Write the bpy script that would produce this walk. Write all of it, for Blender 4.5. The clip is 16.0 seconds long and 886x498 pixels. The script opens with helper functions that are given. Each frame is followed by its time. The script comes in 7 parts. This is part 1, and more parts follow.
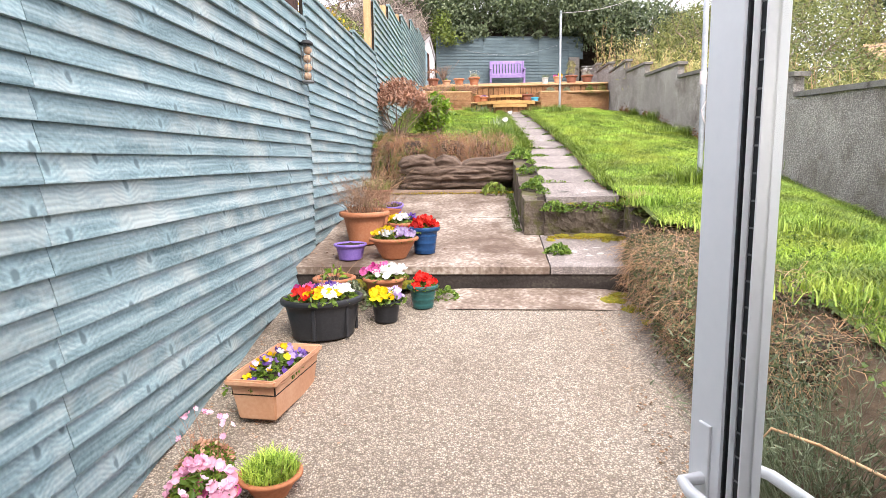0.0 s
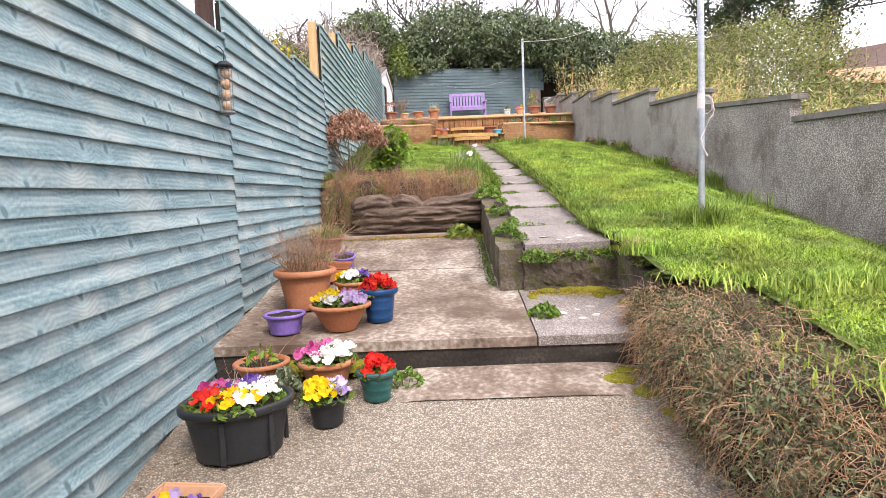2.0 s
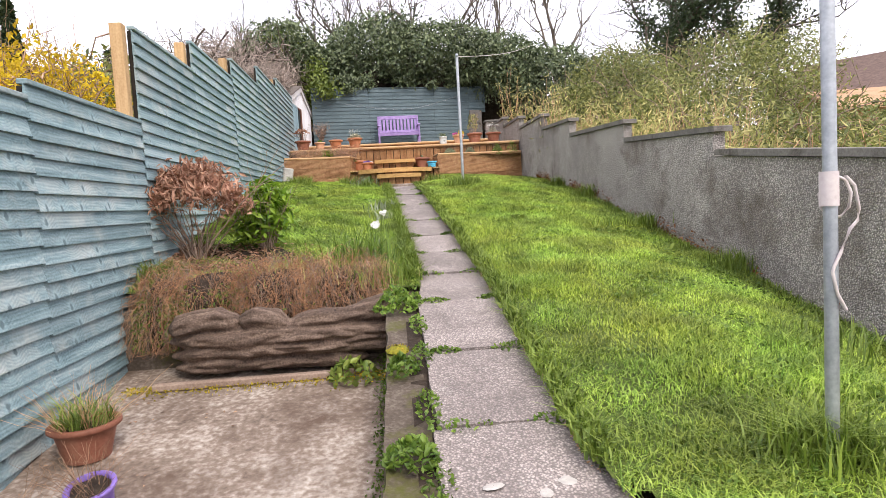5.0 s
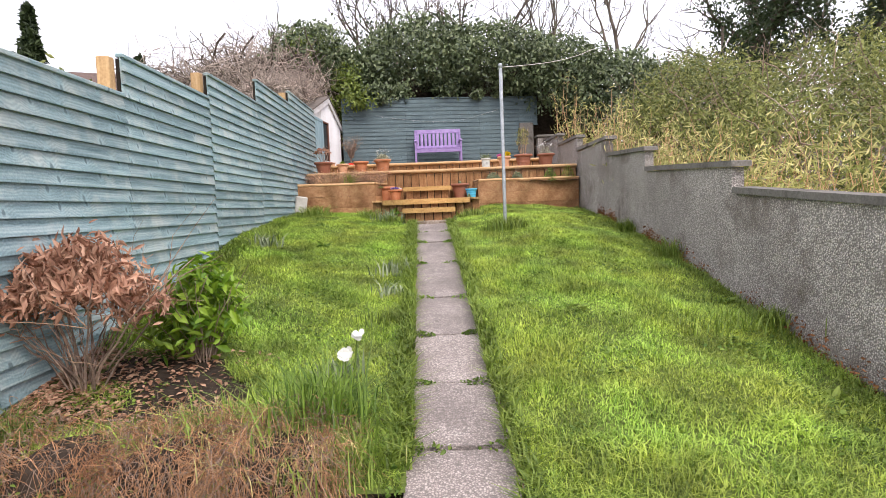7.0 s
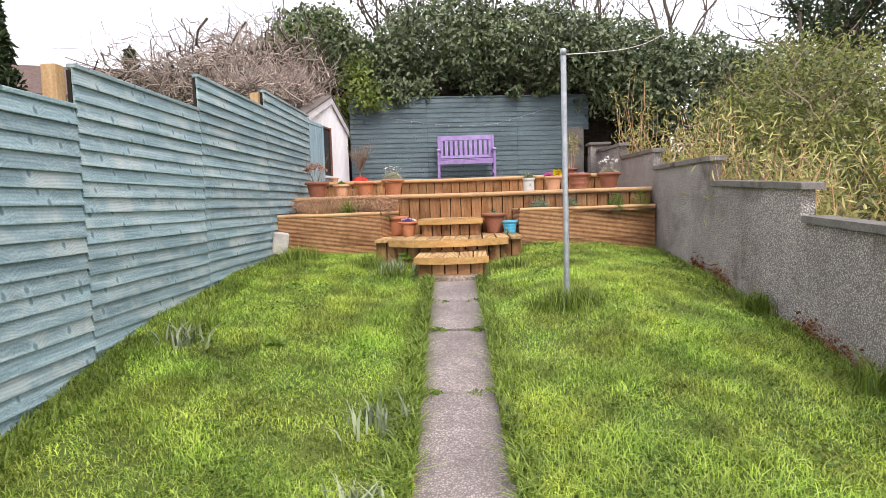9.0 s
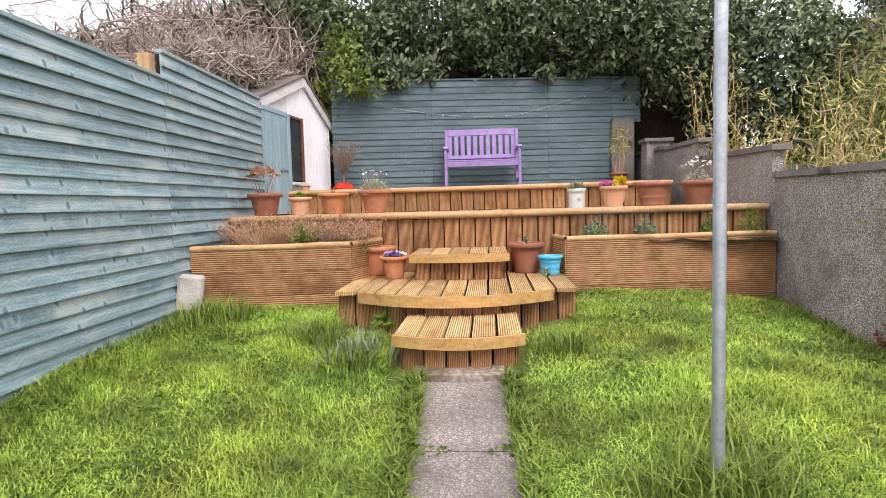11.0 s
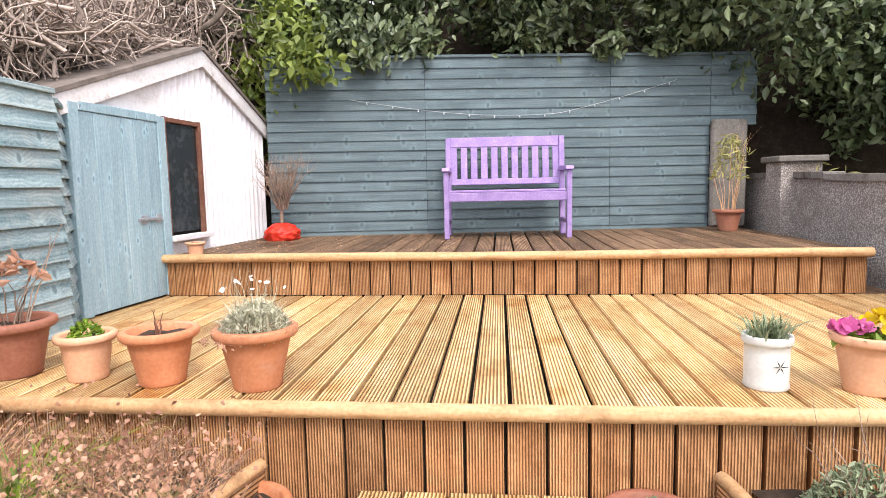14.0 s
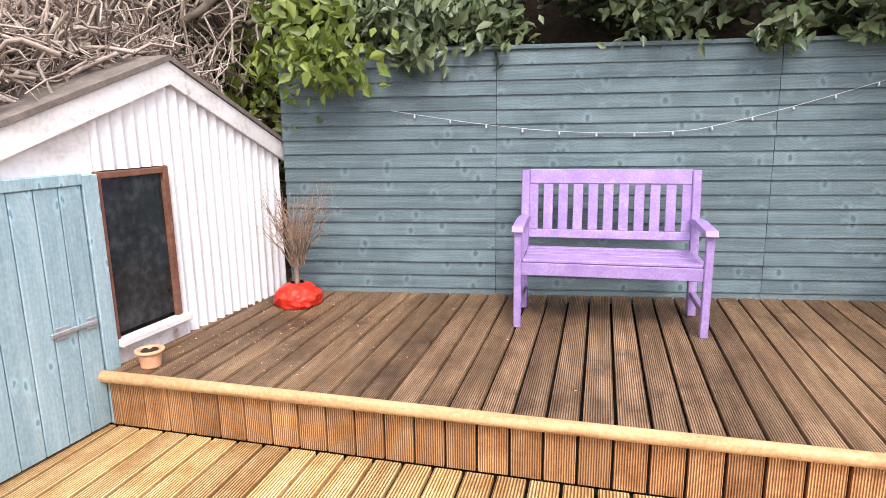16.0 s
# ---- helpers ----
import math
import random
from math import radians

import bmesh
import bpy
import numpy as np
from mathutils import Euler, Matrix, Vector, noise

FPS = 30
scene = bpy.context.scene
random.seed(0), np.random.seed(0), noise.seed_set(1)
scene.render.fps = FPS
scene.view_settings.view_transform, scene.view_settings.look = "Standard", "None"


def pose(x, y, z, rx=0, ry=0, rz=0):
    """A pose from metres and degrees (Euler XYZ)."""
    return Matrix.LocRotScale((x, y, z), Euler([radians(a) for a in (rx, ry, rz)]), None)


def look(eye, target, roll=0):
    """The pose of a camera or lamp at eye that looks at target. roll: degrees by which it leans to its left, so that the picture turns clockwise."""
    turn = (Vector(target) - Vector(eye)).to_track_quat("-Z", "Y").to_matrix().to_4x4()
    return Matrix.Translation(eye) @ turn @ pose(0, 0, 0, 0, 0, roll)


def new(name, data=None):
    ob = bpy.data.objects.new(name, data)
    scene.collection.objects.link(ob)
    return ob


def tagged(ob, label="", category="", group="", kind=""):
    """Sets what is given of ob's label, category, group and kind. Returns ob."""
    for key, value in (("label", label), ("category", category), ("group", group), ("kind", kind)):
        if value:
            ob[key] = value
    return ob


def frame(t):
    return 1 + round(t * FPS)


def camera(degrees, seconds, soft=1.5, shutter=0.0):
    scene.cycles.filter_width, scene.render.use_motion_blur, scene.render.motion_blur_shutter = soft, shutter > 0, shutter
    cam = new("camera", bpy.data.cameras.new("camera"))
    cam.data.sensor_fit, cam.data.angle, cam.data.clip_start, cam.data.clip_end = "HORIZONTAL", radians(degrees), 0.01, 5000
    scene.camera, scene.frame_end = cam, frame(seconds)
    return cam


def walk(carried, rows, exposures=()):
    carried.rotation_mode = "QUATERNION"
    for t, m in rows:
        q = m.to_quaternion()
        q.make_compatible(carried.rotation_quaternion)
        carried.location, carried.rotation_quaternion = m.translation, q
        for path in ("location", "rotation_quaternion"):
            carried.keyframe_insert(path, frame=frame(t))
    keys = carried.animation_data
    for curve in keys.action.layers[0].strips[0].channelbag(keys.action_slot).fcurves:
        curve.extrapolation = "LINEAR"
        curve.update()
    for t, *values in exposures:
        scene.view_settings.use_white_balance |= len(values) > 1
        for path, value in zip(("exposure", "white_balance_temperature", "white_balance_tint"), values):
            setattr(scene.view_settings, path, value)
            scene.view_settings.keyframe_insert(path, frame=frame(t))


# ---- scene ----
cam = camera(72.7, 16.0, soft=0.8)
PATH = [
    (0, (0.310, 0.010, 1.624), (0.163, 1.983, 1.332), -0.8),
    (0.5, (0.300, 0.260, 1.595), (0.168, 2.238, 1.313), -0.9),
    (1, (0.255, 0.48, 1.315), (0.182, 2.47, 1.137), -1.6),
    (1.5, (0.241, 0.66, 1.405), (0.188, 2.65, 1.228), -1.7),
    (2, (0.283, 1.003, 1.699), (0.256, 2.994, 1.512), -2.2),
    (2.5, (0.352, 1.387, 1.886), (0.348, 3.378, 1.697), -2.4),
    (3, (0.387, 1.748, 2.067), (0.442, 3.738, 1.877), -3.0),
    (3.5, (0.476, 2.179, 2.16), (0.603, 4.167, 1.978), -3.2),
    (4, (0.547, 2.738, 2.216), (0.718, 4.723, 2.045), -3.3),
    (6.5, (1.087, 5.29, 2.764), (1.125, 7.285, 2.632), -2.4),
    (7, (1.147, 5.87, 2.966), (1.131, 7.865, 2.827), -2.2),
    (7.5, (1.163, 6.542, 3.097), (1.122, 8.536, 2.95), -2.1),
    (8, (1.168, 7.252, 3.239), (1.107, 9.246, 3.09), -1.8),
    (8.5, (1.196, 7.973, 3.405), (1.099, 9.965, 3.255), -1.9),
    (9, (1.156, 8.705, 3.553), (1.045, 10.696, 3.401), -1.8),
    (11.5, (1.08, 12.304, 3.859), (0.92, 14.292, 3.71), -1.5),
    (12, (1.07, 12.967, 4.0), (0.91, 14.954, 3.842), -1.3),
    (12.5, (0.999, 13.643, 4.124), (0.835, 15.63, 3.959), -1.3),
    (13, (0.991, 14.246, 4.26), (0.822, 16.23, 4.079), -1.3),
    (13.5, (0.918, 14.809, 4.355), (0.741, 16.792, 4.161), -1.2),
    (14, (0.935, 15.301, 4.468), (0.747, 17.281, 4.26), -1.2),
    (14.5, (0.919, 15.689, 4.787), (0.733, 17.665, 4.537), -0.8),
    (15, (0.874, 16.211, 4.969), (0.681, 18.18, 4.678), -0.7),
    (15.5, (0.957, 16.641, 5.113), (0.697, 18.591, 4.751), -0.6),
    (16, (0.935, 17.15, 5.25), (0.437, 19.045, 4.848), -0.8),
]
EXPOSURE = [(0.0, 1.25), (1.5, 1.05), (3.5, 0.75), (7.0, 0.62), (11.5, 0.66), (14.5, 1.2), (16.0, 1.2)]
walk(cam, [(t, look(eye, target, roll)) for t, eye, target, roll in PATH], EXPOSURE)

# ---- world and sun ----
world = bpy.data.worlds.new("sky")
scene.world = world
world.use_nodes = True
wn, wl = world.node_tree.nodes, world.node_tree.links
wn.clear()
sky = wn.new("ShaderNodeTexSky")
sky.sky_type = "NISHITA"
sky.sun_disc = False
sky.sun_elevation = radians(48)
sky.sun_rotation = radians(156)
sky.dust_density = 6.0
sky.ozone_density = 1.0
SKY = 0.13
haze = wn.new("ShaderNodeMix")
haze.data_type = "RGBA"
haze.inputs[0].default_value = 0.82
haze.inputs[7].default_value = (10.0, 9.75, 10.75, 1)
wl.new(sky.outputs[0], haze.inputs[6])
bgd = wn.new("ShaderNodeBackground")
bgd.inputs[1].default_value = SKY
wout = wn.new("ShaderNodeOutputWorld")
wl.new(haze.outputs[2], bgd.inputs[0])
wl.new(bgd.outputs[0], wout.inputs[0])
sun_data = bpy.data.lights.new("sun", "SUN")
sun_data.energy, sun_data.angle, sun_data.color = 1.5, radians(18), (1.0, 0.94, 0.86)
sun = new("sun", sun_data)
sun.matrix_world = look((9, -10, 26), (1, 8, 2))


# ---- materials ----
def material(name, dark, mid, light, scale=(8, 8, 8), fine=60, rough=0.8, bump=0.3, fine_mix=0.35, stain=None, stain_scale=1.5,
             stain_at=(0.5, 0.7), per="object", spread=0.15, metal=0.0, coords="Object", bump_dist=0.01, spec=0.3, sheen=0.0):
    m = bpy.data.materials.new(name)
    m.use_nodes = True
    n, l = m.node_tree.nodes, m.node_tree.links
    b = n["Principled BSDF"]
    b.inputs["Roughness"].default_value = rough
    b.inputs["Metallic"].default_value = metal
    b.inputs["Specular IOR Level"].default_value = spec
    tc = n.new("ShaderNodeTexCoord")
    info = n.new("ShaderNodeObjectInfo")
    geo = n.new("ShaderNodeNewGeometry")
    rnd = info.outputs["Random"] if per == "object" else geo.outputs["Random Per Island"]
    add = n.new("ShaderNodeVectorMath")
    add.operation = "MULTIPLY_ADD"
    comb = n.new("ShaderNodeCombineXYZ")
    for k in range(3):
        l.new(rnd, comb.inputs[k])
    add.inputs[1].default_value = (37.0, 53.0, 71.0) if coords == "Object" else (0, 0, 0)
    l.new(comb.outputs[0], add.inputs[0])
    if coords == "Object":
        l.new(tc.outputs["Object"], add.inputs[2])
    else:
        l.new(geo.outputs["Position"], add.inputs[2])
    mp = n.new("ShaderNodeMapping")
    mp.inputs["Scale"].default_value = scale
    l.new(add.outputs[0], mp.inputs["Vector"])
    n1 = n.new("ShaderNodeTexNoise")
    n1.inputs["Scale"].default_value = 1.0
    n1.inputs["Detail"].default_value = 6
    n1.inputs["Roughness"].default_value = 0.65
    l.new(mp.outputs[0], n1.inputs["Vector"])
    n2 = n.new("ShaderNodeTexNoise")
    n2.inputs["Scale"].default_value = fine
    n2.inputs["Detail"].default_value = 3
    l.new(add.outputs[0], n2.inputs["Vector"])
    mixf = n.new("ShaderNodeMix")
    mixf.inputs[0].default_value = fine_mix
    l.new(n1.outputs["Fac"], mixf.inputs[2])
    l.new(n2.outputs["Fac"], mixf.inputs[3])
    ramp = n.new("ShaderNodeValToRGB")
    e = ramp.color_ramp.elements
    e[0].position, e[0].color = 0.32, (*dark, 1)
    e[1].position, e[1].color = 0.68, (*light, 1)
    mid_e = e.new(0.5)
    mid_e.color = (*mid, 1)
    l.new(mixf.outputs[0], ramp.inputs[0])
    col = ramp.outputs[0]
    if stain:
        n3 = n.new("ShaderNodeTexNoise")
        n3.inputs["Scale"].default_value = stain_scale
        n3.inputs["Detail"].default_value = 8
        n3.inputs["Roughness"].default_value = 0.7
        l.new(add.outputs[0], n3.inputs["Vector"])
        r3 = n.new("ShaderNodeMapRange")
        r3.inputs[1].default_value, r3.inputs[2].default_value = stain_at
        l.new(n3.outputs["Fac"], r3.inputs[0])
        mx = n.new("ShaderNodeMix")
        mx.data_type = "RGBA"
        l.new(r3.outputs[0], mx.inputs[0])
        l.new(col, mx.inputs[6])
        mx.inputs[7].default_value = (*stain, 1)
        col = mx.outputs[2]
    if spread:
        hsv = n.new("ShaderNodeHueSaturation")
        mr = n.new("ShaderNodeMapRange")
        mr.inputs[3].default_value, mr.inputs[4].default_value = 1 - spread, 1 + spread
        l.new(rnd, mr.inputs[0])
        l.new(mr.outputs[0], hsv.inputs["Value"])
        l.new(col, hsv.inputs["Color"])
        col = hsv.outputs[0]
    l.new(col, b.inputs["Base Color"])
    if bump:
        bp = n.new("ShaderNodeBump")
        bp.inputs["Strength"].default_value = bump
        bp.inputs["Distance"].default_value = bump_dist
        l.new(mixf.outputs[0], bp.inputs["Height"])
        l.new(bp.outputs[0], b.inputs["Normal"])
    return m


def leaf_material(name, dark, light, rough=0.45, trans=0.25, spec=0.4, single=False, patch=(1.1, 0.65, 1.35), hue=0.0):
    m = bpy.data.materials.new(name)
    m.use_nodes = True
    n, l = m.node_tree.nodes, m.node_tree.links
    b = n["Principled BSDF"]
    b.inputs["Roughness"].default_value = rough
    b.inputs["Specular IOR Level"].default_value = spec
    geo = n.new("ShaderNodeNewGeometry")
    ramp = n.new("ShaderNodeValToRGB")
    e = ramp.color_ramp.elements
    e[0].position, e[0].color = 0.0, (*dark, 1)
    e[1].position, e[1].color = 1.0, (*light, 1)
    l.new(n.new("ShaderNodeObjectInfo").outputs["Random"] if single else geo.outputs["Random Per Island"], ramp.inputs[0])
    nz = n.new("ShaderNodeTexNoise")
    nz.inputs["Scale"].default_value = patch[0]
    nz.inputs["Detail"].default_value = 4
    l.new(geo.outputs["Position"], nz.inputs["Vector"])
    mr = n.new("ShaderNodeMapRange")
    mr.inputs[1].default_value, mr.inputs[2].default_value = 0.3, 0.7
    mr.inputs[3].default_value, mr.inputs[4].default_value = patch[1:]
    l.new(nz.outputs["Fac"], mr.inputs[0])
    hsv = n.new("ShaderNodeHueSaturation")
    l.new(mr.outputs[0], hsv.inputs["Value"])
    if hue:
        nh = n.new("ShaderNodeTexNoise")
        nh.inputs["Scale"].default_value = 1.7
        nh.inputs["Detail"].default_value = 5
        l.new(geo.outputs["Position"], nh.inputs["Vector"])
        mh = n.new("ShaderNodeMapRange")
        mh.inputs[1].default_value, mh.inputs[2].default_value = 0.33, 0.67
        mh.inputs[3].default_value, mh.inputs[4].default_value = 0.5 - hue, 0.5 + hue
        l.new(nh.outputs["Fac"], mh.inputs[0])
        l.new(mh.outputs[0], hsv.inputs["Hue"])
    l.new(ramp.outputs[0], hsv.inputs["Color"])
    l.new(hsv.outputs[0], b.inputs["Base Color"])
    tr = n.new("ShaderNodeBsdfTranslucent")
    l.new(hsv.outputs[0], tr.inputs["Color"])
    mx = n.new("ShaderNodeMixShader")
    mx.inputs[0].default_value = trans
    l.new(b.outputs[0], mx.inputs[1])
    l.new(tr.outputs[0], mx.inputs[2])
    l.new(mx.outputs[0], n["Material Output"].inputs["Surface"])
    return m


def wood_boards(name, dark, mid, light, grooves=True, axis=0, stain=None, stain_at=(0.5, 0.75), pitch=0.011):
    """Ridged decking timber, its grooves running along local y."""
    m = material(name, dark, mid, light, scale=(14, 1.6, 14), fine=120, rough=0.62, bump=0.25, fine_mix=0.3, stain=stain, stain_scale=2.2, stain_at=stain_at, spread=0.26)
    if grooves:
        n, l = m.node_tree.nodes, m.node_tree.links
        tc = n.new("ShaderNodeTexCoord")
        sep = n.new("ShaderNodeSeparateXYZ")
        l.new(tc.outputs["Object"], sep.inputs[0])
        mul = n.new("ShaderNodeMath")
        mul.operation = "MULTIPLY"
        mul.inputs[1].default_value = 2 * math.pi / pitch
        l.new(sep.outputs[axis], mul.inputs[0])
        si = n.new("ShaderNodeMath")
        si.operation = "SINE"
        l.new(mul.outputs[0], si.inputs[0])
        mr = n.new("ShaderNodeMapRange")
        mr.inputs[1].default_value, mr.inputs[2].default_value = -0.9, 0.1
        mr.inputs[3].default_value, mr.inputs[4].default_value = 0.0, 1.0
        l.new(si.outputs[0], mr.inputs[0])
        bp = n.new("ShaderNodeBump")
        bp.inputs["Strength"].default_value = 1.0
        bp.inputs["Distance"].default_value = 0.006
        l.new(mr.outputs[0], bp.inputs["Height"])
        b = n["Principled BSDF"]
        old = b.inputs["Normal"].links[0].from_socket
        l.new(old, bp.inputs["Normal"])
        l.new(bp.outputs[0], b.inputs["Normal"])
        # a darker tint multiplied into the grooves
        src = b.inputs["Base Color"].links[0].from_socket
        mx = n.new("ShaderNodeMix")
        mx.data_type = "RGBA"
        mx.blend_type = "MULTIPLY"
        inv = n.new("ShaderNodeMapRange")
        inv.inputs[3].default_value, inv.inputs[4].default_value = 0.9, 0.0
        l.new(mr.outputs[0], inv.inputs[0])
        l.new(inv.outputs[0], mx.inputs[0])
        l.new(src, mx.inputs[6])
        mx.inputs[7].default_value = (0.33, 0.24, 0.16, 1)
        l.new(mx.outputs[2], b.inputs["Base Color"])
    return m


def add_knots(m, colour, scale=(6, 4.4, 2.9), size=0.075, along=1, figure=0.11):
    """Knots and pale bare scuffs in painted boards."""
    n, l = m.node_tree.nodes, m.node_tree.links
    b = n["Principled BSDF"]
    tc = n.new("ShaderNodeTexCoord")
    info = n.new("ShaderNodeObjectInfo")
    comb = n.new("ShaderNodeCombineXYZ")
    for k in range(3):
        l.new(info.outputs["Random"], comb.inputs[k])
    add = n.new("ShaderNodeVectorMath")
    add.operation = "MULTIPLY_ADD"
    add.inputs[1].default_value = (91, 67, 43)
    l.new(comb.outputs[0], add.inputs[0])
    l.new(tc.outputs["Object"], add.inputs[2])
    nz = n.new("ShaderNodeTexNoise")
    nz.inputs["Scale"].default_value = 25
    l.new(add.outputs[0], nz.inputs["Vector"])
    wob = n.new("ShaderNodeVectorMath")
    wob.operation = "MULTIPLY_ADD"
    wob.inputs[1].default_value = (0.03, 0.03, 0.03)
    l.new(nz.outputs["Color"], wob.inputs[0])
    l.new(add.outputs[0], wob.inputs[2])
    sep = n.new("ShaderNodeSeparateXYZ")
    l.new(wob.outputs[0], sep.inputs[0])
    flat = n.new("ShaderNodeCombineXYZ")
    l.new(sep.outputs[along], flat.inputs[0])
    l.new(sep.outputs[3 - along], flat.inputs[1])
    mp = n.new("ShaderNodeMapping")
    mp.inputs["Scale"].default_value = (scale[1], scale[2], 1)
    l.new(flat.outputs[0], mp.inputs["Vector"])
    v = n.new("ShaderNodeTexVoronoi")
    v.voronoi_dimensions = "2D"
    v.inputs["Scale"].default_value = 1.0
    l.new(mp.outputs[0], v.inputs["Vector"])

    def blend(lo, hi, amount, tint):
        mr = n.new("ShaderNodeMapRange")
        mr.inputs[1].default_value, mr.inputs[2].default_value = lo, hi
        mr.inputs[4].default_value = amount
        l.new(v.outputs["Distance"], mr.inputs[0])
        src = b.inputs["Base Color"].links[0].from_socket
        mx = n.new("ShaderNodeMix")
        mx.data_type = "RGBA"
        l.new(mr.outputs[0], mx.inputs[0])
        l.new(src, mx.inputs[6])
        mx.inputs[7].default_value = (*tint, 1)
        l.new(mx.outputs[2], b.inputs["Base Color"])

    # growth lines that sweep round the knots
    wave = n.new("ShaderNodeMath")
    wave.operation = "MULTIPLY_ADD"
    fall = n.new("ShaderNodeMapRange")
    fall.inputs[1].default_value, fall.inputs[2].default_value = 0.0, 0.45
    fall.inputs[3].default_value, fall.inputs[4].default_value = 0.055, 0.0
    l.new(v.outputs["Distance"], fall.inputs[0])
    soft = n.new("ShaderNodeTexNoise")
    soft.inputs["Scale"].default_value = 2.0
    soft.inputs["Detail"].default_value = 1
    l.new(add.outputs[0], soft.inputs["Vector"])
    wave.inputs[1].default_value = 0.045
    l.new(soft.outputs["Fac"], wave.inputs[0])
    plain = n.new("ShaderNodeSeparateXYZ")
    l.new(tc.outputs["Object"], plain.inputs[0])
    l.new(plain.outputs[3 - along], wave.inputs[2])
    wave2 = n.new("ShaderNodeMath")
    l.new(wave.outputs[0], wave2.inputs[0])
    l.new(fall.outputs[0], wave2.inputs[1])
    turn = n.new("ShaderNodeMath")
    turn.operation = "MULTIPLY"
    turn.inputs[1].default_value = 300
    l.new(wave2.outputs[0], turn.inputs[0])
    line = n.new("ShaderNodeMath")
    line.operation = "SINE"
    l.new(turn.outputs[0], line.inputs[0])
    lm = n.new("ShaderNodeMapRange")
    lm.inputs[1].default_value, lm.inputs[2].default_value = -1, 1
    lm.inputs[3].default_value, lm.inputs[4].default_value = 1 - figure, 1 + figure * 0.8
    l.new(line.outputs[0], lm.inputs[0])
    hv = n.new("ShaderNodeHueSaturation")
    l.new(lm.outputs[0], hv.inputs["Value"])
    l.new(b.inputs["Base Color"].links[0].from_socket, hv.inputs["Color"])
    l.new(hv.outputs[0], b.inputs["Base Color"])
    blend(size * 2.8, size * 1.5, 0.22, tuple(min(1, c * 3.6) for c in colour))
    blend(size * 1.2, size * 0.6, 0.85, colour)
    return m


def pebbles(m, scale, amount=0.8, dist=0.008, dark=(0.05, 0.045, 0.04), vary=(0.55, 1.4)):
    """Small stones set in mortar, as on roughcast and washed aggregate."""
    n, l = m.node_tree.nodes, m.node_tree.links
    b = n["Principled BSDF"]
    geo = n.new("ShaderNodeNewGeometry")
    v = n.new("ShaderNodeTexVoronoi")
    v.inputs["Scale"].default_value = scale
    l.new(geo.outputs["Position"], v.inputs["Vector"])
    bp = n.new("ShaderNodeBump")
    bp.invert = True
    bp.inputs["Strength"].default_value = amount
    bp.inputs["Distance"].default_value = dist
    l.new(v.outputs["Distance"], bp.inputs["Height"])
    old = b.inputs["Normal"].links[0].from_socket
    l.new(old, bp.inputs["Normal"])
    l.new(bp.outputs[0], b.inputs["Normal"])
    src = b.inputs["Base Color"].links[0].from_socket
    hsv = n.new("ShaderNodeHueSaturation")
    sep = n.new("ShaderNodeSeparateColor")
    l.new(v.outputs["Color"], sep.inputs[0])
    mr = n.new("ShaderNodeMapRange")
    mr.inputs[3].default_value, mr.inputs[4].default_value = vary
    l.new(sep.outputs[0], mr.inputs[0])
    l.new(mr.outputs[0], hsv.inputs["Value"])
    l.new(src, hsv.inputs["Color"])
    mx = n.new("ShaderNodeMix")
    mx.data_type = "RGBA"
    gap = n.new("ShaderNodeMapRange")
    gap.inputs[1].default_value, gap.inputs[2].default_value = 0.35, 0.6
    gap.inputs[4].default_value = 0.7
    l.new(v.outputs["Distance"], gap.inputs[0])
    l.new(gap.outputs[0], mx.inputs[0])
    l.new(hsv.outputs[0], mx.inputs[6])
    mx.inputs[7].default_value = (*dark, 1)
    l.new(mx.outputs[2], b.inputs["Base Color"])
    return m


M = {}
M["fence"] = add_knots(material("fence_paint", (0.092, 0.152, 0.172), (0.215, 0.305, 0.33), (0.38, 0.46, 0.475), scale=(20, 1.3, 26), fine=70, rough=0.75, bump=0.35, fine_mix=0.25,
                      stain=(0.40, 0.44, 0.43), stain_scale=1.6, stain_at=(0.50, 0.68), spread=0.15), (0.10, 0.145, 0.16))
# darker fence paint: the shade of the overhanging hedge is in its colour
M["fence_shaded"] = add_knots(material("shaded_fence_paint", (0.062, 0.088, 0.10), (0.095, 0.132, 0.146), (0.145, 0.19, 0.203), scale=(20, 1.3, 26), fine=70, rough=0.75, bump=0.3, fine_mix=0.25,
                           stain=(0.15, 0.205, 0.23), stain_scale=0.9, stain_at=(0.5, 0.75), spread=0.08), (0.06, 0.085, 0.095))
M["post_brown"] = material("brown_post", (0.03, 0.018, 0.015), (0.055, 0.03, 0.026), (0.09, 0.05, 0.04), scale=(25, 25, 2), rough=0.8)
M["raw_wood"] = material("raw_timber", (0.36, 0.21, 0.10), (0.50, 0.32, 0.16), (0.62, 0.43, 0.24), scale=(25, 25, 2.5), rough=0.75)
M["deck"] = wood_boards("deck_ridged", (0.40, 0.22, 0.085), (0.62, 0.41, 0.19), (0.80, 0.62, 0.36), stain=(0.34, 0.13, 0.02), stain_at=(0.50, 0.72), pitch=0.0145)
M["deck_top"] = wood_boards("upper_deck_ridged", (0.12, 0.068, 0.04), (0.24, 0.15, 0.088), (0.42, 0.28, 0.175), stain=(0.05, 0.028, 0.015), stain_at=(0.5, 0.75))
M["riser"] = wood_boards("riser_ridged", (0.29, 0.135, 0.055), (0.45, 0.235, 0.108), (0.58, 0.35, 0.18), stain=(0.15, 0.055, 0.015), stain_at=(0.5, 0.75))
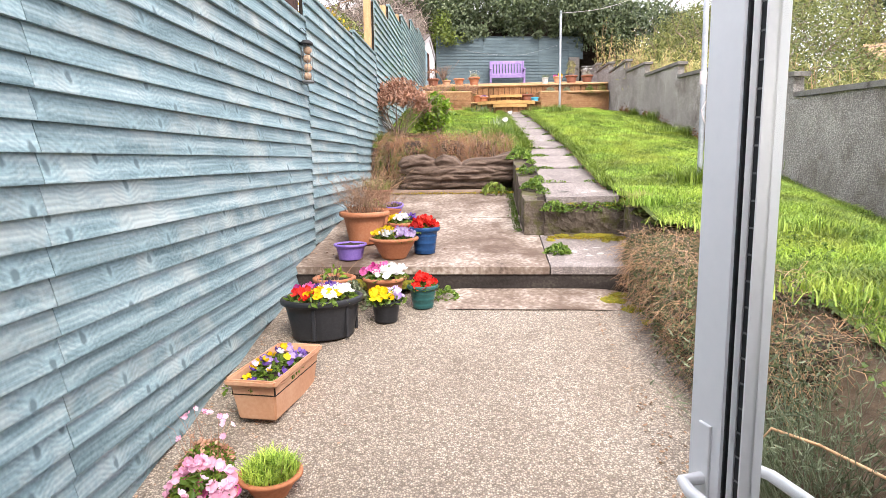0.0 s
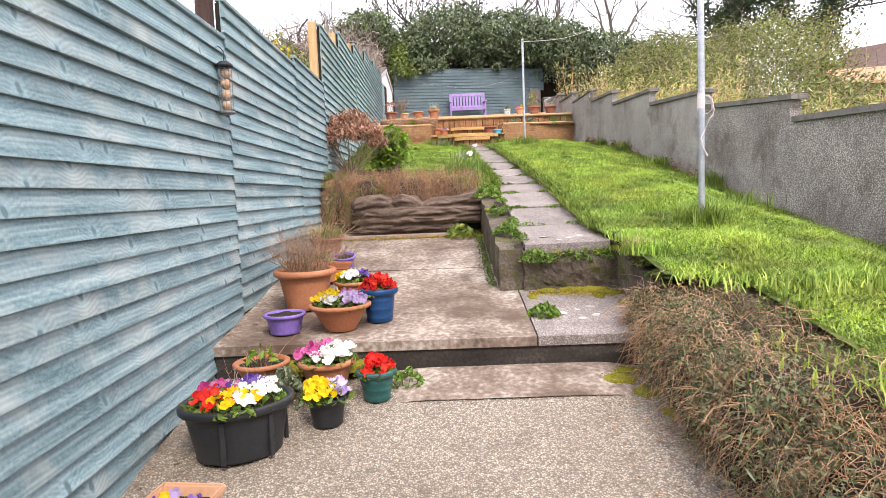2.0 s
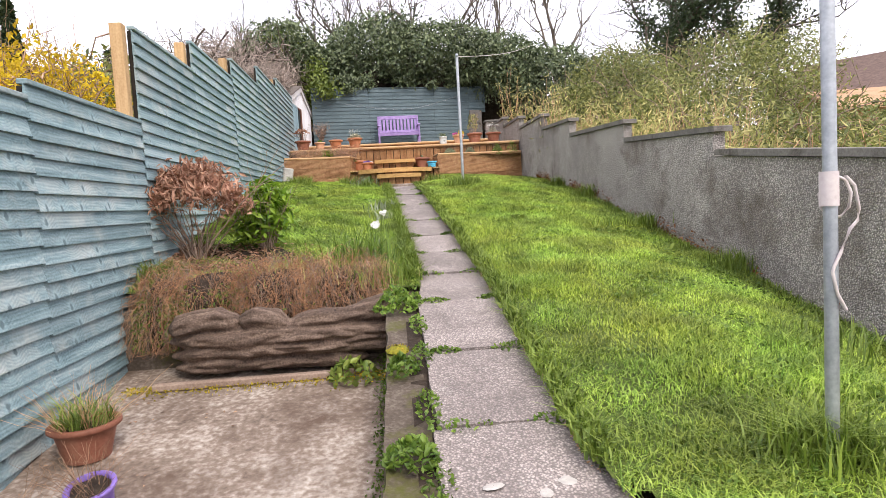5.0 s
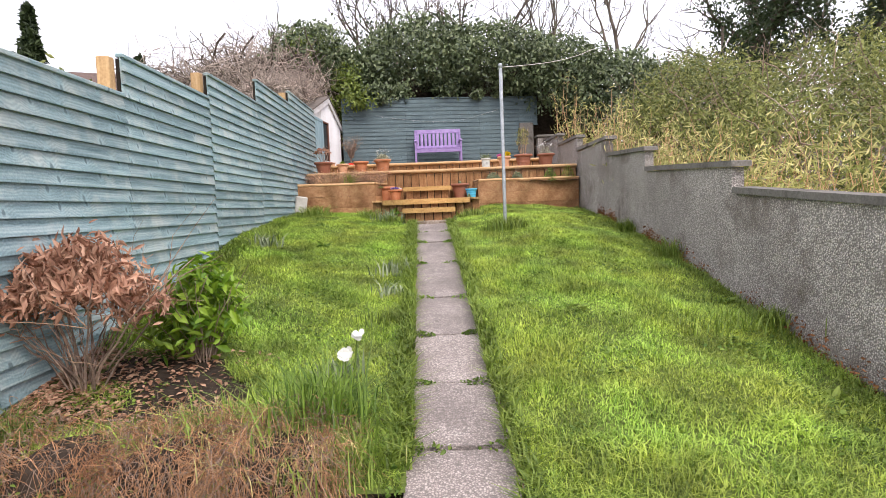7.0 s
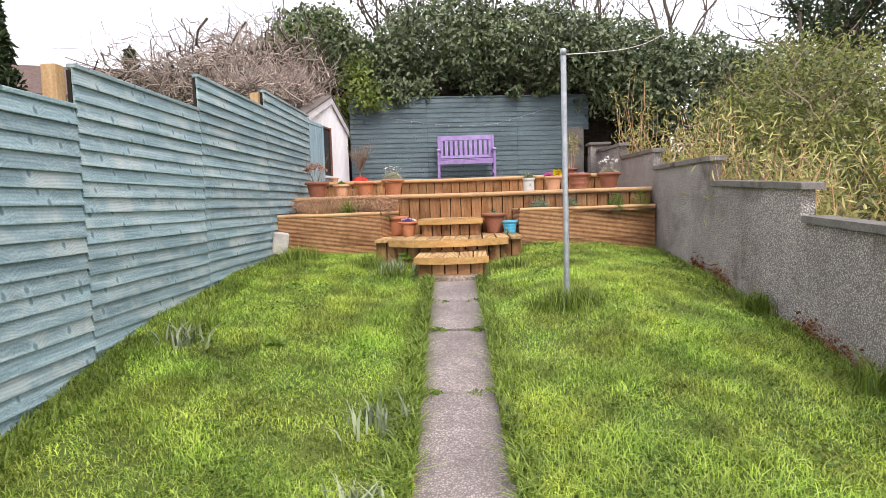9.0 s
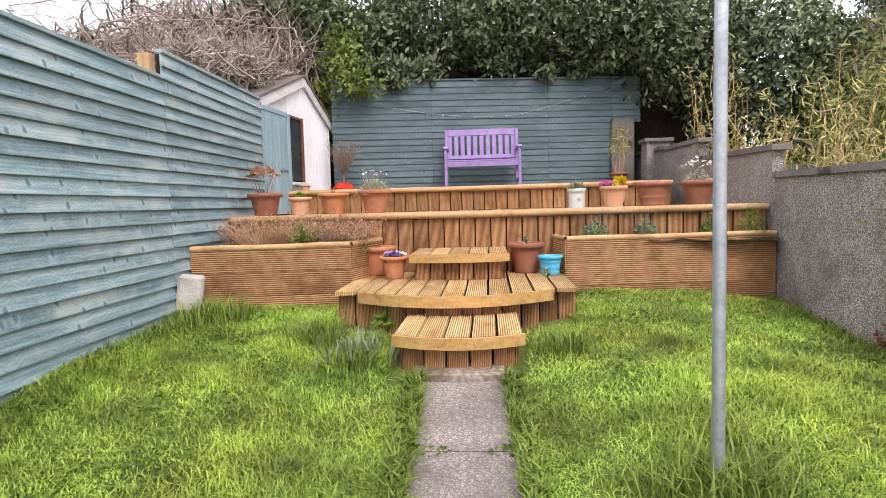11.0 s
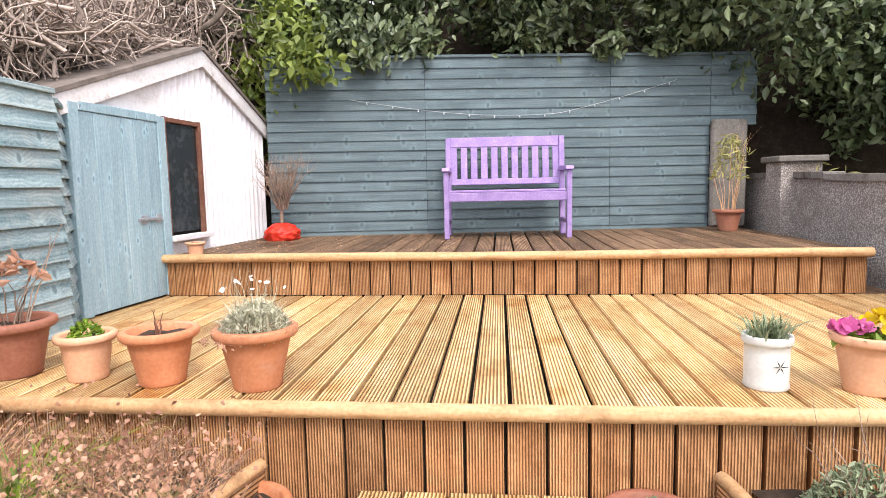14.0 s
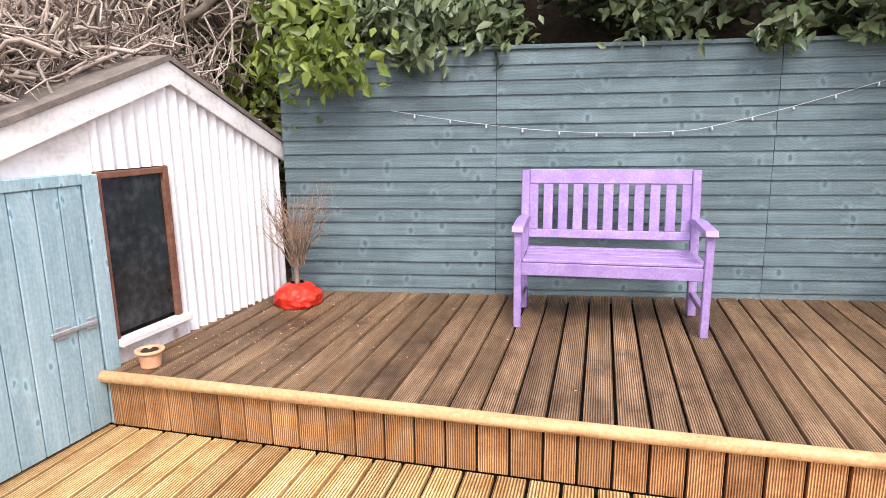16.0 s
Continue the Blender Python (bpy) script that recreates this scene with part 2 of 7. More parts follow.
M["bed_board"] = wood_boards("bed_ridged", (0.32, 0.15, 0.066), (0.48, 0.26, 0.13), (0.60, 0.375, 0.20), axis=2, pitch=0.018, stain=(0.17, 0.06, 0.015), stain_at=(0.52, 0.75))
M["nosing"] = material("round_nosing", (0.30, 0.16, 0.07), (0.46, 0.28, 0.14), (0.58, 0.39, 0.22), scale=(3, 20, 20), rough=0.6, stain=(0.22, 0.10, 0.04), stain_scale=3, stain_at=(0.55, 0.75))
M["step_edge"] = material("step_edge_timber", (0.28, 0.15, 0.05), (0.46, 0.27, 0.10), (0.56, 0.36, 0.15), scale=(2.5, 20, 20), rough=0.65, stain=(0.20, 0.08, 0.03), stain_scale=4, stain_at=(0.55, 0.72))
# near-black colour that stands for the shade behind and below boards
M["gap"] = material("gap_shade", (0.012, 0.010, 0.008), (0.02, 0.016, 0.012), (0.03, 0.024, 0.018), rough=0.95)
M["gravel"] = pebbles(material("washed_gravel", (0.27, 0.215, 0.165), (0.42, 0.35, 0.28), (0.55, 0.48, 0.40), scale=(1.2, 1.2, 1.2), fine=40, rough=0.85, bump=0.3, fine_mix=0.5, stain=(0.17, 0.13, 0.10),
                     stain_scale=0.7, stain_at=(0.56, 0.72), spread=0, coords="World"), 105, 0.8, 0.008, (0.13, 0.105, 0.085))
M["slab"] = material("patio_concrete", (0.085, 0.058, 0.043), (0.26, 0.20, 0.16), (0.58, 0.51, 0.45), scale=(2.2, 1.4, 1.6), fine=30, rough=0.85, bump=0.6, fine_mix=0.45, stain=(0.12, 0.08, 0.058),
                     stain_scale=1.7, stain_at=(0.48, 0.66), spread=0.06, coords="World")
M["path"] = pebbles(material("path_slab", (0.17, 0.14, 0.13), (0.32, 0.27, 0.25), (0.52, 0.45, 0.42), scale=(2.5, 2.5, 2.5), fine=60, rough=0.85, bump=0.35, stain=(0.40, 0.36, 0.33), stain_scale=6,
                            stain_at=(0.62, 0.68), spread=0.14, coords="World"), 95, 0.5, 0.005, (0.12, 0.105, 0.10), (0.72, 1.25))
M["concrete_old"] = material("old_concrete", (0.04, 0.03, 0.023), (0.095, 0.073, 0.056), (0.21, 0.175, 0.14), scale=(3, 3, 3), fine=50, rough=0.9, bump=0.5, stain=(0.085, 0.085, 0.02), stain_scale=5,
                             stain_at=(0.50, 0.64), spread=0, coords="World", bump_dist=0.03)
M["kerb_dark"] = material("dark_concrete", (0.022, 0.017, 0.015), (0.045, 0.036, 0.032), (0.10, 0.085, 0.07), scale=(2, 2, 5), fine=50, rough=0.85, bump=0.5, spread=0, coords="World", bump_dist=0.02)
M["roughcast"] = pebbles(material("grey_roughcast", (0.26, 0.235, 0.22), (0.46, 0.42, 0.39), (0.68, 0.63, 0.59), scale=(1.2, 1.2, 1.2), fine=70, rough=0.92, bump=0.5, fine_mix=0.4, stain=(0.15, 0.115, 0.09),
                        stain_scale=1.3, stain_at=(0.50, 0.68), spread=0, coords="World", bump_dist=0.02), 80, 0.9, 0.014, (0.17, 0.15, 0.14), (0.74, 1.22))
M["coping"] = material("concrete_coping", (0.10, 0.09, 0.08), (0.19, 0.175, 0.16), (0.30, 0.28, 0.26), scale=(3, 3, 3), fine=60, rough=0.9, bump=0.4, stain=(0.055, 0.045, 0.035), stain_scale=3, stain_at=(0.5, 0.65))
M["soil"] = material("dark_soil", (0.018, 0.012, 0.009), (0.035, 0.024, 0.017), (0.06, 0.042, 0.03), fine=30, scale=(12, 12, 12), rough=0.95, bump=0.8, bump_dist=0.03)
M["earth"] = material("dry_earth", (0.06, 0.04, 0.026), (0.11, 0.076, 0.05), (0.18, 0.13, 0.085), fine=30, scale=(9, 9, 9), rough=0.95, bump=0.8, bump_dist=0.03)
M["turf"] = material("turf", (0.035, 0.050, 0.012), (0.085, 0.115, 0.022), (0.15, 0.18, 0.035), scale=(1.1, 1.1, 1.1), fine=35, rough=0.9, bump=0.9, spread=0, coords="World", bump_dist=0.03)
M["moss"] = material("moss", (0.10, 0.11, 0.012), (0.22, 0.20, 0.02), (0.33, 0.27, 0.03), scale=(8, 8, 8), fine=60, rough=0.95, bump=1.0, bump_dist=0.02)
M["terracotta"] = material("terracotta", (0.36, 0.13, 0.06), (0.47, 0.185, 0.09), (0.55, 0.25, 0.14), scale=(4, 4, 4), fine=60, rough=0.6, bump=0.08, spread=0.12, stain=(0.50, 0.31, 0.22), stain_scale=5, stain_at=(0.58, 0.75))
M["terracotta_pale"] = material("pale_terracotta", (0.52, 0.26, 0.15), (0.60, 0.33, 0.20), (0.66, 0.40, 0.26), scale=(4, 4, 4), fine=60, rough=0.55, bump=0.06, spread=0.05)
M["pot_brown"] = material("brown_clay", (0.20, 0.075, 0.045), (0.28, 0.11, 0.07), (0.34, 0.16, 0.10), scale=(4, 4, 4), fine=60, rough=0.55, bump=0.06, spread=0.1)
M["pot_black"] = material("black_plastic", (0.018, 0.019, 0.022), (0.026, 0.027, 0.031), (0.04, 0.04, 0.045), scale=(5, 5, 5), rough=0.42, bump=0.05, spread=0.05)
M["pot_blue"] = material("blue_glaze", (0.010, 0.04, 0.12), (0.015, 0.06, 0.17), (0.025, 0.09, 0.23), scale=(5, 5, 5), rough=0.3, bump=0.05, spread=0)
M["pot_green"] = material("green_glaze", (0.02, 0.075, 0.075), (0.03, 0.11, 0.105), (0.06, 0.17, 0.16), scale=(5, 5, 5), rough=0.35, bump=0.05, spread=0)
M["pot_cyan"] = material("sky_blue_plastic", (0.06, 0.36, 0.58), (0.08, 0.42, 0.64), (0.14, 0.50, 0.70), scale=(5, 5, 5), rough=0.35, bump=0.03, spread=0)
M["pot_violet"] = material("violet_plastic", (0.15, 0.09, 0.36), (0.22, 0.14, 0.46), (0.30, 0.20, 0.54), scale=(5, 5, 5), rough=0.4, bump=0.03, spread=0)
M["pot_white"] = material("grey_white_ceramic", (0.46, 0.48, 0.46), (0.56, 0.57, 0.55), (0.64, 0.64, 0.62), scale=(6, 6, 6), rough=0.4, bump=0.04, spread=0)
M["red_bag"] = material("red_plastic_bag", (0.45, 0.02, 0.012), (0.62, 0.03, 0.015), (0.72, 0.08, 0.04), scale=(14, 14, 14), rough=0.3, bump=0.8, bump_dist=0.02, spread=0)
M["bench"] = material("lilac_paint", (0.22, 0.145, 0.35), (0.30, 0.205, 0.43), (0.40, 0.30, 0.52), scale=(6, 6, 6), fine=60, rough=0.5, bump=0.12, spread=0.05)
M["steel"] = material("galvanised_steel", (0.30, 0.32, 0.35), (0.42, 0.44, 0.47), (0.55, 0.57, 0.60), scale=(10, 10, 10), rough=0.45, bump=0.08, metal=0.6, spread=0)
M["cord"] = material("pale_cord", (0.5, 0.42, 0.42), (0.62, 0.54, 0.54), (0.7, 0.64, 0.62), rough=0.8, spread=0)
M["upvc"] = material("white_upvc", (0.84, 0.85, 0.86), (0.87, 0.88, 0.89), (0.90, 0.90, 0.91), scale=(3, 3, 3), rough=0.3, bump=0.02, spread=0)
M["seal"] = material("black_rubber", (0.012, 0.012, 0.013), (0.02, 0.02, 0.022), (0.035, 0.035, 0.04), rough=0.55, spread=0)
M["corrugated"] = material("white_tin", (0.62, 0.60, 0.62), (0.72, 0.71, 0.74), (0.80, 0.79, 0.82), scale=(1.5, 1.5, 0.6), fine=40, rough=0.5, bump=0.1, stain=(0.42, 0.35, 0.31), stain_scale=2.5, stain_at=(0.62, 0.8), spread=0)
M["barge"] = material("peeling_white", (0.50, 0.47, 0.46), (0.68, 0.66, 0.67), (0.78, 0.76, 0.78), scale=(3, 3, 8), fine=40, rough=0.65, bump=0.3, stain=(0.30, 0.24, 0.2), stain_scale=5, stain_at=(0.6, 0.72), spread=0)
M["shed_blue"] = add_knots(material("pale_blue_paint", (0.19, 0.29, 0.345), (0.26, 0.375, 0.43), (0.36, 0.47, 0.51), scale=(14, 14, 1.4), fine=50, rough=0.65, bump=0.25, spread=0.06), (0.14, 0.22, 0.26), (9, 2.5, 6), 0.05, 2, 0.05)
M["felt"] = material("roof_felt", (0.10, 0.085, 0.075), (0.16, 0.135, 0.12), (0.24, 0.20, 0.18), rough=0.95, spread=0)
M["rust"] = material("rusty_iron", (0.10, 0.04, 0.03), (0.17, 0.075, 0.05), (0.24, 0.12, 0.085), scale=(12, 12, 12), rough=0.85, spread=0)
M["log"] = material("carved_log", (0.035, 0.023, 0.018), (0.125, 0.085, 0.064), (0.27, 0.195, 0.15), scale=(3, 18, 18), fine=70, rough=0.8, bump=0.8, spread=0, bump_dist=0.02)
M["bark"] = material("bark", (0.05, 0.038, 0.03), (0.10, 0.078, 0.062), (0.17, 0.135, 0.11), scale=(6, 6, 2), rough=0.9, bump=0.5, per="island", coords="World", spread=0.3)
M["twig"] = material("dry_twigs", (0.20, 0.115, 0.075), (0.34, 0.21, 0.135), (0.48, 0.33, 0.22), scale=(9, 9, 9), rough=0.9, bump=0, per="island", coords="World", spread=0.35)
M["twig_grey"] = material("grey_brown_twigs", (0.15, 0.10, 0.08), (0.28, 0.20, 0.155), (0.43, 0.33, 0.27), scale=(3, 3, 3), rough=0.9, bump=0, per="island", coords="World", spread=0.35)
M["straw"] = material("dry_straw", (0.40, 0.215, 0.115), (0.60, 0.37, 0.21), (0.78, 0.57, 0.37), scale=(3, 3, 3), rough=0.9, bump=0, per="island", coords="World", spread=0.3)
M["moss_leaf"] = leaf_material("moss_fronds", (0.16, 0.14, 0.012), (0.50, 0.37, 0.035), 0.9, 0.2)
M["russet"] = material("russet_stalks", (0.23, 0.10, 0.05), (0.42, 0.22, 0.115), (0.66, 0.43, 0.26), scale=(3, 3, 3), rough=0.9, bump=0, per="island", coords="World", spread=0.4)
M["silver"] = leaf_material("silver_leaves", (0.30, 0.30, 0.20), (0.66, 0.63, 0.50), 0.7, 0.25)
M["grass"] = leaf_material("grass_blades", (0.115, 0.205, 0.025), (0.57, 0.69, 0.135), 0.5, 0.35, patch=(2.6, 0.50, 1.5), hue=0.016)
M["grass_dark"] = leaf_material("coarse_grass", (0.09, 0.15, 0.02), (0.30, 0.38, 0.07), 0.5, 0.3)
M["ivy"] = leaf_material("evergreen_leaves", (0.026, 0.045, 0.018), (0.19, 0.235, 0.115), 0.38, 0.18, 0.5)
M["twig_pale"] = material("pale_bare_branches", (0.19, 0.15, 0.13), (0.36, 0.29, 0.25), (0.54, 0.46, 0.40), scale=(3, 3, 3), rough=0.9, bump=0, per="island", coords="World", spread=0.4)
# paler copy of the ivy colour, sky light painted into the upper leaves
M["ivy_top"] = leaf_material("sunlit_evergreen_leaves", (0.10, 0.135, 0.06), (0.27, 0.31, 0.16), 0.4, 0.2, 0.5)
M["heather_leaf"] = leaf_material("heather_leaves", (0.045, 0.06, 0.022), (0.22, 0.25, 0.12), 0.6, 0.2)
M["rust_moss"] = leaf_material("rusty_moss", (0.10, 0.035, 0.015), (0.34, 0.15, 0.06), 0.9, 0.1)
M["ivy_light"] = leaf_material("young_evergreen_leaves", (0.10, 0.15, 0.03), (0.28, 0.34, 0.07), 0.4, 0.3)
M["bamboo"] = leaf_material("bamboo_leaves", (0.24, 0.27, 0.06), (0.74, 0.66, 0.30), 0.5, 0.35)
M["privet"] = leaf_material("privet_leaves", (0.09, 0.115, 0.03), (0.34, 0.35, 0.11), 0.45, 0.3)
M["shrub_green"] = leaf_material("glossy_shrub_leaves", (0.08, 0.17, 0.012), (0.32, 0.46, 0.05), 0.3, 0.35)
M["rust_leaf"] = leaf_material("rusty_leaves", (0.28, 0.125, 0.075), (0.66, 0.40, 0.28), 0.6, 0.3)
M["sage"] = leaf_material("grey_green_leaves", (0.12, 0.16, 0.08), (0.36, 0.40, 0.26), 0.7, 0.25)
M["herb"] = leaf_material("herb_leaves", (0.06, 0.12, 0.018), (0.22, 0.32, 0.05), 0.5, 0.3)
M["forsythia"] = leaf_material("yellow_blossom", (0.50, 0.33, 0.01), (0.85, 0.62, 0.03), 0.6, 0.4)
M["conifer"] = leaf_material("conifer_leaves", (0.02, 0.035, 0.014), (0.06, 0.085, 0.03), 0.6, 0.15)
for nm, a, b2 in (("yellow", (0.72, 0.46, 0.005), (0.88, 0.68, 0.03)), ("white", (0.75, 0.74, 0.70), (0.88, 0.87, 0.86)), ("purple", (0.08, 0.03, 0.24), (0.30, 0.18, 0.55)),
                  ("pink", (0.50, 0.03, 0.22), (0.80, 0.25, 0.52)), ("red", (0.50, 0.008, 0.01), (0.78, 0.05, 0.03)), ("lilac", (0.45, 0.32, 0.62), (0.72, 0.60, 0.80)), ("rose", (0.62, 0.28, 0.42), (0.85, 0.60, 0.70))):
    M[nm] = leaf_material(nm + "_petals", a, b2, 0.55, 0.3, 0.2, True)
M["glass"] = bpy.data.materials.new("clear_glass")
M["glass"].use_nodes = True
g = M["glass"].node_tree.nodes["Principled BSDF"]
g.inputs["Transmission Weight"].default_value, g.inputs["Roughness"].default_value, g.inputs["IOR"].default_value = 1.0, 0.02, 1.12
g.inputs["Base Color"].default_value = (0.93, 0.96, 0.95, 1)
M["dark_glass"] = material("dusty_dark_glass", (0.012, 0.014, 0.016), (0.022, 0.025, 0.028), (0.05, 0.055, 0.06), scale=(5, 5, 5), fine=20, rough=0.12, bump=0.0, spread=0, spec=0.5)
M["render_wall"] = material("house_render", (0.55, 0.53, 0.5), (0.63, 0.61, 0.58), (0.7, 0.68, 0.65), scale=(3, 3, 3), rough=0.9, bump=0.3, spread=0)
M["roof_tile"] = material("roof_tiles", (0.075, 0.05, 0.042), (0.12, 0.08, 0.068), (0.17, 0.12, 0.10), scale=(6, 6, 6), rough=0.9, spread=0.2)
M["cedar"] = material("cedar_cladding", (0.36, 0.20, 0.11), (0.48, 0.29, 0.17), (0.58, 0.38, 0.24), scale=(2, 20, 20), rough=0.8, spread=0.1)
M["stone"] = material("pale_stone", (0.34, 0.31, 0.29), (0.46, 0.43, 0.40), (0.58, 0.55, 0.52), scale=(6, 6, 6), rough=0.9, bump=0.6, bump_dist=0.03, spread=0)
M["hill"] = material("far_hillside", (0.05, 0.06, 0.025), (0.09, 0.10, 0.045), (0.14, 0.145, 0.07), scale=(0.3, 0.3, 0.3), fine=2, rough=1.0, bump=0, spread=0, coords="World")
M["plastic_clear"] = material("feeder_mesh", (0.10, 0.10, 0.10), (0.17, 0.17, 0.17), (0.25, 0.25, 0.24), rough=0.5, spread=0)
M["fat_ball"] = material("suet_balls", (0.30, 0.19, 0.12), (0.45, 0.30, 0.20), (0.58, 0.42, 0.30), scale=(40, 40, 40), rough=0.9, bump=0.6, spread=0.2)


# ---- mesh helpers ----
def as_mesh(bm, name="mesh"):
    me = bpy.data.meshes.new(name)
    bm.to_mesh(me)
    bm.free()
    return me


MASSES = ("foliage", "leafage", "young_leafage", "ivy", "ivy", "branchwork", "limbwork", "brushwood", "twig_growth", "twig_growth", "stem_growth", "stalk_growth", "stalk_growth", "stem_growth", "cane_growth", "needle_foliage", "blossom", "hanging_spray",
          "flower_stalk_growth", "cushion", "grass_tuft", "compost", "root_mass")


def part(name, bm, mat, parent=None, label="", smooth=False):
    """Links a bmesh or a mesh as one object, under a thing or a part."""
    me = bm if isinstance(bm, bpy.types.Mesh) else as_mesh(bm, name)
    if not me.materials:
        me.materials.append(mat)
    if smooth:
        me.shade_smooth()
    ob = new(name, me)
    if parent is not None:
        ob.parent = parent
    if name in MASSES:
        tagged(ob, kind="stuff")
    return tagged(ob, label)


def thing(name, m, label, category, group="", kind=""):
    ob = new(name)
    ob.matrix_world = m
    return tagged(ob, label, category, group, kind)


def raw(verts, faces, smooth=False):
    me = bpy.data.meshes.new("mesh")
    me.from_pydata([tuple(v) for v in verts], [], [tuple(f) for f in faces])
    me.update()
    if smooth:
        me.shade_smooth()
    return me


def fast(verts, faces, smooth=False):
    """A mesh from arrays; all faces have the same number of corners."""
    verts, faces = np.asarray(verts, dtype=np.float32), np.asarray(faces, dtype=np.int32)
    me = bpy.data.meshes.new("mesh")
    k = faces.shape[1]
    me.vertices.add(len(verts))
    me.vertices.foreach_set("co", verts.ravel())
    me.loops.add(faces.size)
    me.loops.foreach_set("vertex_index", faces.ravel())
    me.polygons.add(len(faces))
    me.polygons.foreach_set("loop_start", np.arange(0, faces.size, k, dtype=np.int32))
    me.update(calc_edges=True)
    if smooth:
        me.shade_smooth()
    return me


def block(x0, x1, y0, y1, z0, z1, bevel=0.0, bm=None):
    own = bm is None
    bm = bm or bmesh.new()
    r = bmesh.ops.create_cube(bm, size=1, matrix=Matrix.Translation(((x0 + x1) / 2, (y0 + y1) / 2, (z0 + z1) / 2)) @ Matrix.Diagonal((x1 - x0, y1 - y0, z1 - z0, 1)))
    if bevel and own:
        bmesh.ops.bevel(bm, geom=list(bm.edges), offset=bevel, segments=1, affect="EDGES")
    return bm


def prism(outline, y0, y1, axis="y"):
    """A flat outline drawn out along an axis: (a, b) are x, z for y; y, z for x; x, y for z."""
    n = len(outline)
    put = {"y": lambda a, b, c: (a, c, b), "x": lambda a, b, c: (c, a, b), "z": lambda a, b, c: (a, b, c)}[axis]
    verts = [put(a, b, y0) for a, b in outline] + [put(a, b, y1) for a, b in outline]
    bm = bmesh.new()
    vs = [bm.verts.new(v) for v in verts]
    bm.faces.new(vs[:n])
    bm.faces.new(vs[n:])
    for k in range(n):
        bm.faces.new((vs[k], vs[(k + 1) % n], vs[n + (k + 1) % n], vs[n + k]))
    bmesh.ops.recalc_face_normals(bm, faces=list(bm.faces))
    return bm


def lathe(profile, seg=28, sx=1.0, sy=1.0):
    """A turned shape from (radius, height) pairs."""
    a = np.linspace(0, 2 * np.pi, seg, endpoint=False)
    verts, faces = [], []
    for r, z in profile:
        verts += [(r * sx * math.cos(t), r * sy * math.sin(t), z) for t in a]
    for k in range(len(profile) - 1):
        for j in range(seg):
            j2 = (j + 1) % seg
            faces.append((k * seg + j, k * seg + j2, (k + 1) * seg + j2, (k + 1) * seg + j))
    return raw(verts, faces, True)


def tubes(lines, radii, k=4):
    """Tapered stems along many polylines: lines (n, p, 3), radii (n, p)."""
    lines, radii = np.asarray(lines, float), np.asarray(radii, float)
    n, p, _ = lines.shape
    d = np.gradient(lines, axis=1)
    d /= np.linalg.norm(d, axis=2, keepdims=True) + 1e-9
    ref = np.where(np.abs(d[..., 2:3]) > 0.9, np.array([1.0, 0, 0]), np.array([0, 0, 1.0]))
    u = np.cross(d, ref)
    u /= np.linalg.norm(u, axis=2, keepdims=True) + 1e-9
    v = np.cross(d, u)
    a = np.arange(k) * 2 * np.pi / k
    ring = lines[:, :, None, :] + radii[:, :, None, None] * (np.cos(a)[None, None, :, None] * u[:, :, None, :] + np.sin(a)[None, None, :, None] * v[:, :, None, :])
    idx = np.arange(n * p * k).reshape(n, p, k)
    f = np.stack([idx[:, :-1, :], np.roll(idx, -1, 2)[:, :-1, :], np.roll(idx, -1, 2)[:, 1:, :], idx[:, 1:, :]], -1).reshape(-1, 4)
    return fast(ring.reshape(-1, 3), f, True)


rng = np.random.default_rng(7)


def unit(v):
    return v / (np.linalg.norm(v, axis=-1, keepdims=True) + 1e-9)


def leaf_cloud(points, size, aspect=0.5, facing=None, droop=0.3, jitter=0.7, fold=0.25):
    """Folded leaves, six corners and four triangles each, at the points."""
    p = np.asarray(points, float)
    n = len(p)
    s = size * rng.uniform(0.65, 1.35, (n, 1))
    nrm = rng.normal(size=(n, 3)) * jitter + (0 if facing is None else facing)
    nrm[:, 2] += 0.35
    nrm = unit(nrm)
    axis = rng.normal(size=(n, 3))
    axis[:, 2] -= droop
    axis = unit(np.cross(np.cross(nrm, axis), nrm))
    side = np.cross(nrm, axis)
    w = s * aspect * 0.5
    base = p - axis * s * 0.5
    tip = p + axis * s * 0.5 - nrm * s * 0.12
    q = fold * w
    left, right = p - axis * s * 0.08 + side * w + nrm * q, p - axis * s * 0.08 - side * w + nrm * q
    up = p + axis * s * 0.25
    l2, r2 = up + side * w * 0.6 + nrm * q * 0.6, up - side * w * 0.6 + nrm * q * 0.6
    verts = np.stack([base, left, l2, tip, r2, right], 1).reshape(-1, 3)
    i = np.arange(n)[:, None] * 6
    f = np.concatenate([i + np.array([[0, 1, 2]]), i + np.array([[0, 2, 3]]), i + np.array([[0, 3, 4]]), i + np.array([[0, 4, 5]])], 0)
    return fast(verts, f)


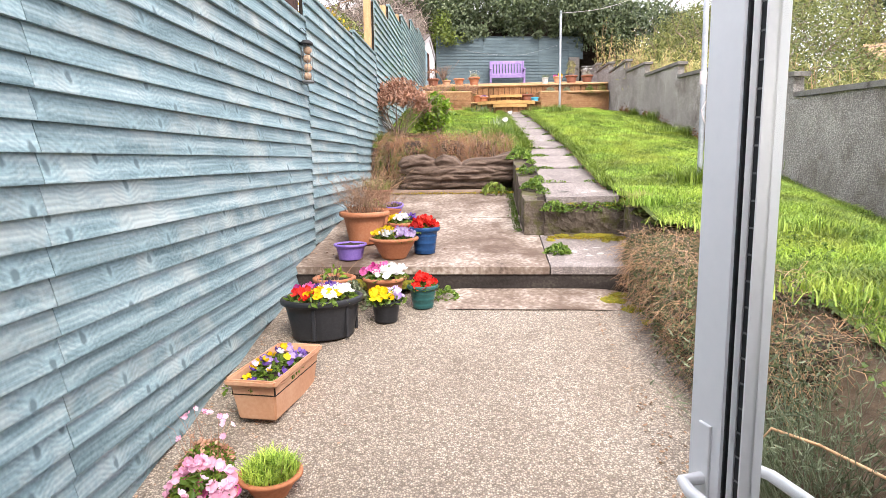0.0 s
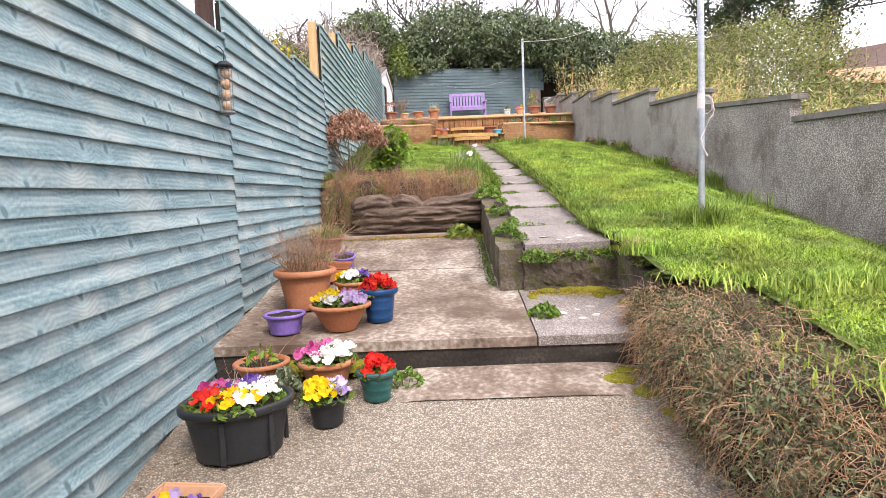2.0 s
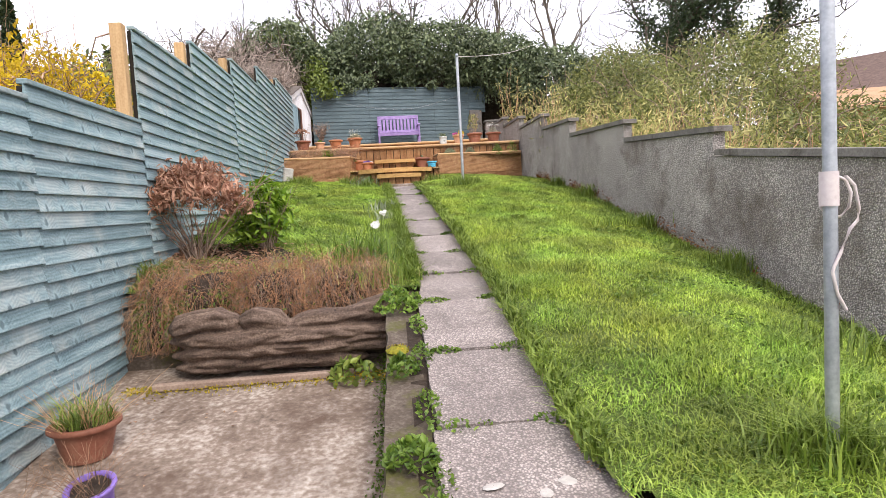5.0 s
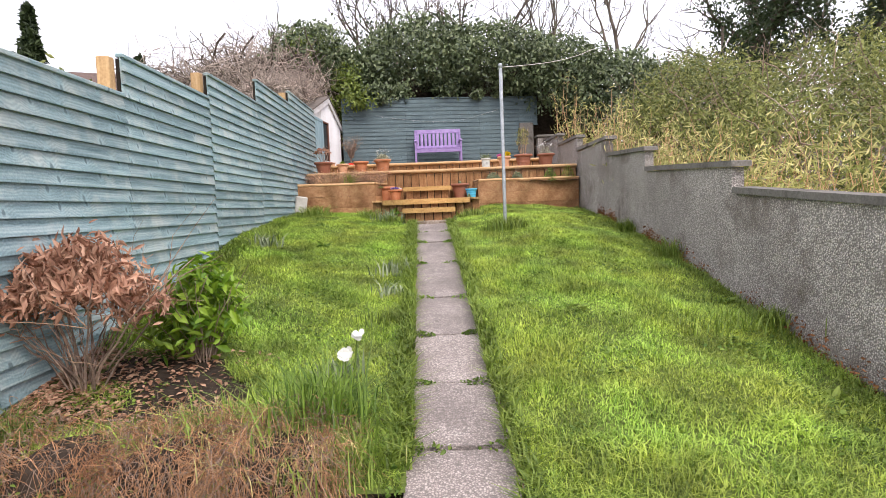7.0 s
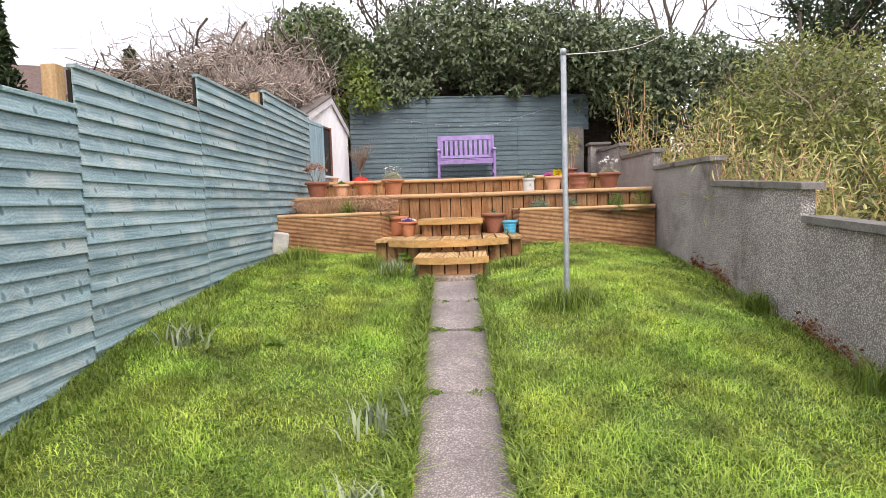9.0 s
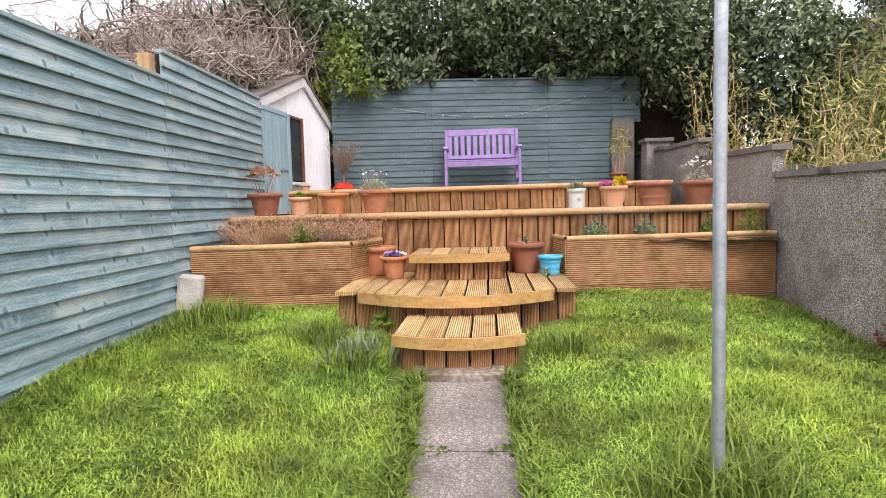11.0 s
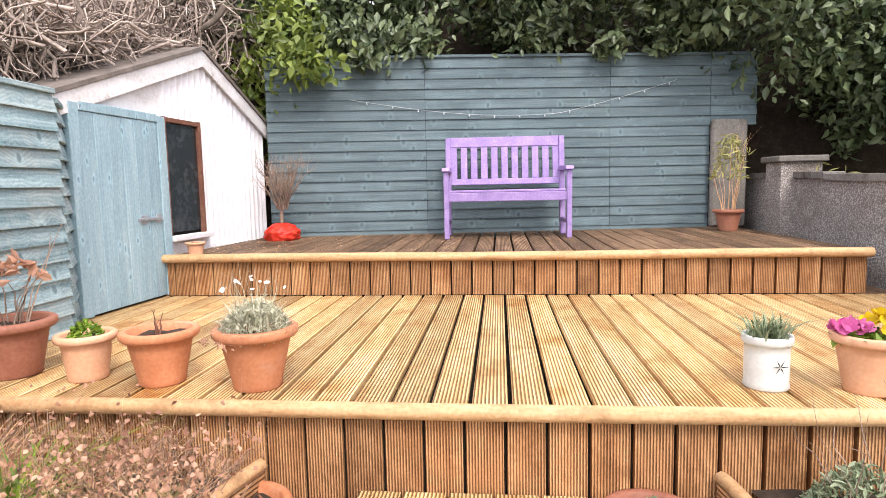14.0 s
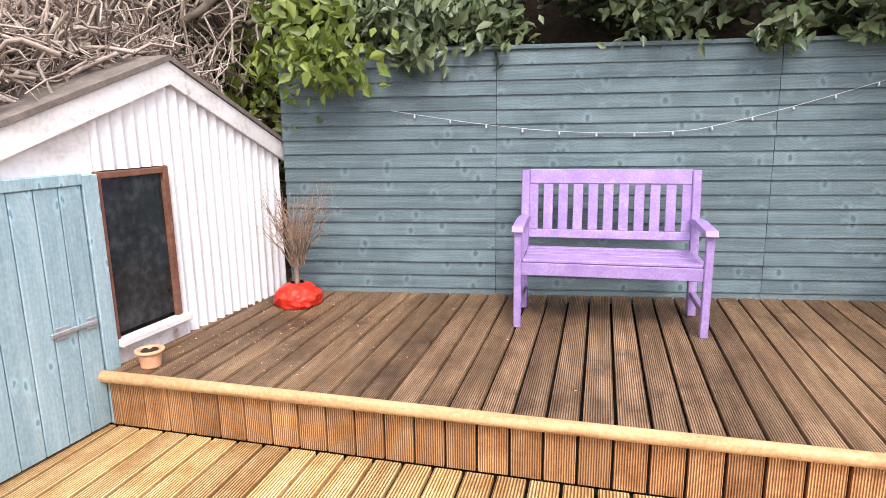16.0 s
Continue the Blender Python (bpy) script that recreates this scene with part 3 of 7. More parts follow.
def blades(base, height, width, lean=0.35, bend=0.5):
    """Grass blades: two quads' worth of triangles, bent at the tip."""
    b = np.asarray(base, float)
    n = len(b)
    h = height * rng.uniform(0.5, 1.4, (n, 1))
    a = rng.uniform(0, 2 * np.pi, n)
    side = np.stack([np.cos(a), np.sin(a), np.zeros(n)], 1)
    dirn = np.stack([-np.sin(a), np.cos(a), np.zeros(n)], 1) * rng.uniform(0, lean * 2, (n, 1))
    w = width * rng.uniform(0.7, 1.3, (n, 1)) * 0.5
    mid = b + (np.array([0, 0, 0.6]) + dirn * 0.35) * h
    tip = b + (np.array([0, 0, 0.95]) + dirn * (0.6 + bend)) * h
    verts = np.stack([b - side * w, b + side * w, mid + side * w * 0.8, mid - side * w * 0.8, tip], 1).reshape(-1, 3)
    i = np.arange(n)[:, None] * 5
    f = np.concatenate([i + np.array([[0, 1, 2]]), i + np.array([[0, 2, 3]]), i + np.array([[3, 2, 4]])], 0)
    return fast(verts, f)


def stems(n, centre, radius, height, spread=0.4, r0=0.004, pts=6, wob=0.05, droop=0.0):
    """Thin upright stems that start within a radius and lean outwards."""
    a, rr = rng.uniform(0, 2 * np.pi, n), radius * np.sqrt(rng.uniform(0, 1, n))
    base = np.stack([rr * np.cos(a), rr * np.sin(a), np.zeros(n)], 1)
    out = np.stack([np.cos(a), np.sin(a), np.zeros(n)], 1) * (rr / max(radius, 1e-6))[:, None] * spread + rng.normal(size=(n, 3)) * spread * 0.4
    out[:, 2] = 0
    h = height * rng.uniform(0.5, 1.15, n)
    t = np.linspace(0, 1, pts)
    line = base[:, None, :] + out[:, None, :] * (t[None, :, None] ** 1.3) * h[:, None, None]
    line[:, :, 2] += h[:, None] * (t[None, :] - droop * t[None, :] ** 3)
    line += rng.normal(size=line.shape) * wob * h[:, None, None] * t[None, :, None]
    rad = r0 * (1 - 0.75 * t)[None, :] * rng.uniform(0.7, 1.3, n)[:, None]
    return line + np.array(centre), rad


def branchlets(line, rad, per=3, length=0.4, pts=4):
    """Side twigs on stems."""
    n, p, _ = line.shape
    out, rr = [], []
    for _ in range(per):
        k = rng.integers(p // 2, p - 1, n)
        s = line[np.arange(n), k]
        ln = np.linalg.norm(line[:, -1] - line[:, 0], axis=1) * length * rng.uniform(0.4, 1.0, n)
        d = unit(rng.normal(size=(n, 3)) + np.array([0, 0, 0.8]))
        t = np.linspace(0, 1, pts)
        out.append(s[:, None, :] + d[:, None, :] * t[None, :, None] * ln[:, None, None] + rng.normal(size=(n, pts, 3)) * 0.06 * ln[:, None, None] * t[None, :, None])
        rr.append(rad[np.arange(n), k][:, None] * 0.7 * (1 - 0.7 * t)[None, :])
    return np.concatenate(out), np.concatenate(rr)


def shell(n, blobs, depth=0.35, low=-0.6):
    """Points near the skins of several ellipsoids, kept outside the others' cores, with their outward ways."""
    pts, ways = [], []
    area = np.array([b[3] * b[4] + b[4] * b[5] + b[3] * b[5] for b in blobs])
    cnt = (n * area / area.sum()).astype(int)
    for b, c in zip(blobs, cnt):
        d = unit(rng.normal(size=(c * 2, 3)))
        d = d[d[:, 2] > low][:c]
        lump = 1 + 0.10 * np.sin(d[:, 0] * 9 + b[0]) * np.cos(d[:, 1] * 8 + b[1] * 3) + 0.07 * np.sin(d[:, 2] * 17 + d[:, 0] * 13 + b[2])
        r = lump * (1 - depth * rng.uniform(0, 1, len(d)) ** 1.5 + 0.05 * rng.normal(size=len(d)))
        q = d * r[:, None] * np.array(b[3:6]) + np.array(b[:3])
        keep = np.ones(len(q), bool)
        for o in blobs:
            if o is not b:
                keep &= (((q - np.array(o[:3])) / (np.array(o[3:6]) * (1 - depth * 1.2))) ** 2).sum(1) > 1
        pts.append(q[keep])
        ways.append(unit(d / np.array(b[3:6]))[keep])
    return np.concatenate(pts), np.concatenate(ways)


# ---- lie of the land ----
SLOPE = 0.161


def bank(y):
    f = min(1.0, max(0.0, (y - 13.0) / 2.2))
    return 1.28 + SLOPE * (y - 5.72) - 0.07 * f * f * (3 - 2 * f)


def lawn_z(x, y):
    late = min(1.0, max(0.0, (y - 7.0) / 5.0))
    hump = math.exp(-((y - 13.2) / 1.7) ** 2)
    y = min(y, 15.0) + 0.5 * max(0.0, min(y, 17.6) - 15.0)
    cross = 0.09 * math.exp(-((x - 2.2) / 1.0) ** 2) + (0.12 * late - 0.18) * max(0.0, (x - 2.8) / 0.9) + (0.10 + 0.09 * hump) * max(0.0, (0.4 - x) / 1.7)
    return bank(y) + min(cross, 0.3) + 0.025 * noise.noise((x * 1.3, y * 1.3, 3.0))


def gravel_z(y):
    return 0.61 + 0.145 * (y - 4.6)


def patio_z(y):
    return 0.80 + 0.118 * (y - 4.66)


def fence_x(y):
    return -1.13 - 0.022 * y


def path_x(y):
    return 1.19 if y < 8.5 else 1.19 - 0.041 * (y - 8.5)


def sheet(x0, x1, y0, y1, nx, ny, zf):
    xs, ys = np.linspace(x0, x1, nx), np.linspace(y0, y1, ny)
    verts = [(x, y, zf(x, y)) for y in ys for x in xs]
    faces = [(j * nx + i, j * nx + i + 1, (j + 1) * nx + i + 1, (j + 1) * nx + i) for j in range(ny - 1) for i in range(nx - 1)]
    return raw(verts, faces, True)


def rolling(x, y):
    """The ground all round, under and beyond the garden."""
    if -2.2 < x < 4.6 and -4 < y < 23:
        return -0.5 + 0.14 * max(0, y) - 0.25
    edge = bank(min(max(y, -6), 40)) - 0.9 + (0.0 if y < 40 else 0.02 * (y - 40))
    return edge + 0.5 * noise.noise((x * 0.05, y * 0.05, 0)) - 0.04 * max(0, abs(x) - 30) * 0.3


ground = part("ground", sheet(-400, 400, -300, 500, 161, 161, rolling), M["hill"])
tagged(ground, "sloping rough green ground reaching the horizon", "ground", kind="structure")
near = part("ground", sheet(-12, 14, -6, 34, 53, 81, lambda x, y: rolling(x, y) + (0.03 if not (-2.2 < x < 4.6 and -4 < y < 23) else -0.05)), M["turf"])
tagged(near, "rough sloping grass round the garden", "ground", kind="structure")

gravel = part("pavement", sheet(-1.3, 1.75, -0.2, 4.68, 40, 60, lambda x, y: gravel_z(y) + 0.006 * noise.noise((x * 3, y * 3, 1)) + (0.0 if y < 4.64 else -0.1)), M["gravel"])
tagged(gravel, "speckled buff washed-gravel yard, damp at its edges", "pavement", kind="structure")
strip = part("pavement", sheet(-0.15, 1.36, 4.22, 4.64, 24, 10, lambda x, y: gravel_z(y) + 0.010 + 0.004 * noise.noise((x * 4, y * 4, 7)) - 0.03 * max(0.0, abs(x - 0.6) / 0.76) ** 8), M["slab"])
tagged(strip, "smooth pinkish concrete strip below the patio's step", "pavement", kind="structure")
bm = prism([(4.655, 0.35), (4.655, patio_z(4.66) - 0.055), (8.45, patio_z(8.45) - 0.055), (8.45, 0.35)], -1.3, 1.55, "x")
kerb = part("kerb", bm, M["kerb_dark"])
tagged(kerb, "dark concrete step edge of the patio", "kerb", kind="structure")
patio = thing("patio", pose(0, 0, 0), "worn pale concrete patio slabs with a dark crack", "patio", kind="structure")
SLABS = ((-1.3, 0.79, 4.64, 6.42), (-1.3, 0.74, 6.45, 8.4), (0.80, 1.56, 4.64, 5.74))
for k, (x0, x1, y0, y1) in enumerate(SLABS):
    part("slab", prism([(y0, patio_z(y0) - 0.06), (y0, patio_z(y0)), (y1, patio_z(y1)), (y1, patio_z(y1) - 0.06)], x0, x1, "x"), M["slab"] if k < 2 else M["path"], patio)

def crumbled(x0, x1, y0, y1, z0, zf, amount=0.02, step=0.045):
    """A block of old concrete with a sloping top and worn, crumbling faces."""
    nx, ny, nz = (max(2, int(abs(d) / step)) for d in (x1 - x0, y1 - y0, zf(y0) - z0))
    bm = bmesh.new()
    bmesh.ops.create_cube(bm, size=1)
    for axis, cuts in ((0, nx), (1, ny), (2, nz)):
        for k in range(1, cuts):
            no = [0, 0, 0]
            no[axis] = 1
            co = [0, 0, 0]
            co[axis] = -0.5 + k / cuts
            bmesh.ops.bisect_plane(bm, geom=list(bm.verts) + list(bm.edges) + list(bm.faces), plane_co=co, plane_no=no)
    for v in bm.verts:
        y = y0 + (v.co.y + 0.5) * (y1 - y0)
        p = Vector((x0 + (v.co.x + 0.5) * (x1 - x0), y, z0 + (v.co.z + 0.5) * (zf(y) - z0)))
        d = noise.noise_vector(p * 7.0) * amount + noise.noise_vector(p * 21.0) * amount * 0.45
        v.co = p + d
    return bm


# garden path: low wall at its side, slabs
wall = part("retaining_wall", crumbled(0.65, 0.85, 5.66, 8.5, 0.7, lambda y: bank(y) - 0.035, 0.016, 0.07), M["concrete_old"])
tagged(wall, "low stained concrete retaining wall beside the path", "wall", kind="structure")
wall = part("retaining_wall", crumbled(0.84, 1.72, 5.64, 5.95, 0.75, lambda y: bank(5.7) - 0.055, 0.034, 0.035), M["concrete_old"])
tagged(wall, "mossy rough concrete step under the path's end", "step", kind="structure")
wall = part("retaining_wall", block(-1.35, 0.86, 8.36, 8.6, 0.9, bank(8.4) - 0.05), M["concrete_old"])
tagged(wall, "dark retaining wall behind the carved log", "wall", kind="structure")
garden_path = thing("garden_path", pose(0, 0, 0), "line of worn grey concrete slabs climbing the lawn", "path", kind="structure")
JOINTS = (5.66, 6.34, 7.16, 8.06, 8.78, 9.50, 10.31, 11.2, 12.42, 13.52, 14.33, 15.18)
WIDE = (0.66, 0.63, 0.61, 0.58, 0.56, 0.54, 0.52, 0.57, 0.60, 0.60, 0.58)
for k in range(len(JOINTS) - 1):
    y0, y1 = JOINTS[k] + 0.012, JOINTS[k + 1] - 0.012
    cx, w = path_x((y0 + y1) / 2) + 0.01 * math.sin(k * 2.3), WIDE[k] / 2
    ang = 0.012 * math.sin(k * 5.1)
    bm = bmesh.new()
    pts = [(-w + (w * 2) * q / 6, y0 + 0.010 * noise.noise((k * 5.1, q * 1.7, 0))) for q in range(7)]
    ns = max(4, int((y1 - y0) / 0.1))
    pts += [(w + 0.022 * noise.noise((k * 3.3, q * 0.9, 4)), y0 + (y1 - y0) * q / ns) for q in range(1, ns)]
    pts += [(w - (w * 2) * q / 6, y1 + 0.010 * noise.noise((k * 5.1, q * 1.7, 9))) for q in range(7)]
    pts += [(-w + 0.022 * noise.noise((k * 3.3, q * 0.9, 14)), y1 - (y1 - y0) * q / ns) for q in range(1, ns)]
    top = [bm.verts.new((cx + x + ang * (y - y0), y, bank(y) + 0.006 * math.sin(k * 3.7 + x * 3))) for x, y in pts]
    low = [bm.verts.new((v.co.x, v.co.y, v.co.z - 0.07)) for v in top]
    bm.faces.new(top)
    for j in range(len(pts)):
        j2 = (j + 1) % len(pts)
        bm.faces.new((top[j], low[j], low[j2], top[j2]))
    bmesh.ops.recalc_face_normals(bm, faces=list(bm.faces))
    part("slab", bm, M["path"], garden_path)


def lawn_strip(left, right, y0, y1, nx, ny):
    """A strip of turf between two edges that vary up the slope."""
    verts = []
    for y in np.linspace(y0, y1, ny):
        a, b = left(y), right(y)
        verts += [(a + (b - a) * k / (nx - 1), y, lawn_z(a + (b - a) * k / (nx - 1), y)) for k in range(nx)]
    faces = [(j * nx + i, j * nx + i + 1, (j + 1) * nx + i + 1, (j + 1) * nx + i) for j in range(ny - 1) for i in range(nx - 1)]
    return raw(verts, faces, True)


lawn = part("lawn", lawn_strip(lambda y: (1.92 if y < 4.5 else 1.56) if y < 5.7 else path_x(y) + 0.27, lambda y: 3.74, 0.6, 17.5, 40, 170), M["turf"])
tagged(lawn, "sloping lawn of bright green grass", "lawn", kind="structure")
lawn2 = part("lawn", lawn_strip(lambda y: -1.6, lambda y: path_x(y) - 0.27, 8.42, 17.5, 40, 120), M["turf"])
tagged(lawn2, "sloping lawn of bright green grass", "lawn", kind="structure")
under = part("path_bed", sheet(0.78, 1.62, 5.7, 17.5, 12, 120, lambda x, y: (bank(y) - 0.035) if y < 15.1 else lawn_z(x, y) - 0.03), M["soil"])
tagged(under, "dark soil under and beside the path", "soil", kind="structure")
bankside = part("lawn_edge", crumbled(1.56, 1.68, 4.7, 5.75, 0.4, lambda y: bank(y) - 0.05, 0.03, 0.04), M["concrete_old"])
earth = part("earth_bank", sheet(1.40, 1.98, 0.5, 4.75, 8, 40, lambda x, y: gravel_z(y) - 0.02 + (lawn_z(1.98, y) - 0.02 - gravel_z(y)) * min(1.0, max(0.0, (x - 1.42) / 0.5)) ** 0.7), M["earth"])
tagged(earth, "dark earth bank between gravel and lawn", "soil", kind="structure")
tagged(bankside, "mossy concrete edge of the raised lawn", "kerb", kind="structure")

# ---- roughcast boundary wall ----
WALL_X = 3.66
side_wall = thing("wall_east", pose(0, 0, 0), "grey roughcast garden wall, its top stepping up the slope", "wall", kind="structure")
TOPS = ((-0.4, 1.0, 1.45, 1.5), (1.0, 3.0, 1.72, 1.80), (3.0, 5.0, 1.98, 2.06), (5.0, 7.05, 2.22, 2.30), (7.05, 9.08, 2.52, 2.70), (9.08, 11.2, 2.91, 3.04), (11.2, 13.5, 3.27, 3.37), (13.5, 15.3, 3.62, 3.70),
        (15.3, 17.35, 3.96, 3.97), (17.35, 19.25, 4.22, 4.25), (19.25, 20.7, 4.48, 4.50), (20.7, 22.6, 4.52, 4.54))
for y0, y1, za, zb in TOPS:
    part("wall_panel", prism([(y0, bank(y0) - 1.0), (y1, bank(y0) - 1.0), (y1, zb - 0.05), (y0, za - 0.05)], WALL_X, WALL_X + 0.11, "x"), M["roughcast"], side_wall)
    part("coping", prism([(y0 - 0.07, za - 0.05), (y1 - 0.07, zb - 0.05), (y1 - 0.075, zb - 0.002), (y1 - 0.09, zb + 0.003), (y0 - 0.05, za + 0.003), (y0 - 0.066, za - 0.004)], WALL_X - 0.032, WALL_X + 0.145, "x"), M["coping"], side_wall, "weathered concrete coping")
ret = thing("wall_return", pose(0, 0, 0), "grey roughcast wall running off behind the garden wall", "wall", kind="structure")
part("wall_panel", block(3.78, 9.5, 18.4, 18.6, 2.5, 4.02), M["roughcast"], ret)
part("coping", block(3.82, 9.5, 18.36, 18.64, 4.022, 4.08, 0.008), M["coping"], ret, "weathered concrete coping")
part("pier", block(3.52, 3.88, 21.15, 21.47, 3.0, 4.62), M["roughcast"], ret)
part("pier_cap", block(3.48, 3.92, 21.11, 21.51, 4.622, 4.68, 0.01), M["coping"], ret, "square concrete cap")


# ---- fences ----
BOARD = 0.103
BOARD_CACHE = {}


def board_mesh(length, mat):
    key = (round(length, 3), mat.name)
    if key not in BOARD_CACHE:
        v, h = [], BOARD + 0.012
        d = 0.030 if mat.name == M["fence"].name else 0.019
        for y in (0.002, length - 0.002):
            v += [(0.0, y, 0.0), (d, y, 0.0), (d, y, 0.006), (0.004, y, h), (0.0, y, h)]
        f = [(4, 3, 2, 1, 0), (5, 6, 7, 8, 9)] + [(k, (k + 1) % 5, (k + 1) % 5 + 5, k + 5) for k in range(5)]
        me = raw(v, f)
        me.materials.append(mat)
        BOARD_CACHE[key] = me
    return BOARD_CACHE[key]


def fence_panel(m, length, z0, z1, mat, label, group, post=None, post_mat=None, cut=0.0):
    p = thing("fence_panel", m, label, "fence", group)
    n = int((z1 - z0) / BOARD)
    me = board_mesh(length, mat)
    for k in range(n + 1):
        z = z1 - 0.03 - (k + 1) * BOARD
        b = part("board", me, mat, p)
        b.location = (0.001 * (k % 3), 0, z)
        b.rotation_euler = (0, 0, 0.0006 * math.sin(k * 7.7 + z0 * 9))
    part("capping", block(-0.03, 0.03, 0.0, length, z1 - 0.03, z1, 0.004), mat, p)
    # near-black sheet paints the shade behind the laps
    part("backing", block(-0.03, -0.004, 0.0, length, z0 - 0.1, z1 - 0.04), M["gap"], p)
    if post:
        part("post", block(-0.13, -0.032, -0.10, -0.01, z0 - 0.1, post, 0.006), post_mat, p, "square timber fence post")
    return p


TILT_DEG = math.degrees(math.atan(0.022))
SECTIONS = ((-0.3, 1.9, 2.83, None, None), (1.9, 5.25, 2.83, None, None), (5.25, 7.4, 3.09, 3.10, "post_brown"), (7.4, 9.05, 3.18, None, None), (9.05, 10.65, 3.95, 3.95, "raw_wood"), (10.65, 12.5, 4.26, 4.22, "raw_wood"),
            (12.5, 14.35, 4.52, 4.50, "raw_wood"), (14.35, 16.3, 4.84, None, None), (16.3, 18.5, 5.05, 5.0, "raw_wood"))
for y0, y1, top, post, pm in SECTIONS:
    z0 = gravel_z(y0) - 0.02 if y0 < 4.6 else (patio_z(y0) - 0.02 if y0 < 8 else bank(y0) + 0.02)
    fence_panel(pose(fence_x(y0), y0, 0, 0, 0, TILT_DEG), y1 - y0, z0, top, M["fence"], "weathered pale blue-green overlapping board fence panel", "side fence panels", post, M[pm] if pm else None)
fence_panel(pose(fence_x(18.5), 18.5, 0, 0, 0, 32), 0.45, 3.2, 5.0, M["fence"], "short pale blue-green board fence panel turned to the shed", "side fence panels")

# back fence panels, with the hedge's shade painted in
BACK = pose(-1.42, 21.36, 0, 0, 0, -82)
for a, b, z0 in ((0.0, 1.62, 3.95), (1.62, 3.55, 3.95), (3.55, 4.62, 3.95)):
    fence_panel(BACK @ pose(0, a, 0), b - a, z0, 5.80, M["fence_shaded"], "slate blue overlapping board fence panel at the garden's end, darkened for hedge shade", "back fence panels")
fence_panel(BACK @ pose(0, 4.62, 0), 0.50, 5.14, 5.80, M["fence_shaded"], "slate blue upper fence panel with a notch below, darkened for hedge shade", "back fence panels")
slab_post = part("stone_slab", block(0, 0.07, 0, 0.38, 0, 1.12, 0.02), M["coping"])
slab_post.matrix_world = BACK @ pose(0.045, 4.60, 3.98)
tagged(slab_post, "upright rough grey stone slab beside the back fence", "stone slab")

# ---- decking ----
Z1, Z2, FRONT1, FRONT2 = 3.675, 3.975, 17.38, 19.60
XL, XR = -1.86, 3.645


def deck_board(w, length, th=0.028):
    key = (round(w, 3), round(length, 3), th)
    if key not in BOARD_CACHE:
        bm = block(-w / 2, w / 2, 0, length, -th, 0)
        bmesh.ops.bevel(bm, geom=[e for e in bm.edges if abs(e.verts[0].co.y - e.verts[1].co.y) > 0.1 and e.verts[0].co.z > -0.001], offset=0.004, segments=1, affect="EDGES")
        BOARD_CACHE[key] = as_mesh(bm)
    return BOARD_CACHE[key]


def lay(parent, x0, x1, y0, y1, z, pitch, mat, gap=0.008, name="board"):
    n = max(1, round((x1 - x0) / pitch))
    w = (x1 - x0) / n
    for k in range(n):
        me = deck_board(w - gap, y1 - y0)
        b = part(name, me, mat, parent)
        b.location = (x0 + (k + 0.5) * w, y0, z)
        b.rotation_euler = (0, 0.002 * math.sin(k * 4.3), 0)


def upright(parent, x0, x1, y, z0, z1, pitch, mat, gap=0.012, name="riser_board"):
    n = max(1, round((x1 - x0) / pitch))
    w = (x1 - x0) / n
    me = deck_board(w - gap, z1 - z0, 0.026)
    me2 = me.copy()
    for k in range(n):
        b = part(name, me2, mat, parent)
        b.location = (x0 + (k + 0.5) * w, y, z0)
        b.rotation_euler = (radians(90), 0, 0)


def nosing(parent, a, b, z, r=0.033):
    d = Vector((b[0] - a[0], b[1] - a[1], 0))
    n = 12
    line = np.array([[a[0] + d.x * t, a[1] + d.y * t, z + 0.003 * math.sin(t * 9)] for t in np.linspace(0, 1, n)])[None]
    part("nosing", tubes(line, np.full((1, n), r), 8), M["nosing"], parent, "rounded timber edge")


lower = thing("lower_deck", pose(0, 0, 0), "golden ridged timber deck with slatted risers", "decking", kind="structure")
lay(lower, XL, XR, FRONT1, FRONT2 + 0.02, Z1, 0.15, M["deck"], 0.017)
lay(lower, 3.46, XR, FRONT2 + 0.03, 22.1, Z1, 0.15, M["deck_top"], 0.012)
upright(lower, -1.45, XR, FRONT1 + 0.03, 3.0, Z1 - 0.035, 0.15, M["riser"])
nosing(lower, (-1.45, FRONT1 + 0.005), (XR, FRONT1 + 0.005), Z1 - 0.014)
# solid near-black block in place of the shade under the deck
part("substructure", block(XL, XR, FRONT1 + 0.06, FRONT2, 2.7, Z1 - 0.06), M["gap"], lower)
upper = thing("upper_deck", pose(0, 0, 0), "dark ridged timber deck below the back fence", "decking", kind="structure")
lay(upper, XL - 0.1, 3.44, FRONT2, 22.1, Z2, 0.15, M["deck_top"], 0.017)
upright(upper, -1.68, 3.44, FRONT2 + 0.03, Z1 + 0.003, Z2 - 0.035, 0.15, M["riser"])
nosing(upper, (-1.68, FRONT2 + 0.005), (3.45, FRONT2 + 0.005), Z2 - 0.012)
# same painted shade below the upper boards
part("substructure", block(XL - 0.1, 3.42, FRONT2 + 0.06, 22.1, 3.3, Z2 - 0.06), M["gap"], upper)


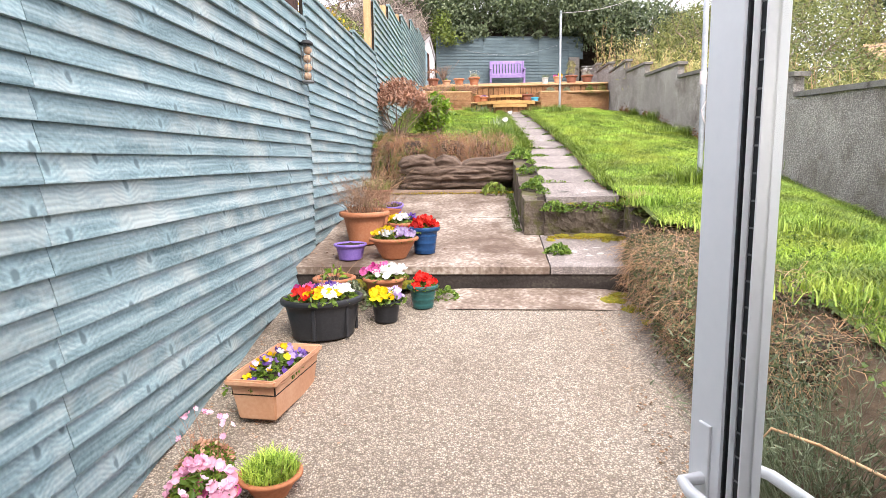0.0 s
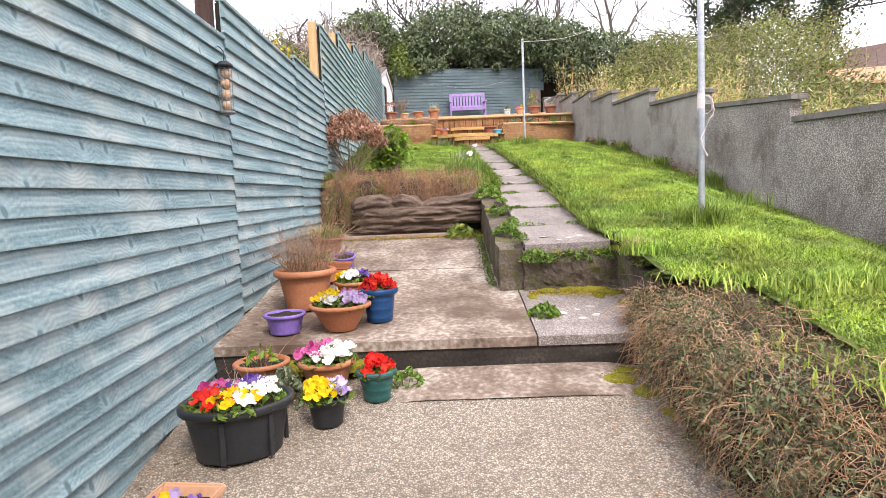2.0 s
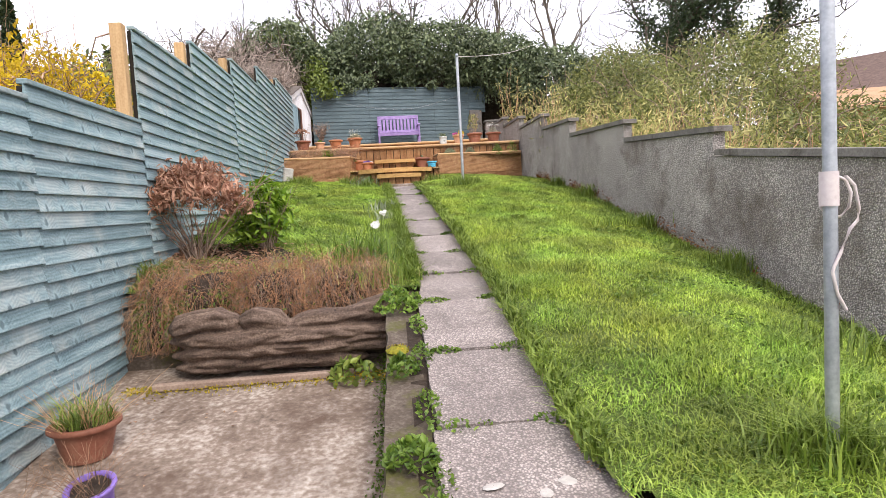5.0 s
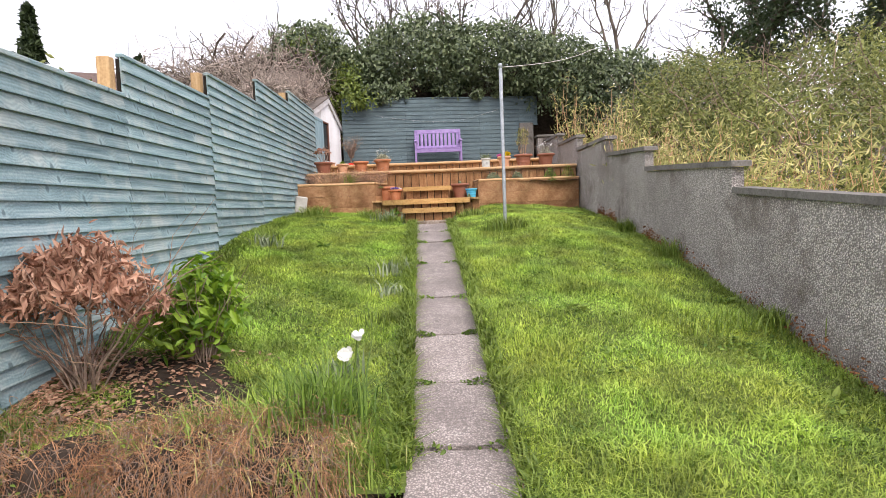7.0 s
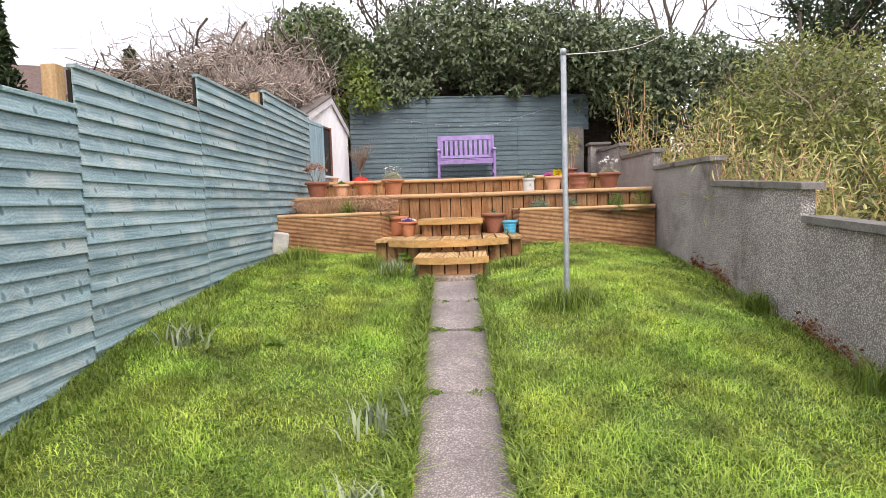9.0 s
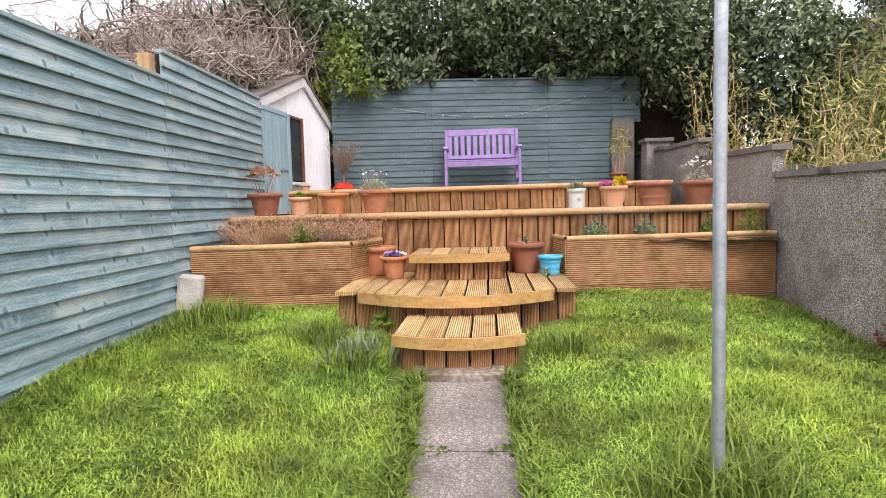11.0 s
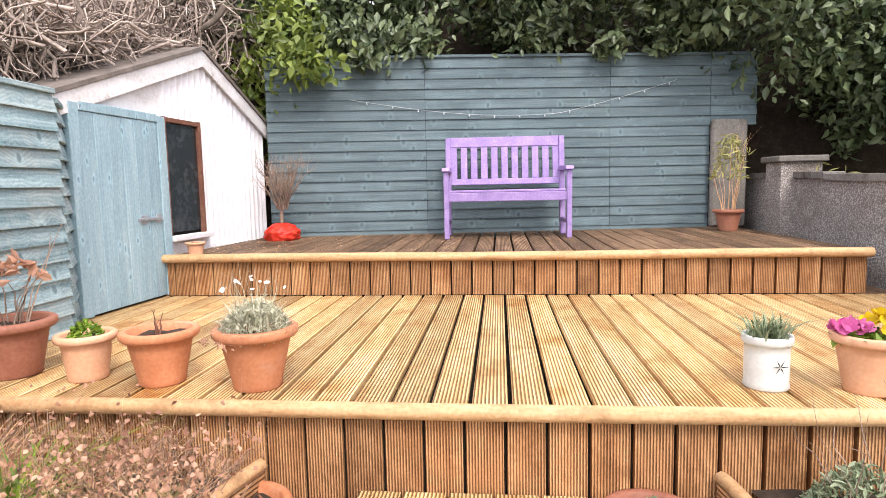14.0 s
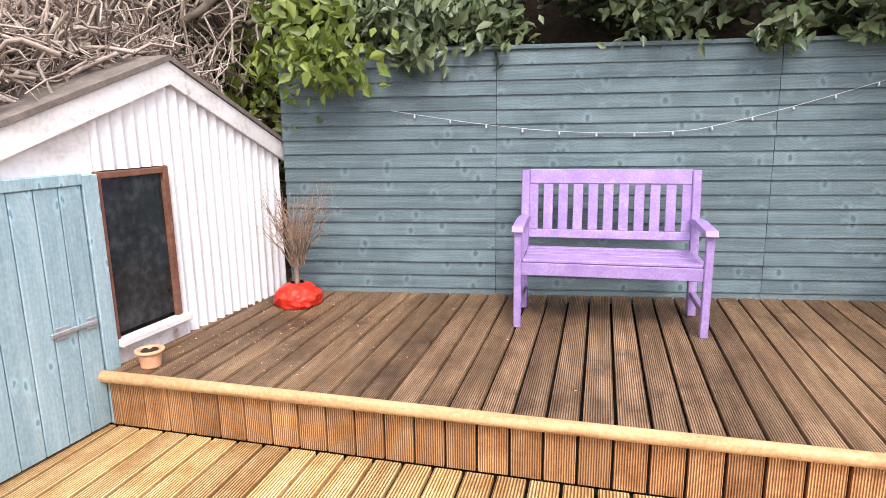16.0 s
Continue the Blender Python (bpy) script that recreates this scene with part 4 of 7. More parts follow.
def deck_step(name, x0, x1, front, back, z, height, bow, pitch, label, skirt=None):
    """A step of ridged boards that run front to back, its front edge bowed and faced with a bent board."""
    s = thing(name, pose(0, 0, 0), label, "step", "deck steps")
    n = round((x1 - x0) / pitch)
    w = (x1 - x0) / n
    cx, half = (x0 + x1) / 2, (x1 - x0) / 2
    edge = lambda x: front + bow * ((x - cx) / half) ** 2
    for k in range(n):
        a, b = x0 + k * w + 0.008, x0 + (k + 1) * w - 0.008
        o = (a + b) / 2
        v = [(a - o, edge(a), 0), (b - o, edge(b), 0), (b - o, back, 0), (a - o, back, 0)]
        v += [(x, y, -0.03) for x, y, _ in v]
        me = raw(v, [(0, 1, 2, 3), (7, 6, 5, 4), (0, 4, 5, 1), (1, 5, 6, 2), (2, 6, 7, 3), (3, 7, 4, 0)])
        b_ob = part("tread_board", me, M["deck"], s)
        b_ob.location = (o, 0, z)
    xs = np.linspace(x0 - 0.01, x1 + 0.01, 15)
    v = []
    for x in xs:
        v += [(x, edge(x) - 0.024, z - 0.075), (x, edge(x) - 0.024, z - 0.004), (x, edge(x) - 0.002, z - 0.004), (x, edge(x) - 0.002, z - 0.075)]
    f = [(4 * k + j, 4 * k + (j + 1) % 4, 4 * k + 4 + (j + 1) % 4, 4 * k + 4 + j) for k in range(14) for j in range(4)]
    f += [(0, 1, 2, 3), (59, 58, 57, 56)]
    part("front_edge", raw(v, f), M["step_edge"], s, "bent timber facing board")
    inset = 0.05
    ns = max(3, round((x1 - x0 - 0.1) / 0.13))
    ws = (x1 - x0 - 0.1) / ns
    for k in range(ns):
        x = x0 + 0.05 + (k + 0.5) * ws
        b = part("skirt_board", deck_board(ws - 0.012, height, 0.024), M["riser"], s)
        b.location = (x, edge(x) + inset, z - 0.032 - height)
        b.rotation_euler = (radians(90), 0, 0)
    for x in (x0 + 0.04, x1 - 0.04):
        part("side_board", block(x - 0.012, x + 0.012, front + bow + 0.06, back, z - 0.03 - height, z - 0.034), M["riser"], s)
    # near-black filler: the shade under the tread as colour
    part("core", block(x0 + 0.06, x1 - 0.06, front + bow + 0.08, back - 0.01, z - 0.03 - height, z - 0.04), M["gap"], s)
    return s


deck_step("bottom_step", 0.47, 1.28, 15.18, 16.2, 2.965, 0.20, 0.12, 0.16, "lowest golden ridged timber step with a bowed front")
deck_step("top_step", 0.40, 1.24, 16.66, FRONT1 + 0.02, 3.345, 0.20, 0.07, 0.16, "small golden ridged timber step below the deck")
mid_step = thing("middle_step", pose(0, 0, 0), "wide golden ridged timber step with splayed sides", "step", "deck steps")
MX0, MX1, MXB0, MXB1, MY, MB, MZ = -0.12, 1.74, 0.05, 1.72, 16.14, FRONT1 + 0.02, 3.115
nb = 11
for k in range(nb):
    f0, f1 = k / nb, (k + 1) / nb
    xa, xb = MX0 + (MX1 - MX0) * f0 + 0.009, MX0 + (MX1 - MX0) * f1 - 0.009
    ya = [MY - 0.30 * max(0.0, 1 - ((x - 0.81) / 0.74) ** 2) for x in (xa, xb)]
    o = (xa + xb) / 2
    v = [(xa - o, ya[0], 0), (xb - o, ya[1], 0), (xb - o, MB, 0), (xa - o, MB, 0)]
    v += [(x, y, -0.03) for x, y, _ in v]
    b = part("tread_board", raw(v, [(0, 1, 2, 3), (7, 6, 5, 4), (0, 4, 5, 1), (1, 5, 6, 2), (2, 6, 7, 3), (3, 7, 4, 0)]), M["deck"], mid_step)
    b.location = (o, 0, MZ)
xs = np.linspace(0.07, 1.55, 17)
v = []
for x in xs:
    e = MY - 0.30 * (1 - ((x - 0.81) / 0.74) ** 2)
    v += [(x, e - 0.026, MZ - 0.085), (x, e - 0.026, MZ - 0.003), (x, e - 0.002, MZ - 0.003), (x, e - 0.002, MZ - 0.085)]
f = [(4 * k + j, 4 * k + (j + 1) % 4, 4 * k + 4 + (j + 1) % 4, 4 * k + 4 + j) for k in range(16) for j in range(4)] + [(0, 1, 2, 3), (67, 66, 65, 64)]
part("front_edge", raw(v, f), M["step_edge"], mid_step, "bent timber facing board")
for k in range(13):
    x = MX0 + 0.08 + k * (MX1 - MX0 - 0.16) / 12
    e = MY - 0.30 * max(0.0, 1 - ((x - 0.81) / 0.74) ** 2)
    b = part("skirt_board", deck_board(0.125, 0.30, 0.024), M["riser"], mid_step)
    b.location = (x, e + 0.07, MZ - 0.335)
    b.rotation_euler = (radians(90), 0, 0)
# near-black filler paints the shade under the wide tread
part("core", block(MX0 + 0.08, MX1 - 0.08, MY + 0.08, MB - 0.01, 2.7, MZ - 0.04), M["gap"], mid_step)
footing = part("footing", block(0.60, 1.16, 15.10, 15.36, bank(15.2) - 0.2, bank(15.2) + 0.03, 0.01), M["slab"])
tagged(footing, "small worn slab at the foot of the steps", "slab")


def raised_bed(a, b, c, z, base, label):
    """A bed with a ridged front from a to b and an end from b to c."""
    bed = thing("raised_bed", pose(0, 0, 0), label, "planter", "raised beds")
    for p, q in ((a, b), (b, c)):
        d = Vector((q[0] - p[0], q[1] - p[1], 0))
        ang = math.atan2(d.y, d.x)
        for k in range(3):
            h = (z - base) / 3
            bm = block(0, d.length, -0.014, 0.014, k * h + 0.002, (k + 1) * h - 0.002)
            o = part("side_board", bm, M["bed_board"], bed)
            o.matrix_basis = Matrix.Translation((p[0], p[1], base)) @ Matrix.Rotation(ang, 4, "Z")
        nosing(bed, p, q, z + 0.006, 0.026)
    return bed


raised_bed((-1.47, 16.58), (-0.13, 16.80), (0.03, 17.40), 3.43, 2.80, "golden ridged timber bed of dry heather")
raised_bed((3.64, 17.22), (1.76, 17.00), (1.70, 17.40), 3.42, 2.80, "golden ridged timber bed with herbs and dark soil")
for x0, x1, y0 in ((-1.46, -0.1, 16.84), (1.80, 3.64, 17.06)):
    s = part("bed_soil", sheet(x0, x1, y0, FRONT1 + 0.02, 14, 8, lambda x, y: 3.385 + 0.03 * noise.noise((x * 5, y * 5, 0))), M["soil"])
    tagged(s, "dark soil filling the raised bed", "soil", kind="structure")

# ---- shed ----
shed = thing("shed", pose(-1.70, 18.75, 0, 0, 0, -4.5), "white corrugated shed with a pale blue door and dark window", "shed")
SY, AP = 2.66, 1.55
bm = bmesh.new()
ny = 220
verts = []
for k in range(ny + 1):
    y = 0.98 + (SY - 0.98) * k / ny
    top = 5.08 + (5.60 - 5.08) * (y / AP) if y < AP else 5.60 - (5.60 - 5.10) * (y - AP) / (SY - AP)
    x = 0.016 * math.sin(2 * math.pi * y / 0.084)
    verts.append((bm.verts.new((x, y, 3.70 if y > 1.50 else (5.04 if y > 0.98 else 5.04))), bm.verts.new((x, y, top - 0.03))))
for k in range(ny):
    bm.faces.new((verts[k][0], verts[k + 1][0], verts[k + 1][1], verts[k][1]))
part("cladding", bm, M["corrugated"], shed, "white painted corrugated sheet", True)
bm = prism([(-0.1, 5.02), (0.99, 5.02), (0.99, 5.37), (-0.1, 5.02 + 0.03)], -0.02, 0.0, "x")
part("gable_board", bm, M["barge"], shed, "peeling white gable board")
# near-black sheet standing for the shade inside the shed
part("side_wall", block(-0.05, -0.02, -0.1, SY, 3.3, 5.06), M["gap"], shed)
part("far_wall", block(-2.2, -0.02, SY - 0.02, SY, 3.3, 5.1), M["corrugated"], shed)
for p, q in (((-0.15, 5.02), (AP, 5.64)), ((AP, 5.64), (SY + 0.12, 5.08))):
    d = ((p[0], p[1] - 0.13), (q[0], q[1] - 0.13), q, p)
    part("bargeboard", prism(list(d), 0.02, 0.045, "x"), M["barge"], shed, "peeling white bargeboard")
    part("roof", prism([(p[0], p[1] + 0.005), (q[0], q[1] + 0.005), (q[0], q[1] + 0.035), (p[0], p[1] + 0.035)], -2.3, 0.06, "x"), M["felt"], shed, "dark felted roof")
door = part("door", block(0.0, 0.02, 0.12, 0.88, 3.68, 4.98), M["gap"], shed, "pale blue boarded door")
for k in range(6):
    part("door_board", block(0.02, 0.038, 0.121 + k * 0.1265, 0.121 + (k + 1) * 0.1265 - 0.004, 3.69, 4.98, 0.004), M["shed_blue"], door)
part("bolt", block(0.038, 0.055, 0.60, 0.86, 4.26, 4.285, 0.004), M["steel"], door, "sliding steel bolt")
part("bolt_plate", block(0.038, 0.047, 0.63, 0.70, 4.24, 4.305, 0.003), M["steel"], door)
part("bolt_plate", block(0.038, 0.047, 0.80, 0.86, 4.24, 4.305, 0.003), M["steel"], door)
for y0, y1, z0, z1 in ((0.03, 0.118, 3.68, 5.03), (0.884, 0.975, 3.68, 5.03), (0.118, 0.884, 4.982, 5.04)):
    part("door_frame", block(0.0, 0.046, y0, y1, z0, z1, 0.004), M["shed_blue"], shed)
win = part("window", block(0.0, 0.008, 1.0, 1.44, 4.15, 5.02), M["dark_glass"], shed, "dusty dark window pane")
for y0, y1, z0, z1 in ((0.978, 1.005, 4.12, 5.04), (1.435, 1.475, 4.12, 5.04), (1.005, 1.435, 5.0, 5.035)):
    part("window_frame", block(0.002, 0.034, y0, y1, z0, z1, 0.003), M["rust"], win, "rusty flaking frame")
part("window_sill", block(0.0, 0.07, 0.98, 1.52, 4.08, 4.125, 0.006), M["barge"], win)
part("lower_panel", block(0.0, 0.014, 0.98, 1.52, 3.70, 4.08), M["barge"], shed)

# ---- house end and the open glazed door ----
house = thing("wall_house", pose(0, 0, 0), "pale rendered house wall with a garden doorway", "wall", kind="structure")
part("wall_panel", block(-1.6, -0.25, 0.02, 0.3, -0.6, 2.25), M["render_wall"], house)
part("wall_panel", block(1.25, 4.3, 0.02, 0.3, -0.6, 2.25), M["render_wall"], house)
part("lintel", block(-1.6, 4.3, 0.02, 0.3, 2.25, 2.42), M["render_wall"], house)
part("room_floor", block(-1.6, 4.3, -4, 0.02, -0.25, -0.05), M["slab"], house)
part("room_wall", block(-1.6, 4.3, -4.2, -4, -0.25, 2.32), M["render_wall"], house)
part("room_wall", block(-1.8, -1.6, -4.2, 0.02, -0.25, 2.32), M["render_wall"], house)
part("room_wall", block(4.3, 4.5, -4.2, 0.02, -0.25, 2.32), M["render_wall"], house)
ceiling = part("ceiling", block(-1.8, 4.5, -4.2, 0.02, 2.32, 2.42), M["render_wall"])
tagged(ceiling, "plain pale ceiling of the room behind", "ceiling", kind="structure")
DOOR_M = pose(0.700, 1.075, 0.10, 0, 0, -70)
leaf = thing("door_1", DOOR_M, "open white plastic garden door with a large glass pane", "door", kind="structure")
DW, DH = 0.80, 2.05
for nm, x0, x1, z0, z1 in (("stile", 0, 0.086, 0, DH), ("stile", DW - 0.085, DW, 0, DH), ("rail", 0.086, DW - 0.085, 0, 0.09), ("rail", 0.086, DW - 0.085, DH - 0.07, DH)):
    part(nm, block(x0, x1, -0.032, 0.032, z0, z1, 0.006), M["upvc"], leaf)
part("seal", block(-0.006, 0.0, -0.020, 0.004, 0.01, DH - 0.01), M["seal"], leaf, "black rubber seal")
part("seal", block(0.086, 0.089, -0.031, 0.031, 0.09, DH - 0.07), M["seal"], leaf, "black rubber seal")
part("glazing_bead", block(0.089, 0.101, -0.028, 0.028, 0.09, DH - 0.07, 0.005), M["upvc"], leaf)
part("spacer", block(0.101, 0.113, -0.020, 0.020, 0.09, DH - 0.07), M["seal"], leaf, "dark ribbed glazing spacer")
for k in range(46):
    part("rib", block(0.1015, 0.1125, -0.0212, 0.0212, 0.11 + k * 0.042, 0.113 + k * 0.042), M["plastic_clear"], leaf)
part("trim_strip", block(0.113, 0.116, -0.022, 0.022, 0.09, DH - 0.07), M["upvc"], leaf)
pane = part("pane", block(0.116, DW - 0.09, -0.004, 0.004, 0.09, DH - 0.07), M["glass"], leaf)
pane.visible_shadow = False
for s in (-1, 1):
    line = np.array([[[0.045, s * 0.03, 0.97], [0.045, s * 0.075, 0.97], [0.075, s * 0.085, 0.97], [0.17, s * 0.085, 0.965], [0.19, s * 0.07, 0.95]]])
    part("handle", tubes(line, np.full((1, 5), 0.011), 8), M["upvc"], leaf, "white lever handle")
    part("handle_plate", block(0.03, 0.06, s * 0.034 - 0.003, s * 0.034 + 0.003, 0.86, 1.07, 0.002), M["upvc"], leaf)


# ---- bench ----
def garden_bench(m):
    b = thing("garden_bench", m, "lilac painted slatted garden bench standing on the deck", "bench")
    mat = M["bench"]
    W, D = 1.18, 0.50
    for x in (-W / 2 + 0.03, W / 2 - 0.03):
        part("front_leg", block(x - 0.023, x + 0.023, -0.02, 0.03, 0, 0.62, 0.005), mat, b)
        o = part("back_leg", block(x - 0.027, x + 0.027, -0.03, 0.03, 0, 0.97, 0.005), mat, b)
        o.location, o.rotation_euler = (0, D - 0.06, 0), (radians(-7), 0, 0)
        arm = prism([(-0.05, 0.625), (-0.02, 0.655), (0.30, 0.665), (0.50, 0.650), (0.50, 0.622), (0.02, 0.622)], x - 0.035, x + 0.035, "x")
        part("armrest", arm, mat, b)
        part("side_rail", block(x - 0.02, x + 0.02, 0.04, D - 0.06, 0.36, 0.42, 0.004), mat, b)
        part("stretcher", block(x - 0.018, x + 0.018, 0.04, D - 0.06, 0.13, 0.17, 0.004), mat, b)
    part("front_rail", block(-W / 2 + 0.05, W / 2 - 0.05, -0.005, 0.025, 0.345, 0.425, 0.004), mat, b)
    for k in range(6):
        y = 0.0 + k * 0.078
        part("seat_slat", block(-W / 2 + 0.06, W / 2 - 0.06, y, y + 0.062, 0.428 - 0.012 * math.sin(k * 0.6), 0.448 - 0.012 * math.sin(k * 0.6), 0.004), mat, b)
    back = part("backrest", block(-W / 2 + 0.055, W / 2 - 0.055, -0.014, 0.014, 0.875, 0.975, 0.006), mat, b)
    back.location, back.rotation_euler = (0, D - 0.06, 0), (radians(-7), 0, 0)
    part("lower_rail", block(-W / 2 + 0.055, W / 2 - 0.055, -0.014, 0.014, 0.50, 0.56, 0.005), mat, back)
    n = 10
    for k in range(n + 1):
        x = -W / 2 + 0.085 + k * (W - 0.17) / n
        part("back_slat", block(x - 0.032, x + 0.032, -0.008, 0.008, 0.56, 0.875, 0.003), mat, back)
    return b


garden_bench(pose(1.01, 20.86, Z2, 0, 0, 2.0))


# ---- pots and what grows in them ----
def pot(name, x, y, z, r, h, mat, label, rim=0.02, foot=0.72, sx=1.0, sy=1.0, rz=0, tilt=0, soil=0.85, bands=0, group="", category="plant pot"):
    p = thing(name, pose(x, y, z, tilt, 0, rz), label, category, group)
    prof = [(0.001, 0.0), (r * foot, 0.0), (r * foot + 0.004, 0.006)]
    steps = 6
    for k in range(1, steps):
        f = k / steps
        rr = r * (foot + (0.95 - foot) * f)
        if bands and k % 2:
            prof += [(rr - 0.001, h * f * 0.8 - 0.006), (rr + 0.003, h * f * 0.8), (rr - 0.001, h * f * 0.8 + 0.006)]
        else:
            prof.append((rr, h * f * 0.8))
    prof += [(r * 0.95, h * 0.82), (r * 0.96 + rim * 0.9, h * 0.84), (r + rim, h * 0.88), (r + rim, h * 0.97), (r + rim * 0.6, h), (r - 0.004, h), (r - 0.012, h * 0.97), (r * 0.86, h * soil - 0.02)]
    part("body", lathe(prof, 32, sx, sy), mat, p)
    rr = r * 0.92
    v = [(0, 0, h * soil + 0.012)]
    ring = 18
    for q in (0.5, 1.0):
        v += [(rr * q * sx * math.cos(a), rr * q * sy * math.sin(a), h * soil + 0.012 * (1 - q) + 0.008 * math.sin(a * 5 + x * 9)) for a in np.linspace(0, 2 * math.pi, ring, endpoint=False)]
    f = [(0, 1 + k, 1 + (k + 1) % ring) for k in range(ring)] + [(1 + k, 1 + ring + k, 1 + ring + (k + 1) % ring, 1 + (k + 1) % ring) for k in range(ring)]
    part("compost", raw(v, f, True), M["soil"], p, "dark compost")
    return p


def mound(n, r, h, z0, sx=1.0, sy=1.0):
    a, q = rng.uniform(0, 2 * np.pi, n), np.sqrt(rng.uniform(0, 1, n))
    return np.stack([q * r * sx * np.cos(a), q * r * sy * np.sin(a), z0 + h * (1 - q ** 2) * rng.uniform(0.55, 1.0, n)], 1)


def foliage(p, n, r, h, z0, size, mat, sx=1.0, sy=1.0, aspect=0.5, name="foliage"):
    return part(name, leaf_cloud(mound(n, r, h, z0, sx, sy), size, aspect), mat, p)


BLOOM = {}


def bloom_mesh(mat, kind):
    """One open flower of five broad petals, slightly cupped, one metre across."""
    if (mat.name, kind) not in BLOOM:
        verts, faces = [], []
        for k in range(5):
            a = k * 1.2566 + kind
            d, e = np.array([math.cos(a), math.sin(a), 0]), np.array([-math.sin(a), math.cos(a), 0])
            lift = np.array([0, 0, 0.10 + 0.10 * ((k + kind) % 2) + 0.04 * kind])
            i = len(verts)
            verts += [np.zeros(3), d * 0.30 + e * 0.26, d * 0.52 + e * 0.22 + lift, d * 0.57 + lift * 1.3, d * 0.52 - e * 0.22 + lift, d * 0.30 - e * 0.26]
            faces.append((i, i + 1, i + 2, i + 3, i + 4, i + 5))
        me = raw(verts, faces)
        me.materials.append(mat)
        BLOOM[(mat.name, kind)] = me
    return BLOOM[(mat.name, kind)]


def blooms(p, pts, size, mat):
    """Single flowers at the points, turned up and towards the light."""
    for k, c in enumerate(pts):
        o = part("flower", bloom_mesh(mat, k % 4), mat, p)
        nrm = Vector((rng.normal() * 0.45, rng.normal() * 0.45 - 0.45, 0.8))
        s = size * rng.uniform(0.8, 1.25)
        o.matrix_basis = Matrix.LocRotScale(Vector(c), nrm.to_track_quat("Z", "Y"), (s, s, s))


def pansies(p, r, z, colours, n=9, size=0.06, h=0.05, sx=1.0, sy=1.0):
    foliage(p, int(r * 1100), r * 1.02, h, z - 0.01, 0.05, M["herb"], sx, sy)
    m = len(colours)
    for k, c in enumerate(colours):
        a = k * 2 * math.pi / m + 0.4
        cx, cy = (0.45 * r * sx * math.cos(a), 0.45 * r * sy * math.sin(a)) if m > 1 else (0, 0)
        q = mound(int(n * 1.9), r * (0.56 if m > 1 else 0.95), h * 0.6, z + 0.03)
        q[:, 0] = q[:, 0] * sx + cx
        q[:, 1] = q[:, 1] * sy + cy
        blooms(p, q, size * 0.72, M[c])


def twigs(p, n, r, h, mat, z, spread=0.5, r0=0.003, per=2, name="stem_growth", wob=0.05):
    line, rad = stems(n, (0, 0, z), r, h, spread, r0, wob=wob)
    part(name, tubes(line, rad, 3), mat, p)
    if per:
        l2, r2 = branchlets(line, rad, per, 0.4)
        part("twig_growth", tubes(l2, r2, 3), mat, p)


G = gravel_z
P = patio_z
YARD, DECKP = "yard pots", "deck pots"
# yard
p = pot("plant_bowl", -0.80, 2.12, G(2.12), 0.125, 0.11, M["terracotta"], "terracotta bowl spilling pink flowers on the gravel", 0.012, 0.55, group=YARD)
foliage(p, 260, 0.13, 0.10, 0.09, 0.04, M["herb"])
blooms(p, mound(48, 0.14, 0.13, 0.12), 0.036, M["rose"])
blooms(p, mound(16, 0.13, 0.03, 0.10), 0.034, M["pink"])
p = pot("plant_bowl", -0.58, 2.26, G(2.26), 0.12, 0.10, M["terracotta"], "terracotta bowl of low bright green cushion plant", 0.012, 0.55, group=YARD)
part("cushion", blades(mound(1500, 0.11, 0.05, 0.08), 0.05, 0.006, 0.6), M["grass"], p)
twigs(p, 10, 0.08, 0.13, M["twig"], 0.09, 0.5, 0.0015, 0)
p = thing("succulent_clump", pose(-0.93, 2.40, G(2.4)), "rusty green succulent clump with pink flower stalks by the fence", "plant")
foliage(p, 700, 0.15, 0.12, 0.0, 0.035, M["herb"], 0.8, 1.2)
foliage(p, 250, 0.14, 0.12, 0.02, 0.03, M["rust_leaf"], 0.8, 1.2)
twigs(p, 16, 0.1, 0.24, M["rust_leaf"], 0.05, 0.3, 0.0018, 0, "flower_stalk_growth")
blooms(p, mound(18, 0.14, 0.10, 0.19), 0.022, M["rose"])


def trough(name, x, y, z, L, W, H, rz, mat, label, tilt=0, flare=0.82):
    """A rectangular flared planter with a thick rim, hollow and filled."""
    t = thing(name, pose(x, y, z, 0, tilt, rz), label, "planter", YARD)
    bm = bmesh.new()
    rings = []
    for f, hh in ((flare, 0.0), (0.94, H * 0.84), (1.04, H * 0.85), (1.05, H), (0.97, H), (0.92, H * 0.80)):
        rings.append([bm.verts.new((sx * L / 2 * f, sy * W / 2 * (f if f > 0.9 else f * 0.95), hh)) for sx, sy in ((-1, -1), (1, -1), (1, 1), (-1, 1))])
    bm.faces.new(rings[0][::-1])
    for a, b in zip(rings, rings[1:]):
        for k in range(4):
            bm.faces.new((a[k], a[(k + 1) % 4], b[(k + 1) % 4], b[k]))
    bmesh.ops.bevel(bm, geom=list(bm.edges), offset=0.008, segments=2, affect="EDGES")
    part("body", bm, mat, t, smooth=False)
    part("compost", block(-L * 0.455, L * 0.455, -W * 0.45, W * 0.45, H * 0.6, H * 0.82), M["soil"], t, "dark compost")
    return t


